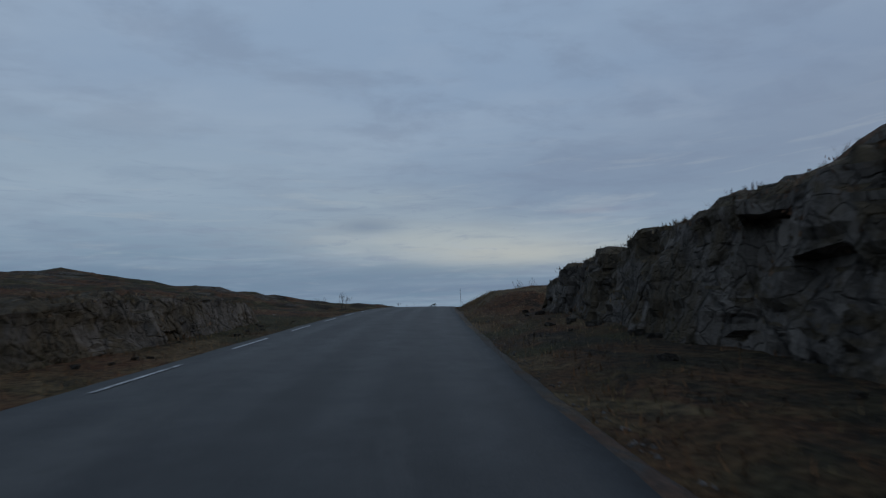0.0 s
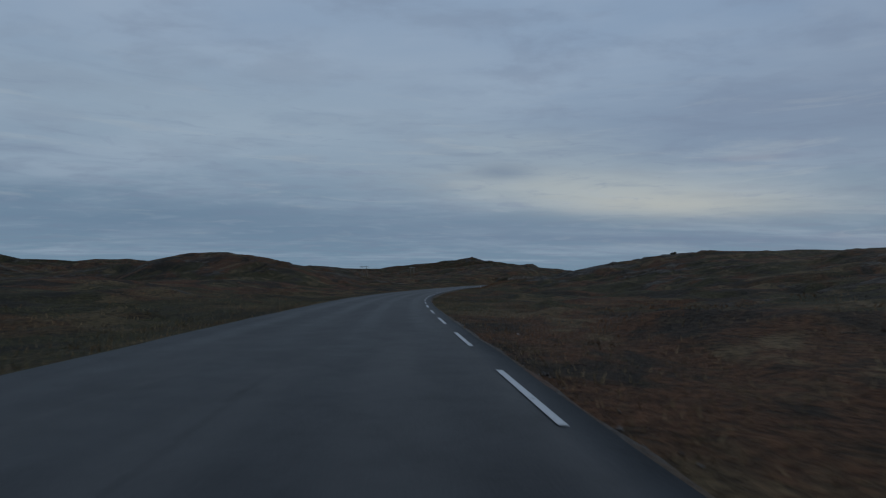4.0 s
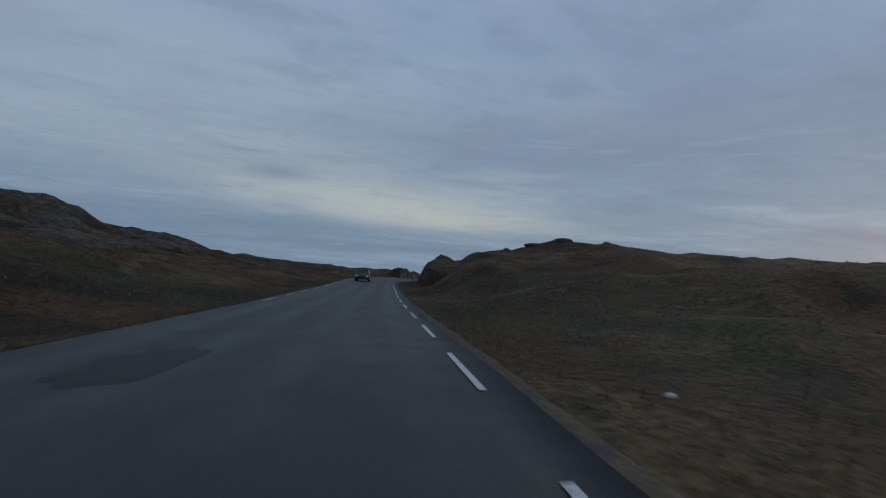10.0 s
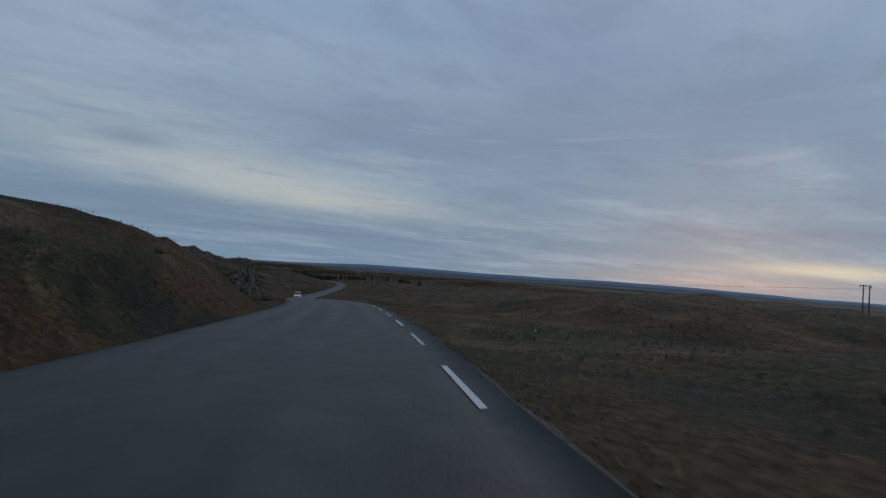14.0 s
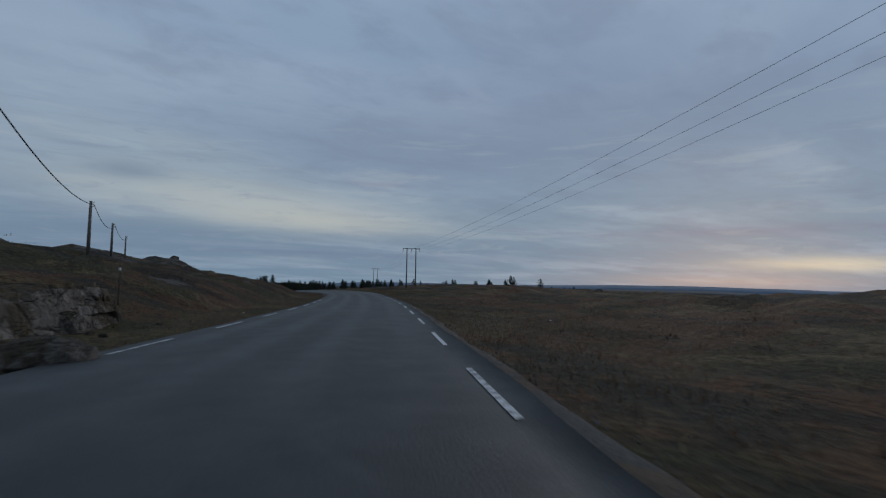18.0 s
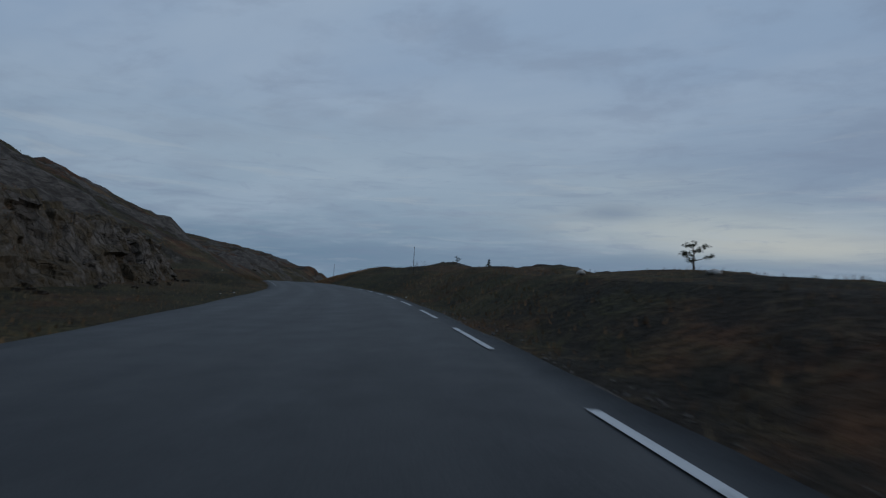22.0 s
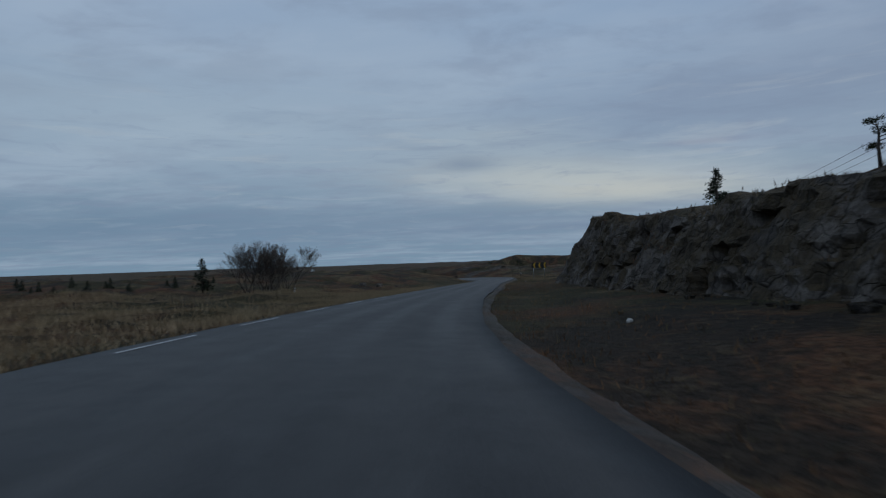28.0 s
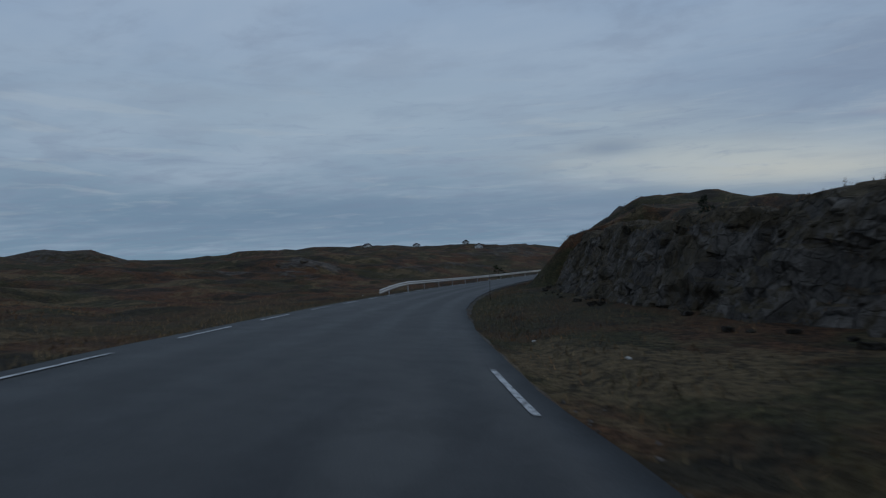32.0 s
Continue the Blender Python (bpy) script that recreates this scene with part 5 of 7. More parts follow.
        blk.matrix_basis = Matrix.Translation(Vector((x, y, ground_z(x, y) + r * 0.2)) - Vector(o)) @ Matrix.Rotation(i * 1.3, 4, "Z") @ Matrix.Diagonal((r * 1.3, r, r * 0.8, 1))
    return ob


for y0, y1, d, hs, lean, back, seed, pale, label in CUTTINGS:
    cutting("rock_cutting", y0, y1, d, hs, label, HEATH_ROCK if pale is None else PALE_ROCK if pale else ROCK, back, lean, seed, 0.6 if pale is None else 1.0)

# ---- trees ----


def needle_clump(verts, tris, c, r, n, rng, droop=0.0):
    for _ in range(n):
        d = rng.normal(size=3)
        d /= np.linalg.norm(d) + 1e-6
        d[2] = d[2] * 0.7 + 0.15 - droop
        p = c + rng.normal(size=3) * r * 0.35
        s = np.cross(d, rng.normal(size=3))
        s = s / (np.linalg.norm(s) + 1e-6) * r * 0.16
        k = len(verts)
        verts += [p - s, p + s, p + d * r * rng.uniform(0.7, 1.2)]
        tris.append((k, k + 1, k + 2))


def conifer(name, h, spread, seed, label, mat=NEEDLE, gap=0.0):
    """A spruce: tapered trunk, whorls of drooping branches with needle sprays, an uneven outline."""
    rng = np.random.default_rng(seed)
    ob = thing(name, 0, 0, 0, label, "spruce tree")
    bm = tube(bmesh.new(), [(0, 0, -0.1), (0.01 * h, 0, h * 0.4), (0, 0.012 * h, h * 0.75), (0, 0, h)], [0.035 * h, 0.026 * h, 0.014 * h, 0.003 * h])
    vs, ts = [], []
    levels = int(11 + rng.integers(0, 4))
    for i in range(levels):
        q = (i + 0.4) / levels
        z = h * (0.10 + 0.88 * q)
        reach = spread * (1 - q) ** 0.8 * rng.uniform(0.75, 1.15) + 0.03 * h
        for k in range(int(4 + 3 * (1 - q))):
            if rng.random() < gap:
                continue
            a = rng.uniform(0, 6.283)
            rr = reach * rng.uniform(0.6, 1.15)
            tip = np.array([math.cos(a) * rr, math.sin(a) * rr, z - 0.16 * rr + 0.10 * rr * q])
            tube(bm, [(0, 0, z), tuple(tip * 0.6 + np.array([0, 0, z * 0.4])), tuple(tip)], [0.009 * h, 0.006 * h, 0.002 * h], 3)
            for s in np.linspace(0.35, 1.0, 4):
                c = np.array([0, 0, z]) * (1 - s) + tip * s
                needle_clump(vs, ts, c, 0.08 * h * (1.2 - 0.5 * q), 5, rng, 0.1)
    needle_clump(vs, ts, np.array([0, 0, h * 0.97]), 0.06 * h, 10, rng, -0.6)
    part("trunk", bm, BARK, ob)
    part("crown", mesh_from("crown", vs, ts, mat, False), None, ob)
    return ob


def pine(name, h, seed, label, lean=0.1, forks=7):
    """An open pine: bare lower trunk, a few crooked limbs and flat needle cushions."""
    rng = np.random.default_rng(seed)
    ob = thing(name, 0, 0, 0, label, "pine tree")
    top = np.array([lean * h, 0.05 * h, h * 0.9])
    bm = tube(bmesh.new(), [(0, 0, -0.1), (lean * h * 0.2, 0.02 * h, h * 0.35), (lean * h * 0.8, 0, h * 0.65), tuple(top)], [0.04 * h, 0.03 * h, 0.02 * h, 0.006 * h])
    vs, ts = [], []
    for i in range(forks):
        q = 0.34 + 0.6 * i / forks
        root = np.array([lean * h * q, 0.02 * h, h * q * 0.92])
        a = rng.uniform(0, 6.283) if i else 0.2
        r = h * rng.uniform(0.32, 0.58) * (1.15 - 0.5 * q)
        mid = root + np.array([math.cos(a) * r * 0.5, math.sin(a) * r * 0.5, r * 0.1])
        tip = root + np.array([math.cos(a) * r, math.sin(a) * r, r * rng.uniform(0.15, 0.5)])
        tube(bm, [tuple(root), tuple(mid), tuple(tip)], [0.016 * h, 0.011 * h, 0.004 * h], 4)
        for s in np.linspace(0.45, 1.05, 6):
            c = (mid * (1 - s) + tip * s) if s < 1 else tip
            for _ in range(3):
                needle_clump(vs, ts, c + rng.normal(size=3) * np.array([0.08, 0.08, 0.022]) * h, 0.055 * h, 12, rng)
    for _ in range(10):
        needle_clump(vs, ts, top + rng.normal(size=3) * np.array([0.09, 0.09, 0.045]) * h, 0.06 * h, 14, rng)
    part("trunk", bm, BARK, ob)
    part("crown", mesh_from("crown", vs, ts, PINE, False), None, ob)
    return ob


def bare_tree(name, h, seed, label, stems=1, spread=0.5, depth=5, category="bare tree", mat=TWIG):
    """A leafless birch or willow bush: forked stems down to fine twigs."""
    rng = np.random.default_rng(seed)
    ob = thing(name, 0, 0, 0, label, category)
    bm, tw = bmesh.new(), bmesh.new()

    def grow(p, d, length, r, level):
        n = p + d * length
        bend = p + d * length * 0.5 + Vector(rng.normal(size=3) * length * 0.05)
        tube(bm if level < 2 else tw, [p, bend, n], [r, r * 0.85, r * 0.68], 5 if level < 2 else 3)
        if level >= depth:
            return
        for _ in range(3 if level and rng.random() < 0.5 else 2):
            e = (d + Vector(rng.normal(size=3) * (0.20 + 0.22 * spread)) + Vector((0, 0, 0.16))).normalized()
            grow(n if rng.random() < 0.75 else bend, e, length * rng.uniform(0.62, 0.86), max(r * 0.62, 0.0018 * h), level + 1)

    for i in range(stems):
        a = 6.283 * i / stems + rng.uniform(-0.5, 0.5)
        tilt = 0.0 if stems == 1 else spread * rng.uniform(0.4, 1.0)
        d = Vector((math.cos(a) * tilt, math.sin(a) * tilt, 1)).normalized()
        grow(Vector((math.cos(a) * 0.03 * h, math.sin(a) * 0.03 * h, -0.04 * h)), d, h * 0.27, 0.016 * h / (stems ** 0.4), 0)
    k = h / max(v.co.z for v in tw.verts)
    for q in (bm, tw):
        bmesh.ops.scale(q, vec=(k, k, k), verts=q.verts)
    part("trunk", bm, BARK, ob)
    part("crown", tw, mat, ob, "fine leafless twigs")
    return ob


def stand(proto, x, y, scale=1.0, turn=0.0, sink=0.03, label="", group="", dz=0.0, top=None):
    """A copy of a tree on the ground at x, y."""
    if top is not None:
        scale = min(max(top - ground_z(x, y) + sink, scale * 0.5), scale * 1.9)
    ob = copy_thing(proto, Matrix.Translation((x, y, ground_z(x, y) - sink + dz)) @ Matrix.Rotation(turn, 4, "Z"))
    ob.scale = (scale, scale, scale)
    return tagged(ob, label, "", group)


SPRUCES = [conifer("spruce_tree", 1.0, 0.30 + 0.03 * i, 50 + i, "dark green spruce standing in a dense plantation") for i in range(5)]
PINES = [pine("pine_tree", 1.0, 70 + i, "open crooked pine with dark needle cushions on rock", 0.10 - 0.08 * i) for i in range(3)]
BARES = [bare_tree("bare_birch", 1.0, 80, "slender leafless birch beside the road", 2, 0.12, 6),
         bare_tree("bare_bush", 1.0, 81, "leafless many-stemmed bush against the sky", 8, 0.65, 6, "bush"),
         bare_tree("bare_sapling", 1.0, 82, "small leafless sapling on the moor", 3, 0.35, 4)]
SLIM = conifer("spruce_tree", 1.0, 0.17, 57, "slim young spruce", gap=0.3)
PROTOS = SPRUCES + PINES + BARES + [SLIM]
for ob, x, y, z, s, t, lab in (
        (PINES[0], 14.0, 113.4, 3.75, 1.5, 3.4, "crooked open pine on top of the rock face"),
        (PINES[1], 12.0, 121.0, 2.4, 0.6, 1.0, "small low pine on top of the rock face"),
        (PINES[2], 20.0, 119.0, 3.0, 0.4, 1.0, "small low pine on the moor"),
        (SPRUCES[0], 9.5, 23.6, 2.80, 1.1, 0.2, "dark young spruce on the bank"),
        (BARES[1], 10.4, 23.8, 2.40, 0.8, 0.2, "leafless bush beside a young spruce"),
        (BARES[2], 10.9, 37.0, 3.35, 1.0, 0.9, "leafless bush on the grassy bank"),
        (BARES[2], -2.6, 53.0, 3.83, 1.1, 0.1, "small leafless tree on the moor"),
        (BARES[2], -4.8, 51.5, 3.83, 0.7, 2.1, "small leafless tree on the moor"),
        (BARES[2], 4.2, 77.7, 3.10, 0.7, 1.1, "small leafless tree on a rocky rise"),
        (PINES[2], 17.9, 208.2, 0.17, 0.65, 1.3, "low pine on the hill crest"),
        (BARES[1], 16.9, 224.4, -0.01, 1.15, 2.3, "wide leafless bush on the rock bank"),
        (SPRUCES[1], 19.7, 221.6, -0.72, 0.6, 2.3, "small dark conifer on the skyline"),
        (SPRUCES[2], 21.2, 222.0, -0.99, 0.3, 2.3, "tiny dark conifer on the skyline"),
        (PINES[1], 18.9, 249.7, -0.85, 0.6, 0.0, "low dark juniper on the rock face"),
        (BARES[1], 65.7, 374.4, -1.04, 1.7, 0.5, "broad leafless bush at the end of the rock wall"),
        (BARES[1], 67.0, 374.2, -1.47, 1.2, 1.5, "leafless bush behind the rock wall"),
        (BARES[0], 80.2, 398.9, -3.91, 1.9, 0.5, "slender leafless birch beside the rock cutting"),
        (BARES[0], 80.1, 399.3, -4.13, 1.6, 2.5, "slender leafless birch beside the rock cutting"),
        (SLIM, 164.8, 676.2, -14.87, 1.15, 0.5, "slim young spruce at the plantation edge"),
        (SPRUCES[0], 167.4, 677.6, -13.60, 2.6, 0.0, "tall dark spruce at the edge of the plantation"),
        (SPRUCES[2], 167.6, 675.6, -13.30, 2.6, 2.0, "tall dark spruce at the edge of the plantation"),
        (SPRUCES[4], 168.6, 677.0, -13.10, 2.6, 4.0, "tall dark spruce at the edge of the plantation"),
        (SPRUCES[1], 169.4, 678.6, -13.00, 2.6, 1.0, "tall dark spruce at the edge of the plantation"),
        (SPRUCES[3], 167.9, 674.2, -13.20, 2.6, 3.0, "tall dark spruce at the edge of the plantation"),
        (SPRUCES[2], 170.2, 676.2, -12.90, 2.6, 2.0, "tall dark spruce at the edge of the plantation"),
        (PINES[0], 155.0, 723.8, -14.08, 0.85, 1.5, "lone low pine on the moor"),
        (BARES[2], 137.3, 750.5, -12.06, 0.7, 1.5, "small leafless tree on the ridge"),
        (SPRUCES[1], 144.1, 747.5, -12.36, 0.5, 1.5, "tiny dark conifer on the ridge"),
        (PINES[2], 136.8, 763.9, -10.95, 0.7, 1.5, "small open pine on the hill crest"),
        (PINES[1], 84.1, 830.5, -11.5, 1.0, 0.2, "bushy dark pine on the hill crest"),
        (PINES[2], 81.9, 840.4, -13.7, 1.0, 1.9, "small open pine low on the hillside"),
        (PINES[1], 106.2, 811.0, -12.2, 0.75, 1.2, "bushy low pine on the hill crest"),
        (SPRUCES[0], 104.9, 815.8, -12.1, 0.75, 1.2, "small conifer on the hill crest"),
        (PINES[1], 75.2, 899.2, -15.73, 1.9, 0.2, "dense dark pine on the rock slope"),
        (BARES[1], 74.2, 899.0, -17.00, 1.0, 0.2, "leafless bush beside a pine"),
        (SPRUCES[0], 74.5, 910.4, -17.03, 0.85, 0.2, "small dark spruce on the rock slope"),
        (BARES[2], 74.8, 910.4, -17.57, 0.35, 0.2, "low shrub beside a small spruce"),
        (PINES[1], 75.4, 906.4, -16.84, 1.1, 0.9, "dark pine on the rock slope"),
        (SPRUCES[1], 56.2, 920.5, -18.66, 1.0, 0.2, "dark spruce standing in tall dry grass"),
        (BARES[1], 59.2, 918.6, -17.98, 1.6, 0.2, "wide rounded leafless bush in dry grass"),
        (BARES[1], 60.7, 918.7, -18.15, 1.45, 1.9, "wide rounded leafless bush in dry grass"),
        (PINES[0], 91.9, 939.2, -17.76, 1.0, 0.3, "open pine beyond the moor"),
        (PINES[2], 78.6, 945.8, -19.54, 0.7, 0.3, "low dark pine behind the sign"),
        (SPRUCES[0], 80.3, 946.4, -19.3, 0.6, 1.3, "dark bushy conifer behind the sign"),
        (SPRUCES[2], 81.2, 946.0, -19.4, 0.5, 2.3, "low dark conifer behind the sign"),
        (PINES[2], 83.2, 947.2, -19.5, 0.5, 0.9, "low dark pine behind the sign"),
        (BARES[1], 59.9, 918.9, -18.0, 1.55, 2.9, "wide rounded leafless bush in dry grass"),
        (BARES[1], 60.1, 918.2, -18.1, 1.5, 4.1, "wide rounded leafless bush in dry grass"),
        (PINES[1], 64.5, 941.7, -19.84, 0.55, 0.3, "dark bushy pine beside the road"),
        (PINES[2], 77.0, 990.1, -19.62, 0.8, 0.3, "lone small pine on the far moor"),
        (PINES[0], 72.5, 1012.3, -19.43, 0.8, 0.3, "lone small pine on the far moor"),
        (BARES[1], 60.4, 981.8, -21.57, 0.75, 0.3, "dark leafless bush on the moor"),
        (BARES[1], 57.4, 985.9, -21.61, 0.7, 1.3, "dark leafless bush on the moor"),
        (BARES[1], 65.9, 982.0, -21.21, 0.6, 2.3, "dark leafless bush on the moor"),
        (BARES[1], 32.5, 999.5, -23.07, 0.8, 0.3, "dark leafless bush in the damp hollow"),
        (BARES[1], 32.4, 1000.6, -23.20, 0.8, 1.3, "dark leafless bush in the damp hollow"),
        (BARES[1], 32.6, 1001.9, -23.00, 0.9, 2.3, "dark leafless bush in the damp hollow"),
        (SPRUCES[3], 29.6, 1032.4, -23.25, 0.5, 0.3, "tiny dark spruce on the knoll"),
        (PINES[2], 18.2, 1062.9, -24.39, 0.6, 0.3, "lone small pine on the far moor")):
    stand(ob, x, y, s, t, label=lab, top=z)
rng = np.random.default_rng(5)


def wood(n, y0, y1, d0, d1, s0, s1, group, lab):
    for i in range(n):
        y = rng.uniform(y0, y1)
        x = float(plan_x(y, rng.uniform(d0, d1)))
        stand(SPRUCES[int(rng.integers(0, 5))], x, y, rng.uniform(s0, s1), rng.uniform(0, 6), label=lab, group=group)


wood(40, 657.1, 676.8, 4.4, 6.2, 1.8, 2.5, "plantation edge", "dark green spruce at the edge of the plantation")
wood(90, 652.5, 679.1, 5.6, 14.0, 1.5, 2.1, "plantation", "dark green spruce in a dense plantation")
wood(50, 650.6, 669.6, 14.0, 34.0, 1.4, 2.0, "plantation", "dark green spruce in a dense plantation")
wood(30, 626.1, 663.9, 38.0, 60.0, 1.6, 2.6, "far wood", "dark spruce in a small far wood")
wood(110, 952.0, 980.0, 25.0, 52.0, 0.8, 1.4, "scattered trees", "small dark conifer scattered on the moor edge")
wood(34, 913.0, 928.0, -34.0, -13.0, 0.35, 0.75, "hedge", "low dark shrub along the field edge")
for ob in PROTOS:
    for c in list(ob.children):
        bpy.data.objects.remove(c)
    bpy.data.objects.remove(ob)

# ---- power lines ----


def pylon(x, y, top, turn, arm=1.8, gap=0.95, sink=0.1, label="two-legged wooden power pylon with a crossarm"):
    """Two wooden legs, a crossarm and three hanging insulators."""
    z = ground_z(x, y) - sink
    h = min(max(top - z, 2.6), 7.0)
    ob = thing("power_pylon", x, y, z, label, "power pylon", "pylons of the high line", turn)
    for s in (-1, 1):
        part("leg", tube(bmesh.new(), [(s * gap / 2, 0, 0), (s * gap / 2 * 0.96, 0, h)], [0.075, 0.05], 10), WOOD, ob)
    bm = box(bmesh.new(), 0, 0.06, h - 0.08, arm, 0.05, 0.09, 0.008)
    part("crossarm", bm, STEEL, ob)
    for s in (-1, 0, 1):
        xx = s * (arm / 2 - 0.05)
        pts, rr = [], []
        for k in range(9):
            pts.append((xx, 0.06, h - 0.12 - 0.032 * k))
            rr.append(0.03 if k % 2 else 0.012)
        part("insulator", tube(bmesh.new(), pts, rr, 8), GLASSY, ob)
    return ob, [Vector((x, y, z)) + Matrix.Rotation(turn, 3, "Z") @ Vector((s * (arm / 2 - 0.05), 0.06, h - 0.4)) for s in (-1, 0, 1)]


def pole(x, y, top, lean=(0.0, 0.0), sink=0.1):
    """A single wooden line pole with two brackets."""
    z = ground_z(x, y) - sink
    h = min(max(top - z, 2.0), 5.5)
    ob = thing("line_pole", x, y, z, "weathered wooden pole of a low power line", "power pole", "poles of the low line")
    part("shaft", tube(bmesh.new(), [(0, 0, 0), (lean[0], lean[1], h)], [0.075, 0.05], 10), WOOD, ob)
    for k in (0.0, 0.14):
        part("bracket", tube(bmesh.new(), [(lean[0], lean[1], h - 0.1 - k), (lean[0] + 0.10, lean[1], h - 0.07 - k), (lean[0] + 0.12, lean[1], h - 0.0 - k)], [0.012, 0.012, 0.02], 6), STEEL, ob)
    return ob, [Vector((x + lean[0] + 0.12, y + lean[1], z + h)), Vector((x + lean[0] + 0.12, y + lean[1], z + h - 0.14))]


def wire(a, b, sag, r=0.005):
    pts = []
    for i in range(15):
        q = i / 14
        p = a.lerp(b, q)
        pts.append((p.x, p.y, p.z - sag * 4 * q * (1 - q)))
    ob = part("power_wire", tube(bmesh.new(), pts, [r] * 15, 4), WIRE)
    return tagged(ob, "thin dark overhead wire between poles", "wire", "overhead wires")


TOWERS = [pylon(x, y, z, t) for x, y, z, t in (
    (154.6, 448.0, -6.02, -0.2), (150.9, 556.7, -8.91, -0.3), (168.3, 609.9, -10.56, -0.35), (193.9, 676.5, -10.78, -0.2))]
for (_, a), (_, b) in zip(TOWERS, TOWERS[1:]):
    for p, q in zip(a, b):
        wire(p, q, 0.6, 0.0045)
TOWERS_LEFT = [pylon(x, y, z, t, 1.8, 0.95) for x, y, z, t in ((-19.3, 222.1, -0.11, 0.5), (-17.1, 265.1, 0.14, 0.5))]
for p, q in zip(TOWERS_LEFT[0][1], TOWERS_LEFT[1][1]):
    wire(p, q, 1.2, 0.012)
pylon(173.8, 498.3, -6.26, -0.3)
pylon(80.8, 900.1, -13.57, 0.2)
TOWERS_END = [pylon(x, y, z, t) for x, y, z, t in ((80.6, 898.4, -12.87, 0.4), (93.5, 955.7, -16.31, 0.2), (95.9, 1037.1, -18.17, 0.2))]
for (_, a), (_, b) in zip(TOWERS_END, TOWERS_END[1:]):
    for p, q in zip(a, b):
        wire(p, q, 0.5, 0.008)
POLES = [pole(x, y, z, l) for x, y, z, l in (
    (159.0, 528.5, -10.3, (0.0, 0.0)), (148.5, 539.7, -10.47, (0.0, 0.0)), (140.8, 552.7, -11.49, (-0.02, 0.0)), (141.1, 570.3, -11.18, (0.0, 0.0)), (141.9, 587.3, -11.11, (0.0, 0.0)),
    (142.5, 597.4, -11.20, (0.0, 0.0)), (143.2, 614.5, -11.22, (0.0, 0.0)))]
for (_, a), (_, b) in zip(POLES, POLES[1:]):
    wire(a[1], b[1], 0.45, 0.014)
POLES_BEND = [pole(x, y, z, l) for x, y, z, l in (
    (149.4, 650.9, -12.64, (0.0, 0.0)), (154.6, 686.3, -13.17, (0.05, 0.0)), (161.5, 699.1, -13.75, (0.03, 0.0)), (170.6, 730.8, -15.43, (0.0, 0.0)), (182.6, 764.9, -16.73, (0.0, 0.0)))]
for (_, a), (_, b) in zip(POLES_BEND, POLES_BEND[1:]):
    for p, q in zip(a, b):
        wire(p, q, 0.35)

# ---- roadside furniture ----


def beside(x, y, least):
    """Keeps a place at least that far off the road's middle."""
    c = math.cos(float(road_angle(y)))
    d = (x - float(road_x(y))) * c
    if abs(d) < least:
        d = math.copysign(least, d)
    return float(road_x(y)) + d / c


def snow_pole(x, y, h=0.95, lean=(0.0, 0.0), bands=(0.86,), r=0.0095):
    x = beside(x, y, 1.85)
    z = ground_z(x, y) - 0.02
    ob = thing("snow_pole", x, y, z, "thin dark snow marker pole with a pale band", "snow pole", "snow poles along the verge")
    part("stick", tube(bmesh.new(), [(0, 0, 0), (lean[0] * 0.5, lean[1] * 0.5, h * 0.5), (lean[0], lean[1], h)], [r, r * 0.95, r * 0.8], 7), STICK, ob)
    for q in bands:
        part("band", tube(bmesh.new(), [(lean[0] * (q - 0.02), lean[1] * (q - 0.02), h * (q - 0.025)), (lean[0] * (q + 0.02), lean[1] * (q + 0.02), h * (q + 0.025))], [r * 1.25, r * 1.25], 8), WHITE, ob, "pale reflective band")
    return ob


def marker_post(x, y, h=0.36):
    x = beside(x, y, 1.75)
    z = ground_z(x, y) - 0.02
    ob = thing("marker_post", x, y, z, "low white plastic roadside marker post", "marker post")
    part("post", box(bmesh.new(), 0, 0, h / 2, 0.05, 0.03, h, 0.006), WHITE, ob)
    part("cap", box(bmesh.new(), 0, -0.001, h * 0.86, 0.052, 0.034, h * 0.1, 0.004), BLACK, ob, "dark reflector band")
    return ob


def chevron_board(x, y, top, turn, w, h):
    """A dark board with three yellow arrowheads on two posts."""
    z = ground_z(x, y)
    foot = max(0.3, top - h - z + 0.1)
    ob = thing("chevron_sign", x, y, z - 0.1, "black board with three yellow arrowheads on two posts", "road sign", turn=turn)
    for s in (-1, 1):
        part("post", tube(bmesh.new(), [(s * w * 0.36, 0.03, 0), (s * w * 0.36, 0.03, foot + h * 0.9)], [0.022, 0.022], 8), STEEL, ob)
    board = part("board", box(bmesh.new(), 0, 0, foot + h / 2, w, 0.02, h, 0.006), BLACK, ob)
    for k in (-1, 0, 1):
        c, a, t = k * w * 0.34, h * 0.26, w * 0.085
        out = [(c - a * 0.5, foot + h / 2), (c + a * 0.45, foot + h * 0.95), (c + a * 0.45 + t, foot + h * 0.95), (c - a * 0.5 + t, foot + h / 2),
               (c + a * 0.45 + t, foot + h * 0.05), (c + a * 0.45, foot + h * 0.05)]
        bm = bmesh.new()
        fa = [bm.verts.new((px, -0.016, pz)) for px, pz in out]
        fb = [bm.verts.new((px, -0.008, pz)) for px, pz in out]
        bm.faces.new((fa[0], fa[1], fa[2], fa[3]))
        bm.faces.new((fa[0], fa[3], fa[4], fa[5]))
        for i in range(6):
            j = (i + 1) % 6
            bm.faces.new((fa[j], fa[i], fb[i], fb[j]))
        part("arrowhead", bm, YELLOW, board)
    return ob


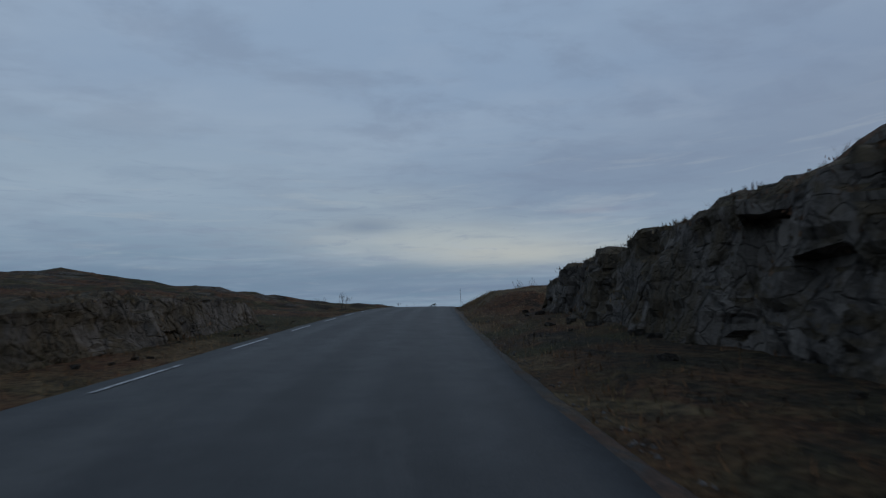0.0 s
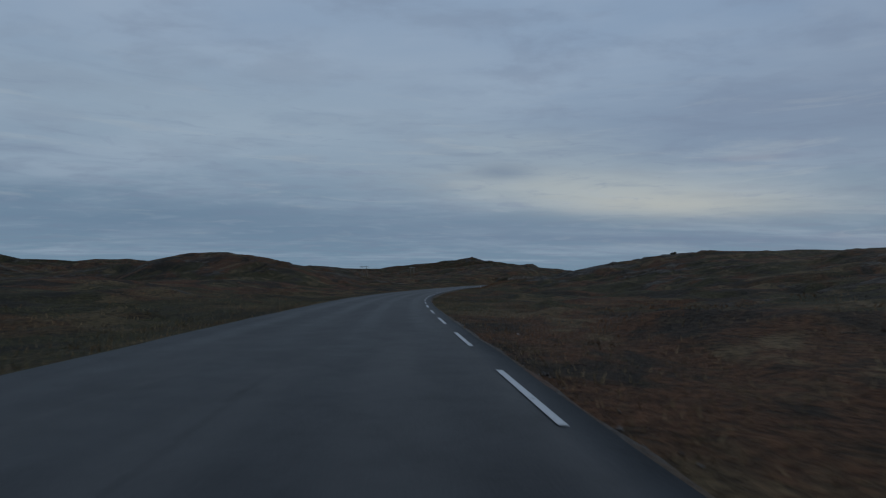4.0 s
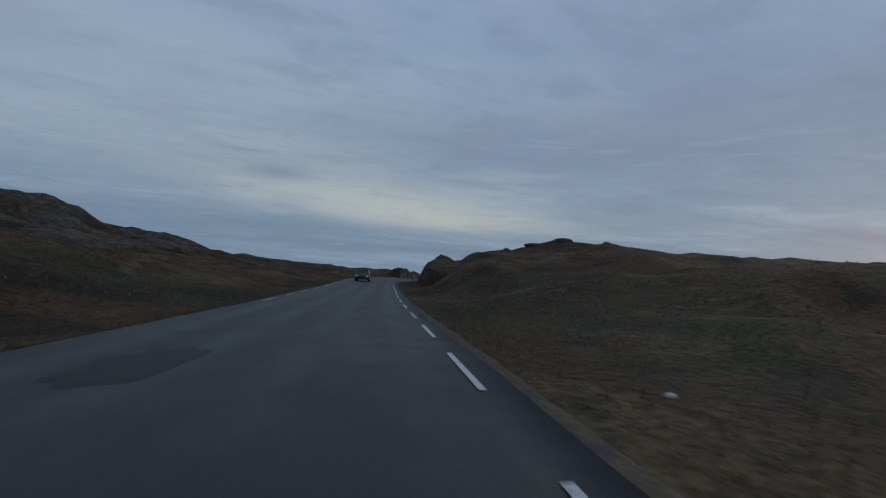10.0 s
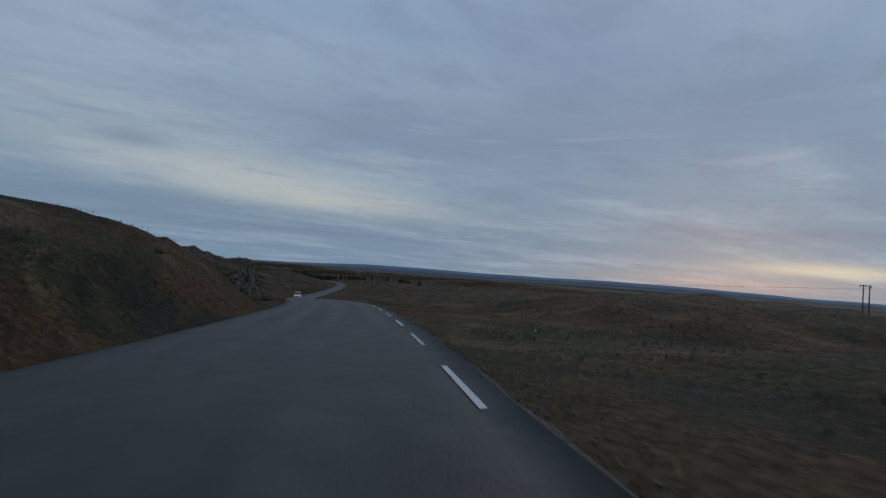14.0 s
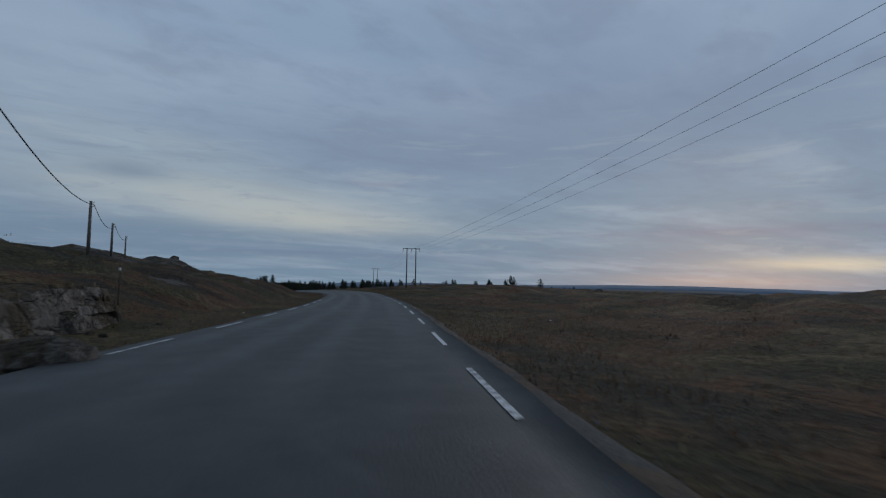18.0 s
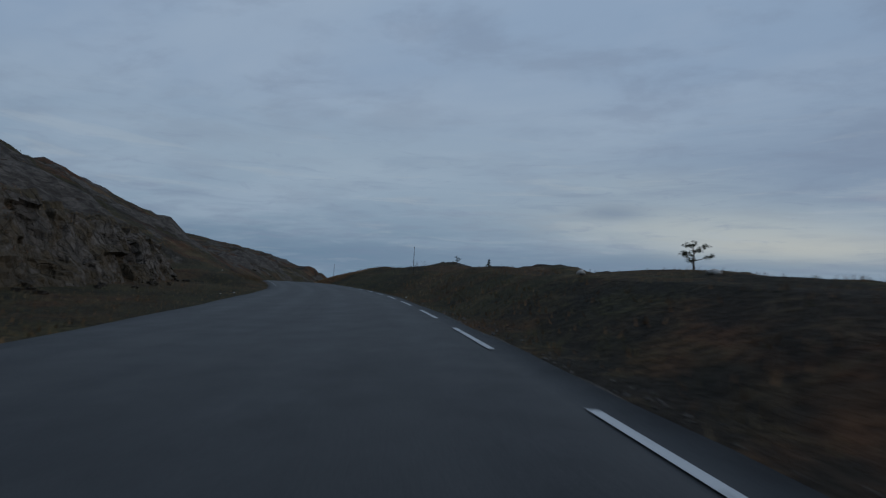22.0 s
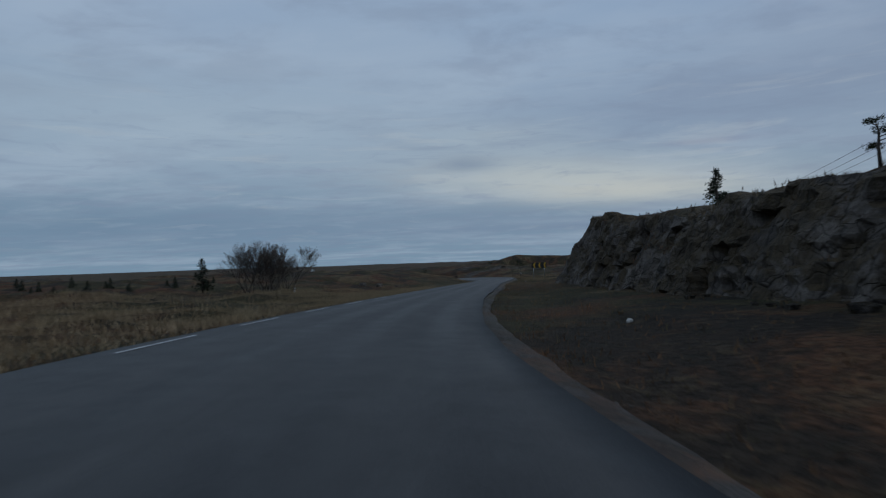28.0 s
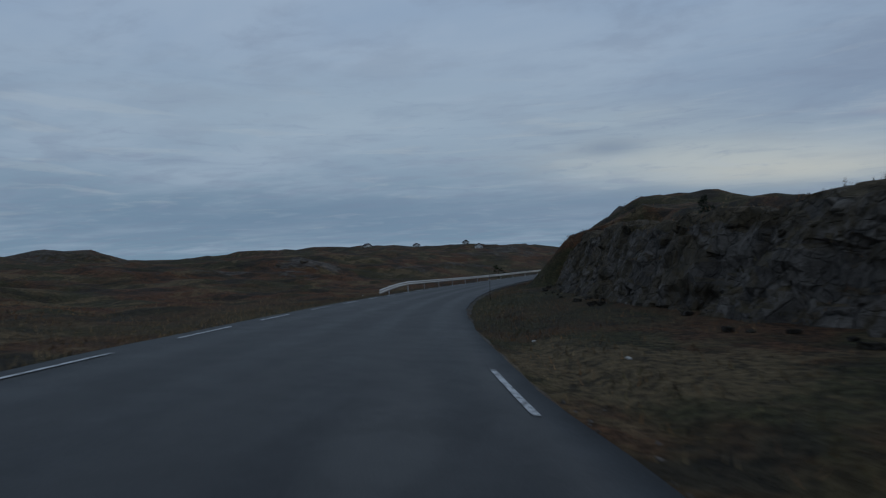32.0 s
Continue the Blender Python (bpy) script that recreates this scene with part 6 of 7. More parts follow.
def warning_sign(x, y, turn, size, foot):
    """A red-edged white triangle with a bend symbol, and a small plate below."""
    x = beside(x, y, 2.0)
    z = ground_z(x, y)
    ob = thing("warning_sign", x, y, z - 0.1, "red-edged triangular bend warning sign with a plate on a post", "road sign", turn=turn)
    part("post", tube(bmesh.new(), [(0, 0.02, 0), (0, 0.02, foot + size * 0.8)], [0.02, 0.02], 8), STEEL, ob)
    hh = size * 0.87
    tri = part("triangle", prism(bmesh.new(), [(-size / 2, foot), (size / 2, foot), (0, foot + hh)], -0.006, 0.006), RED, ob)
    part("face", prism(bmesh.new(), [(-size * 0.33, foot + hh * 0.10), (size * 0.33, foot + hh * 0.10), (0, foot + hh * 0.76)], -0.011, -0.006), WHITE, tri)
    bm = bmesh.new()
    tube(bm, [(-0.03 * size, -0.013, foot + hh * 0.14), (-0.03 * size, -0.013, foot + hh * 0.28), (0.06 * size, -0.013, foot + hh * 0.36), (0.06 * size, -0.013, foot + hh * 0.52)], [size * 0.03] * 4, 5)
    part("symbol", bm, BLACK, tri)
    plate = part("plate", box(bmesh.new(), 0, -0.002, foot - size * 0.16, size * 0.8, 0.012, size * 0.22, 0.004), WHITE, ob)
    for k in (-0.2, 0.0, 0.22):
        part("lettering_bar", box(bmesh.new(), k * size, -0.011, foot - size * 0.16, size * 0.14, 0.004, size * 0.07), BLACK, plate)
    return ob


def guard_rail(y0, y1, d, n):
    ob = thing("guard_rail", float(road_x(y0)), y0, float(road_z(y0)), "galvanised steel guard rail on low posts", "guard rail")
    o = Vector((float(road_x(y0)), y0, float(road_z(y0))))
    ys = np.linspace(y0, y1, n)
    prof = [(0.0, 0.20), (0.03, 0.225), (0.03, 0.25), (0.0, 0.27), (0.0, 0.285), (0.03, 0.305), (0.03, 0.33), (0.0, 0.355)]
    v = []
    for i, y in enumerate(ys):
        drop = 0.22 * max(0.0, 1 - i / 3.0) ** 1.5
        for px, pz in prof:
            v.append((float(road_x(y) + (d + px) / math.cos(road_angle(y))) - o.x, y - o.y, float(road_z(y) + road_bank(y) * d) + pz - drop - o.z))
    part("rail", mesh_from("rail", v, grid_faces(n, len(prof))[:, ::-1], STEEL), None, ob)
    for i in range(1, n, 2):
        y = ys[i]
        xx = float(road_x(y) + (d - 0.03) / math.cos(road_angle(y))) - o.x
        part("post", box(bmesh.new(), xx, y - o.y, float(road_z(y)) - o.z + 0.08, 0.035, 0.045, 0.5, 0.004), STEEL, ob)
    return ob


def car(x, y, turn, paint, label):
    """A small car: shaped body, dark glass, four wheels, lamps."""
    ob = thing("car", x, y, float(road_z(y)), label, "car", turn=turn)
    w, l = 0.76, 1.8
    side = [(-l / 2, 0.10), (-l / 2, 0.30), (-l / 2 + 0.10, 0.36), (-0.38, 0.40), (l / 2 - 0.12, 0.39), (l / 2, 0.32), (l / 2, 0.10)]
    roofl = [(-0.44, 0.38), (-0.18, 0.60), (0.42, 0.62), (0.72, 0.40)]

    def shell(outline, wide, top=1.0):
        bm = bmesh.new()
        a = [bm.verts.new((-wide / 2 * (top if z > 0.5 else 1), yy, z)) for yy, z in outline]
        b = [bm.verts.new((wide / 2 * (top if z > 0.5 else 1), yy, z)) for yy, z in outline]
        bm.faces.new(a[::-1])
        bm.faces.new(b)
        for i in range(len(a)):
            j = (i + 1) % len(a)
            bm.faces.new((a[i], a[j], b[j], b[i]))
        bmesh.ops.recalc_face_normals(bm, faces=bm.faces)
        bmesh.ops.bevel(bm, geom=list(bm.edges), offset=0.02, segments=2, affect="EDGES")
        return bm

    part("body", shell(side, w), paint, ob)
    part("cabin", shell(roofl, w * 0.94, 0.82), CAR_GLASS, ob, "dark tinted windows")
    part("roof", box(bmesh.new(), 0, 0.12, 0.615, w * 0.74, 0.58, 0.03, 0.012), paint, ob)
    for sx in (-1, 1):
        part("headlight", box(bmesh.new(), sx * 0.27, -l / 2 - 0.004, 0.28, 0.14, 0.03, 0.06, 0.01), WHITE, ob)
        for sy in (-1, 1):
            wh = part("wheel", tube(bmesh.new(), [(sx * (w / 2 - 0.08), sy * 0.55, 0.13), (sx * (w / 2 + 0.005), sy * 0.55, 0.13)], [0.13, 0.13], 16), BLACK, ob)
            part("rim", tube(bmesh.new(), [(sx * (w / 2 + 0.003), sy * 0.55, 0.13), (sx * (w / 2 + 0.012), sy * 0.55, 0.13)], [0.085, 0.075], 12), STEEL, wh)
    part("grille", box(bmesh.new(), 0, -l / 2 - 0.004, 0.2, 0.34, 0.02, 0.06, 0.006), BLACK, ob)
    return ob


CAR_GLASS = plain("dark_car_glass", (0.012, 0.014, 0.016), 0.08, 0, 0.1, 2.0)
CAR_DARK = plain("dark_car_paint", (0.03, 0.033, 0.038), 0.3, 0.3, 0.1, 2.0)
def road_patch(y, d, ry, rd, seed):
    """A darker repair lying on the asphalt."""
    rng = np.random.default_rng(seed)
    v = []
    k = rng.uniform(0.78, 1.12, 26)
    for q in (0.02, 0.4, 0.7, 1.0):
        for i in range(27):
            a = 6.283 * (i % 26) / 26
            yy, dd = y + math.cos(a) * ry * k[i % 26] * q, d - math.sin(a) * rd * k[i % 26] * q
            v.append((float(road_x(yy) + dd / math.cos(float(road_angle(yy)))), yy, float(road_z(yy) + road_bank(yy) * dd) - 0.012 * (dd / HALF) ** 2 + 0.006 - 0.011 * q ** 6))
    bm = mesh_from("asphalt_patch", v, grid_faces(4, 27), PATCH)
    return tagged(part("asphalt_patch", bm), "dark repair patch in the worn asphalt", "road patch")


PATCH = plain("fresh_dark_asphalt", (0.013, 0.0136, 0.0142), 0.9, 0, 0.5, 5.0, 0.3)
for x, y, lx, b in (
        (4.3, 26.4, 0.0, (0.85,)), (8.8, 50.1, 0.0, (0.9, 0.5)), (6.2, 75.1, 0.0, ()), (26.3, 118.0, 0.0, ()), (3.7, 53.7, 0.0, ()),
        (-1.3, 193.5, -0.12, ()), (6.2, 198.4, 0.0, (0.9,)), (3.3, 182.1, 0.0, ()), (40.9, 304.6, 0.0, ()),
        (43.5, 341.1, -0.02, ()), (53.5, 354.5, 0.0, ()), (47.9, 337.8, 0.06, (0.86, 0.55)),
        (85.0, 409.1, 0.0, ()), (83.4, 406.0, 0.02, ()), (131.6, 530.7, 0.08, (0.87, 0.3)), (139.0, 549.8, 0.0, ()),
        (143.1, 570.9, 0.0, (0.8,)), (159.5, 599.1, 0.18, ()), (161.5, 660.0, 0.0, ()), (162.5, 681.2, 0.02, ()), (146.8, 724.6, 0.0, ()), (137.1, 736.7, 0.0, ()),
        (98.5, 817.4, 0.0, ()), (107.2, 790.8, 0.0, ()), (68.1, 946.1, 0.0, ()),
        (72.3, 946.2, 0.0, ()), (59.7, 971.6, 0.06, ()), (46.8, 976.8, 0.0, ()), (36.9, 1004.2, 0.0, (0.7,)), (23.5, 1036.2, 0.0, ())):
    snow_pole(x, y, 0.95, (lx, 0.0), b)
snow_pole(71.44, 931.70, 0.80, (0.05, 0.0), (0.6,))
for x, y in ((4.7, 191.0), (61.4, 917.7), (162.2, 682.4)):
    marker_post(x, y)
chevron_board(73.8, 939.0, -19.55, 0.08, 1.2, 0.44)
warning_sign(100.7, 814.5, 0.2, 0.42, 1.15)
car(43.6, 332.2, float(-road_angle(331.0)), CAR_DARK, "small dark oncoming car on the asphalt")
car(109.4, 485.0, float(-road_angle(485.0)), WHITE, "small white oncoming car on the asphalt")
road_patch(992.85, -0.2, 0.95, 0.46, 1)
road_patch(303.3 + 3.3, -0.5, 0.8, 0.35, 2)
road_patch(962.5 + 4.3, -0.3, 1.5, 0.3, 3)
road_patch(41.1 + 4.0, -0.2, 1.2, 0.4, 4)
guard_rail(1034.6, 1076.0, -1.75, 28)

# ---- loose stones ----


def stone(seed, name="stone"):
    rng = np.random.default_rng(seed)
    bm = bmesh.new()
    bmesh.ops.create_icosphere(bm, subdivisions=2, radius=1.0)
    s = rng.uniform(0.6, 1.1, 3)
    for v in bm.verts:
        p = v.co
        k = 1 + 0.35 * noise.noise(p * 0.9 + Vector((seed * 3.1, 0, 0))) + 0.12 * noise.noise(p * 2.7 + Vector((seed, 1, 0)))
        v.co = Vector((p.x * s[0] * k, p.y * s[1] * k, max(p.z * s[2] * k * 0.75, -0.35)))
    me = bpy.data.meshes.new(name)
    bm.to_mesh(me)
    bm.free()
    return me


STONES = [stone(i) for i in range(6)]
for me in STONES:
    me.materials.append(STONE)
BOULDERS = [stone(i + 20, "boulder") for i in range(6)]
for me in BOULDERS:
    me.materials.append(PALE_ROCK)


def loose(x, y, r, k, big=False):
    ob = new("boulder" if big else "stone", (BOULDERS if big else STONES)[k % 6])
    ob.matrix_basis = Matrix.Translation((x, y, ground_z(x, y) + r * 0.15)) @ Matrix.Rotation(k * 1.7, 4, "Z") @ Matrix.Diagonal((r, r, r, 1))
    return tagged(ob, "rounded pale grey boulder lying in the heather" if big else "small pale stone lying in the verge", "boulder" if big else "stone", "boulders" if big else "loose stones")


for i, (x, y, r) in enumerate(((156.2, 681.0, 0.17), (156.4, 681.5, 0.2), (155.4, 681.0, 0.08), (142.7, 566.7, 0.36), (142.6, 569.6, 0.28), (142.2, 569.4, 0.25), (7.1, 101.6, 0.3), (6.6, 101.1, 0.34),
                               (156.1, 608.7, 0.3), (75.2, 410.3, 0.4), (74.2, 409.8, 0.35), (76.2, 412.1, 0.45), (92.6, 436.7, 0.12), (36.1, 282.0, 0.3), (36.4, 281.4, 0.25),
                               (6.2, 173.9, 0.14), (63.2, 926.9, 0.25), (62.2, 927.1, 0.3), (63.9, 928.8, 0.2), (7.5, 84.0, 0.35), (1.2, 40.6, 0.2), (157.0, 644.1, 0.25))):
    loose(x, y, r, i, True)
for i, (x, y, r) in enumerate(((157.4, 678.1, 0.05), (131.6, 744.8, 0.04), (70.0, 902.7, 0.045), (43.7, 995.4, 0.04), (45.0, 993.8, 0.03), (162.6, 636.7, 0.03), (115.9, 775.3, 0.035),
                               (115.2, 777.7, 0.05), (116.2, 777.6, 0.05), (132.0, 533.0, 0.04), (152.6, 714.8, 0.05), (154.0, 715.0, 0.07), (40.8, 305.6, 0.045), (14.7, 97.6, 0.04))):
    loose(x, y, r, i)


def crag(x, y, r, k):
    """A knob of bedrock that stands out of the heather."""
    ob = new("rock_outcrop", CRAGS[k % 8])
    ob.matrix_basis = Matrix.Translation((x, y, ground_z(x, y) - r * 0.12)) @ Matrix.Rotation(k * 2.1, 4, "Z") @ Matrix.Diagonal((r * 1.3, r, r * 0.75, 1))
    return tagged(ob, "weathered grey bedrock outcrop in brown heather", "rock outcrop", "outcrops on the moor")


CRAGS = [stone(i + 40, "rock_outcrop") for i in range(4)] + [block_mesh(360 + i) for i in range(4)]
for me in CRAGS:
    me.materials.append(ROCK)
for i, (x, y, r) in enumerate(((79.2, 376.4, 0.9), (78.4, 375.0, 0.7), (79.6, 377.6, 0.8), (77.6, 373.8, 0.6), (70.2, 371.6, 0.5), (68.4, 370.4, 0.45), (80.6, 378.4, 0.7), (66.8, 369.2, 0.4),
                               (56.4, 341.4, 0.5), (58.2, 340.4, 0.6), (60.4, 339.8, 0.7), (62.8, 337.4, 0.6), (19.0, 223.6, 0.45), (18.2, 224.2, 0.4), (20.0, 222.6, 0.4),
                               (-9.5, 126.4, 0.7), (-9.9, 128.0, 0.95), (-10.6, 129.9, 0.8), (-11.5, 131.6, 0.6), (-8.4, 124.9, 0.5), (-8.2, 129.0, 0.45), (-7.4, 126.8, 0.35))):
    crag(x, y, r, i)
rng = np.random.default_rng(77)
cy, cd = rng.uniform(2, 1060, 5200), rng.choice([-1, 1], 5200) * (4.5 + 42 * rng.random(5200) ** 1.6)
cx = np.array([float(plan_x(a, b)) for a, b in zip(cy, cd)])
cr = relief(cx, cy, cd)[1] * (0.5 + fractal(cx, cy, 9.0, 2, 19))
for i, j in enumerate(np.argsort(-cr)[:270]):
    crag(float(cx[j]), float(cy[j]), float(rng.uniform(0.14, 0.34) * (1 + abs(cd[j]) / 22)), i)
rng = np.random.default_rng(15)
for i in range(150):
    y = rng.uniform(0, 1064)
    d = rng.choice([-1, 1]) * rng.uniform(1.7, 3.6)
    loose(float(plan_x(y, d)), y, rng.uniform(0.012, 0.035), i)

def pebbles(n, seed):
    """Loose chippings lying on the shoulders, in drifts."""
    rng = np.random.default_rng(seed)
    y = rng.uniform(-2, 1064, n)
    d = rng.choice([-1, 1], n, p=[0.35, 0.65]) * (1.44 + 0.30 * rng.random(n) ** 1.4)
    drift = fractal(y, d * 3, 9.0, 3, 88) + np.where(d > 0, 0.04, 0.0)
    keep = rng.random(n) < np.clip((drift - 0.42) * 5, 0.05, 1)
    y, d = y[keep], d[keep]
    x = road_x(y) + d / np.cos(road_angle(y))
    z = np.maximum(relief(x, y, d)[0], road_z(y) + road_bank(y) * d - 0.05 - 0.05 * np.clip((np.abs(d) - 1.43) / 0.19, 0, 1) ** 2)
    m = len(x)
    r = rng.uniform(0.006, 0.017, (m, 1, 1)) * rng.uniform(0.6, 1.3, (m, 1, 3))
    cor = np.array([(1, 0, 0), (0, 1, 0), (-1, 0, 0), (0, -1, 0), (0, 0, 1), (0, 0, -1)], float)[None] + rng.uniform(-0.3, 0.3, (m, 6, 3))
    v = cor * r + np.stack([x, y, z + 0.004], 1)[:, None, :]
    f = np.array([(0, 1, 4), (1, 2, 4), (2, 3, 4), (3, 0, 4), (1, 0, 5), (2, 1, 5), (3, 2, 5), (0, 3, 5)])
    f = (f[None] + 6 * np.arange(m)[:, None, None]).reshape(-1, 3)
    return tagged(new("gravel_chippings", mesh_from("gravel_chippings", v.reshape(-1, 3), f, CHIPS, False)), "loose grey chippings along the edge of the asphalt", "gravel", kind="stuff")


CHIPS = leafy("grey_chippings", (0.11, 0.10, 0.092), 0.5)
pebbles(52000, 9)

# ---- far things ----
def far_house(x, y, z, w, d, h, turn, wall, roof, label):
    ob = thing("house", x, y, z, label, "house", "houses on the far shore", turn)
    part("wall", prism(bmesh.new(), [(-w / 2, -1), (w / 2, -1), (w / 2, h), (0, h + w * 0.32), (-w / 2, h)], -d / 2, d / 2), wall, ob)
    for s in (-1, 1):
        part("roof", prism(bmesh.new(), [(s * (w / 2 + 0.2), h - 0.12), (s * (w / 2 + 0.2), h + 0.02), (0, h + w * 0.32 + 0.2), (0, h + w * 0.32 + 0.05)], -d / 2 - 0.25, d / 2 + 0.25), roof, ob)
    for k in (-0.25, 0.25):
        part("window", box(bmesh.new(), k * w, -d / 2 - 0.02, h * 0.55, w * 0.16, 0.06, h * 0.35), BLACK, ob)
    return ob


ROOF = plain("dark_roof_tiles", (0.06, 0.055, 0.055), 0.8)
for x, y, t, lab in ((-1.6, 1135.7, 0.3, "far white wooden house with a dark roof"), (-50.0, 1177.5, 0.9, "far pale wooden house with a dark roof"), (-16.4, 1178.4, 0.4, "far white wooden house on the moor"), (-33.0, 1178.5, 0.6, "far white wooden house with a dark roof")):
    far_house(x, y, ground_z(x, y) - 0.2, 1.7, 2.4, 0.75, t, WHITE, ROOF, lab)


def ridge(name, az0, az1, dist, hmax, seed, c, base, label):
    """A distant line of hills, a solid low range."""
    n = 90
    v, f = [], []
    for i in range(n):
        a = radians(az0 + (az1 - az0) * i / (n - 1))
        q = i / (n - 1)
        hh = hmax * (0.15 + 1.2 * fractal(np.array([q * 22.0]), np.array([seed * 1.0]), 3.0, 4, seed)[0]) * min(1, 6 * q, 6 * (1 - q)) * (0.5 + 0.5 * min(1, max(0, (math.degrees(a) - 5) / 20)))
        for k, (dd, hz) in enumerate(((0, -60), (0.03, hh * 0.55), (0.07, hh), (0.13, -60))):
            r = dist * (1 + dd)
            v.append((100 + math.sin(a) * r, 500 + math.cos(a) * r, base + hz))
    # c already holds the bluish haze of distance; the air itself is clear
    return tagged(new(name, mesh_from(name, v, grid_faces(n, 4), plain(name + "_haze_tint", c, 0.95, 0, 0.2, 0.01))), label, "hills", kind="structure")


# haze painted as base colour: strong blue on the hills, slight on the moor
ridge("backdrop_hills", -75, 100, 3300, 58, 3, (0.075, 0.115, 0.17), -42.0 - 20, "far hills coloured haze-blue along the horizon")
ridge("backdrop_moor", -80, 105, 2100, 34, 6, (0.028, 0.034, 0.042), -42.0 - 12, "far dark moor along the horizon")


def water(name, x, y, rx, ry, z, label):
    bm = bmesh.new()
    vs = [bm.verts.new((x + rx * math.cos(a) * (1 + 0.25 * math.sin(3 * a + 1)), y + ry * math.sin(a) * (1 + 0.2 * math.sin(2 * a)), z)) for a in [6.283 * i / 40 for i in range(40)]]
    bm.faces.new(vs)
    ob = part(name, bm, WATER)
    return tagged(ob, label, "lake", kind="structure")


WATER, _w, _b = material("lake_water")
_b.inputs["Base Color"].default_value = (0.02, 0.03, 0.035, 1)
_b.inputs["Roughness"].default_value = 0.16
bump(_w, _b, _w.noise(_w.n("ShaderNodeTexCoord").outputs["Object"], 1.5, 3), 0.08, 0.05)
for px, py, rx, ry, pz in PONDS:
    water("pond", px, py, rx * 0.98, ry * 0.98, pz, "still grey pond lying in the moor")

# ---- edge lines ----
PERIOD, DASH = 2.38, 1.22


def edge_line(name, side, anchors, blanks):
    """Broken white edge line: dashes spaced evenly between the anchors; blanks are worn stretches."""
    ob = tagged(new(name), "broken white edge line painted on the asphalt", "road marking", kind="structure")
    d = side * 1.285
    ys = []
    for a, b in zip(anchors, anchors[1:]):
        n = max(1, round(math.hypot(b - a, float(road_x(b) - road_x(a))) / PERIOD))
        ys += [a + (b - a) * i / n for i in range(n)]
    ys = [y for y in ys if not any(a < y < b for a, b in blanks)]
    keep = set(ys[::max(1, len(ys) // 290 + (1 if len(ys) > 290 else 0))]) if len(ys) > 290 else set(ys)
    rest_v, rest_f = [], []
    for y in ys:
        c = math.cos(float(road_angle(y)))
        yy = np.linspace(y - DASH * c, y, 4)
        v = [(float(road_x(q) + (d + s * 0.019) / math.cos(float(road_angle(q)))), q, float(road_z(q) + road_bank(q) * d) - 0.012 * (d / HALF) ** 2 + 0.005) for q in yy for s in (-1, 1)]
        f = grid_faces(4, 2)
        if y in keep:
            part("dash", mesh_from("dash", v, f, PAINT), None, ob)
        else:
            rest_f += (f + len(rest_v)).tolist()
            rest_v += v
    if rest_v:
        tagged(part("worn_dashes", mesh_from("worn_dashes", rest_v, rest_f, PAINT), None, ob), kind="stuff")
    return ob


edge_line("edge_line_right", 1, (0.00, 92.93, 185.83, 245.43, 306.73, 428.19, 531.63, 564.67, 600.45, 636.64, 673.69, 712.52, 741.49, 804.72, 935.13, 964.73, 993.45, 1048.45),
          ((-30, 27.5), (48.6, 71.1), (213.9, 219.9), (332.6, 403.6), (770.0, 783.0), (887.4, 926.9), (1023.1, 1063.6)))
edge_line("edge_line_left", -1, (0.00, 188.41, 218.91, 339.77, 533.28, 639.32, 743.38, 775.50, 904.09, 967.34, 994.40, 1025.48, 1080.48),
          ((-30, 2.5), (60.6, 170.0), (234.5, 313.9), (364.8, 508.3), (582.4, 622.4), (663.9, 725.0), (792.8, 859.7), (917.0, 956.5)))

# ---- grass, heather ----


def tufts(name, n, y0, y1, d0, d1, hmin, hmax, blades, width, mat, seed, label, want, lean=0.5, side=0, power=1.6):
    """n tufts of n blades in the band d0..d1 off the road; want(rock, green, patch) says how likely they grow."""
    rng = np.random.default_rng(seed)
    y = rng.uniform(y0, y1, n)
    d = d0 + (d1 - d0) * rng.random(n) ** power
    d *= rng.choice([-1, 1], n) if not side else side
    x = road_x(y) + d / np.cos(road_angle(y))
    far = np.abs(d) > 11.5
    if far.any():
        x[far] = [float(plan_x(a, b)) for a, b in zip(y[far], d[far])]
    z, rock, green = relief(x, y, d)
    patch = fractal(x, y, 6.0, 3, 77)
    keep = rng.random(n) < want(rock, green, patch)
    x, y, z, patch = x[keep], y[keep], z[keep], patch[keep]
    m = len(x)
    v = np.zeros((m, blades, 3, 3), np.float32)
    hh = rng.uniform(hmin, hmax, (m, 1)) * (0.6 + 0.8 * patch[:, None]) * rng.uniform(0.6, 1.1, (m, blades))
    az = rng.uniform(0, 6.283, (m, blades))
    tilt = rng.uniform(0.05, lean, (m, blades))
    bx = x[:, None] + rng.normal(0, 0.13, (m, blades))
    by = y[:, None] + rng.normal(0, 0.13, (m, blades))
    wx, wy = -np.sin(az) * width, np.cos(az) * width
    for k, s in ((0, -1), (1, 1)):
        v[:, :, k, 0], v[:, :, k, 1], v[:, :, k, 2] = bx + wx * s, by + wy * s, z[:, None] - 0.03
    v[:, :, 2, 0] = bx + np.cos(az) * hh * tilt
    v[:, :, 2, 1] = by + np.sin(az) * hh * tilt
    v[:, :, 2, 2] = z[:, None] + hh * (1 - 0.3 * tilt)
    f = np.arange(m * blades * 3).reshape(-1, 3)
    return tagged(new(name, mesh_from(name, v.reshape(-1, 3), f, mat, False)), label, name.replace("_", " "), kind="stuff")


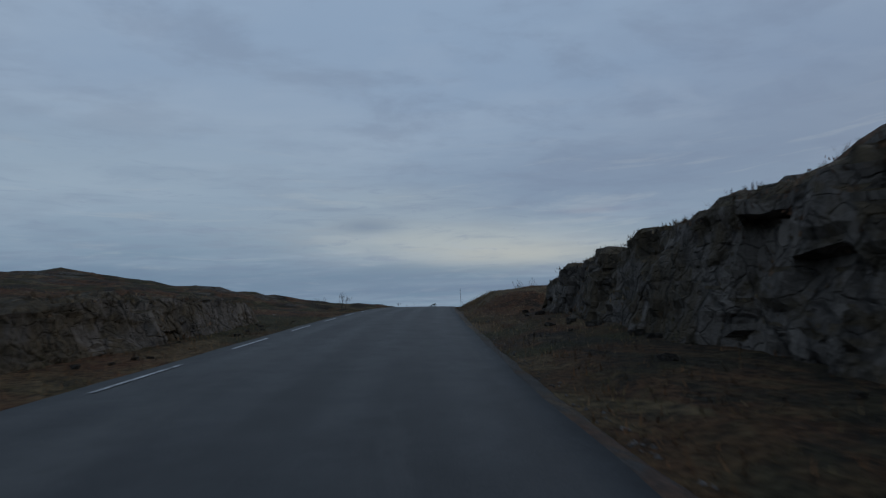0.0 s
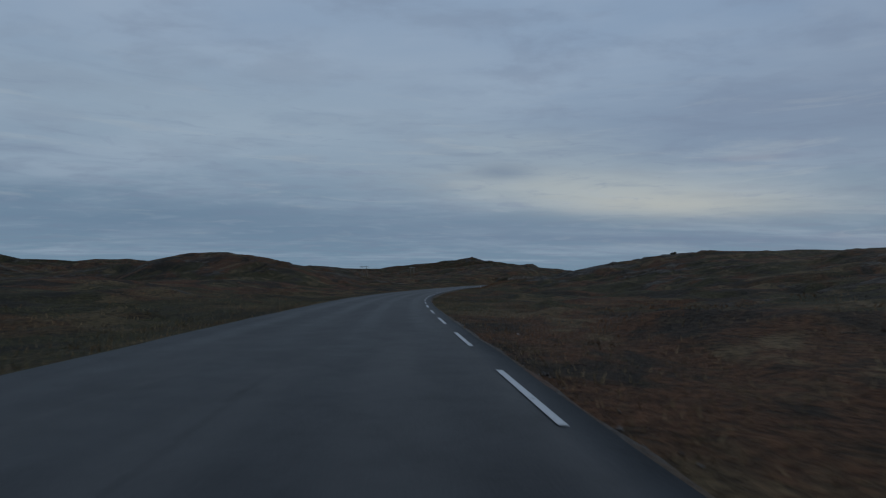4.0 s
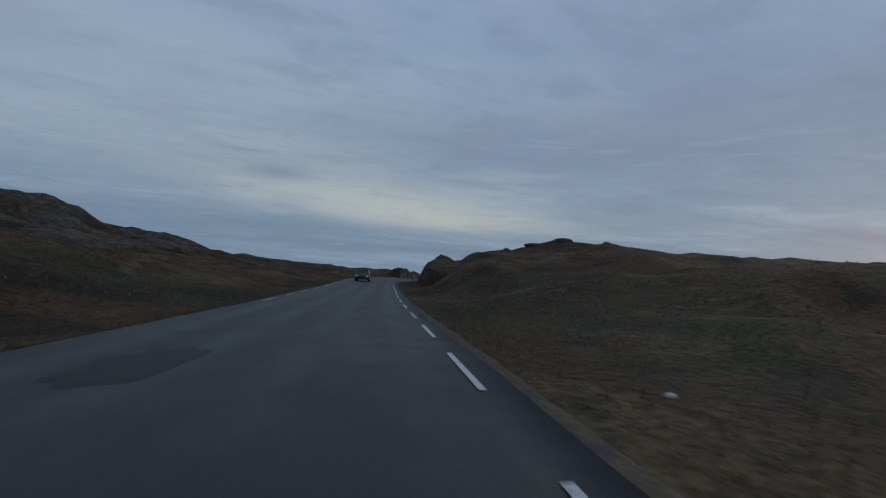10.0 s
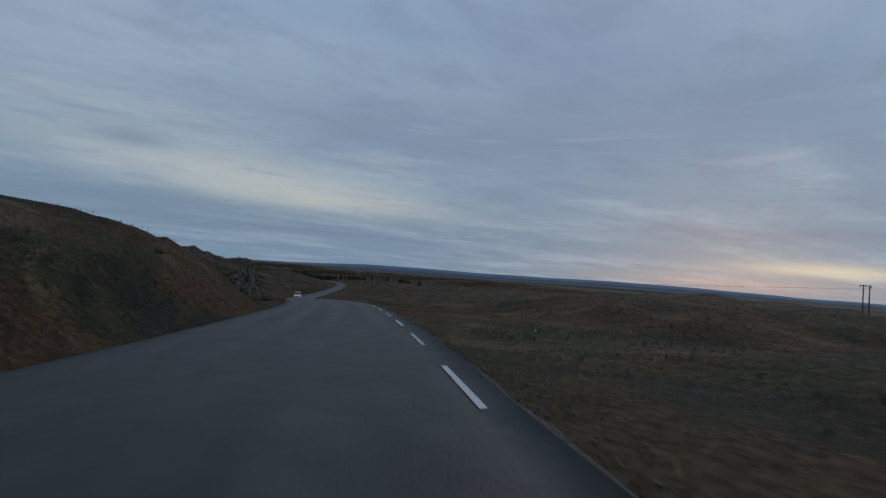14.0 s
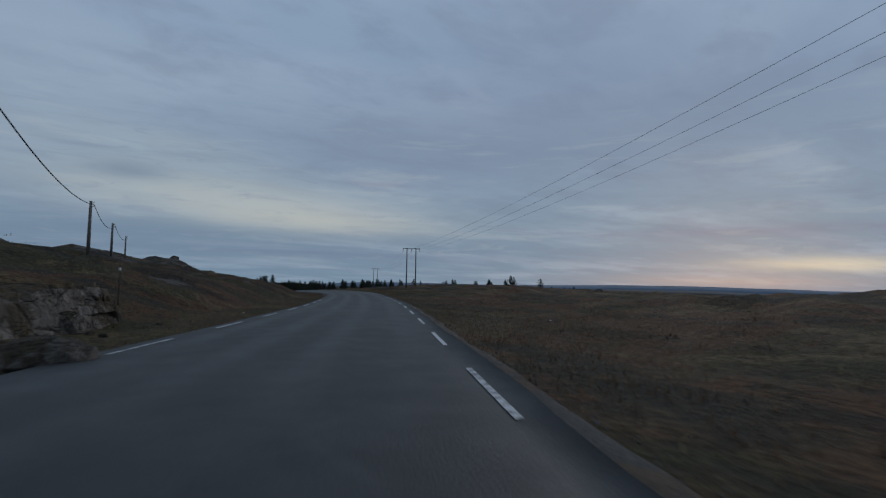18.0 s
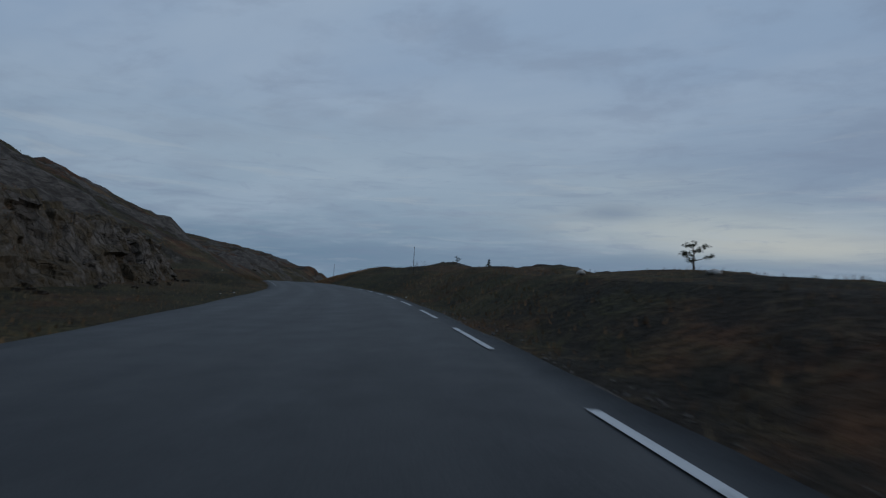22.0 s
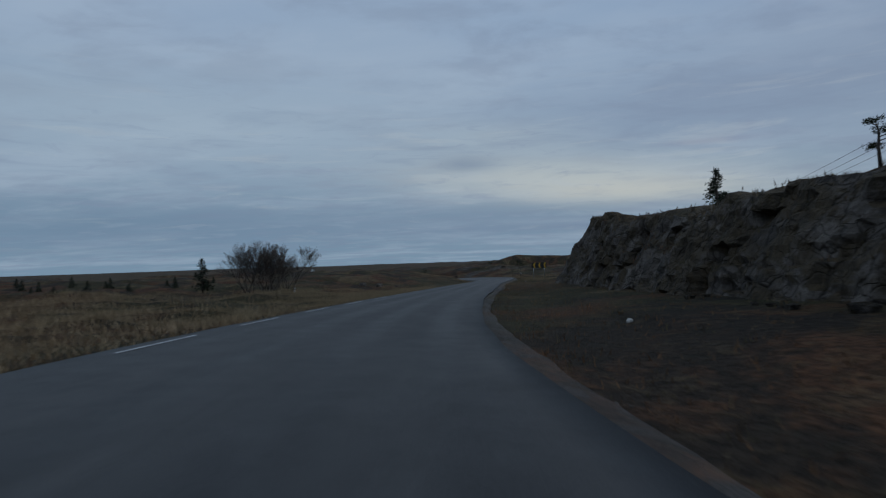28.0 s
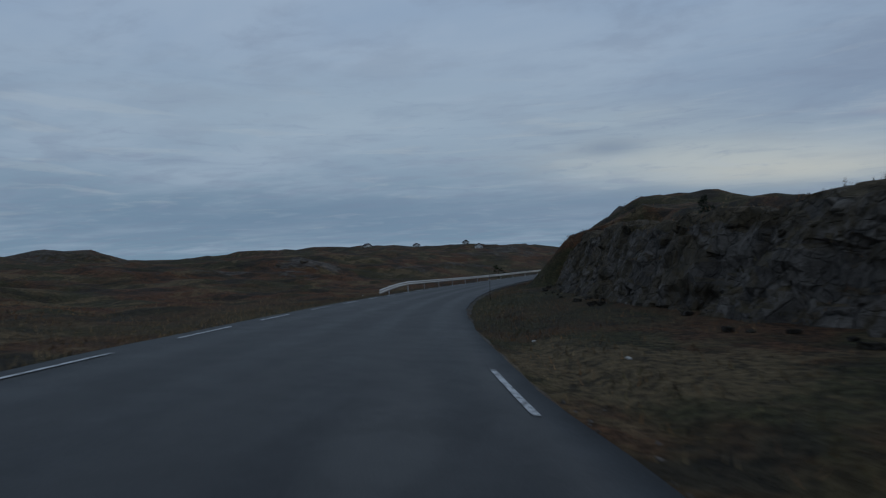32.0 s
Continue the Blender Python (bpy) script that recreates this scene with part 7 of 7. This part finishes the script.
YM = 1064
tufts("verge_grass", 92000, 0, YM, 1.5, 3.2, 0.018, 0.05, 5, 0.006, GREEN, 1, "short green-brown grass along the verge", lambda r, g, p: (1 - r) * (0.55 + 0.45 * g), 0.8)
tufts("dry_grass", 110000, 0, YM, 1.6, 6.5, 0.03, 0.085, 5, 0.007, STRAW, 2, "dry straw-coloured grass along the road", lambda r, g, p: (1 - r) * np.clip((p - 0.44) * 6, 0.06, 1), 1.3)
tufts("moor_grass", 130000, 0, YM, 1.7, 9.0, 0.03, 0.085, 5, 0.008, RUST, 3, "rusty brown moor grass in tussocks", lambda r, g, p: (1 - r) * np.clip((0.58 - p) * 6, 0.06, 1), 1.3)
tufts("heather", 120000, 0, YM, 2.2, 10.0, 0.02, 0.055, 6, 0.011, HEATH, 4, "dark brown heather in low cushions", lambda r, g, p: np.clip(1.1 - r, 0, 1) * np.clip(np.abs(p - 0.5) * -9 + 1.2, 0.1, 1), 1.2)
tufts("far_moor_grass", 80000, 0, YM, 6.0, 30.0, 0.025, 0.055, 4, 0.02, RUST, 5, "rusty grass tussocks over the open moor", lambda r, g, p: (1 - r) * np.clip((0.58 - p) * 6, 0.05, 1), 1.2)
FOXY = blade_material("fox_red_grass", (0.135, 0.074, 0.036), 0.85)
MEADOW = blade_material("tall_dry_grass", (0.165, 0.122, 0.072), 0.8)
for y0, y1, d0, d1, side, mat, hi, n, seed in (
        (893.0, 924.0, 1.8, 12.0, -1, MEADOW, 0.36, 26000, 11), (990.3, 1011.2, 1.9, 8.0, 1, MEADOW, 0.125, 19000, 12), (930.2, 973.8, 2.0, 7.0, 1, MEADOW, 0.125, 20000, 13),
        (936.9, 968.2, 1.8, 6.0, -1, MEADOW, 0.12, 12000, 14), (525.2, 552.0, 1.8, 7.0, -1, RUST, 0.22, 12000, 15), (201.5, 225.8, 1.9, 7.0, -1, STRAW, 0.22, 9000, 16),
        (743.0, 766.9, 2.4, 9.0, 1, MEADOW, 0.13, 12000, 17), (734.0, 760.0, 1.9, 9.0, 1, FOXY, 0.13, 32000, 25), (179.5, 201.5, 2.0, 9.0, 1, RUST, 0.2, 12000, 18), (270.5, 297.4, 1.8, 6.0, -1, RUST, 0.18, 10000, 19),
        (18.4, 39.6, 2.2, 6.0, 1, STRAW, 0.16, 9000, 20), (593.0, 626.1, 1.9, 7.0, 1, STRAW, 0.16, 10000, 21), (397.7, 422.1, 1.8, 6.0, 1, STRAW, 0.16, 9000, 22),
        (645.0, 690.4, 1.8, 6.0, -1, RUST, 0.18, 12000, 23), (391.8, 415.8, 1.8, 6.0, -1, STRAW, 0.13, 8000, 24)):
    tufts("tall_grass", int(n * 1.3), y0, y1, d0, d1, hi * 0.28, hi * 0.6, 4, 0.006, mat, seed, "tall dry grass in a dense patch beside the road", lambda r, g, p: (1 - r) * np.clip((p - 0.25) * 3, 0.2, 1), 1.5, side, 1.2)
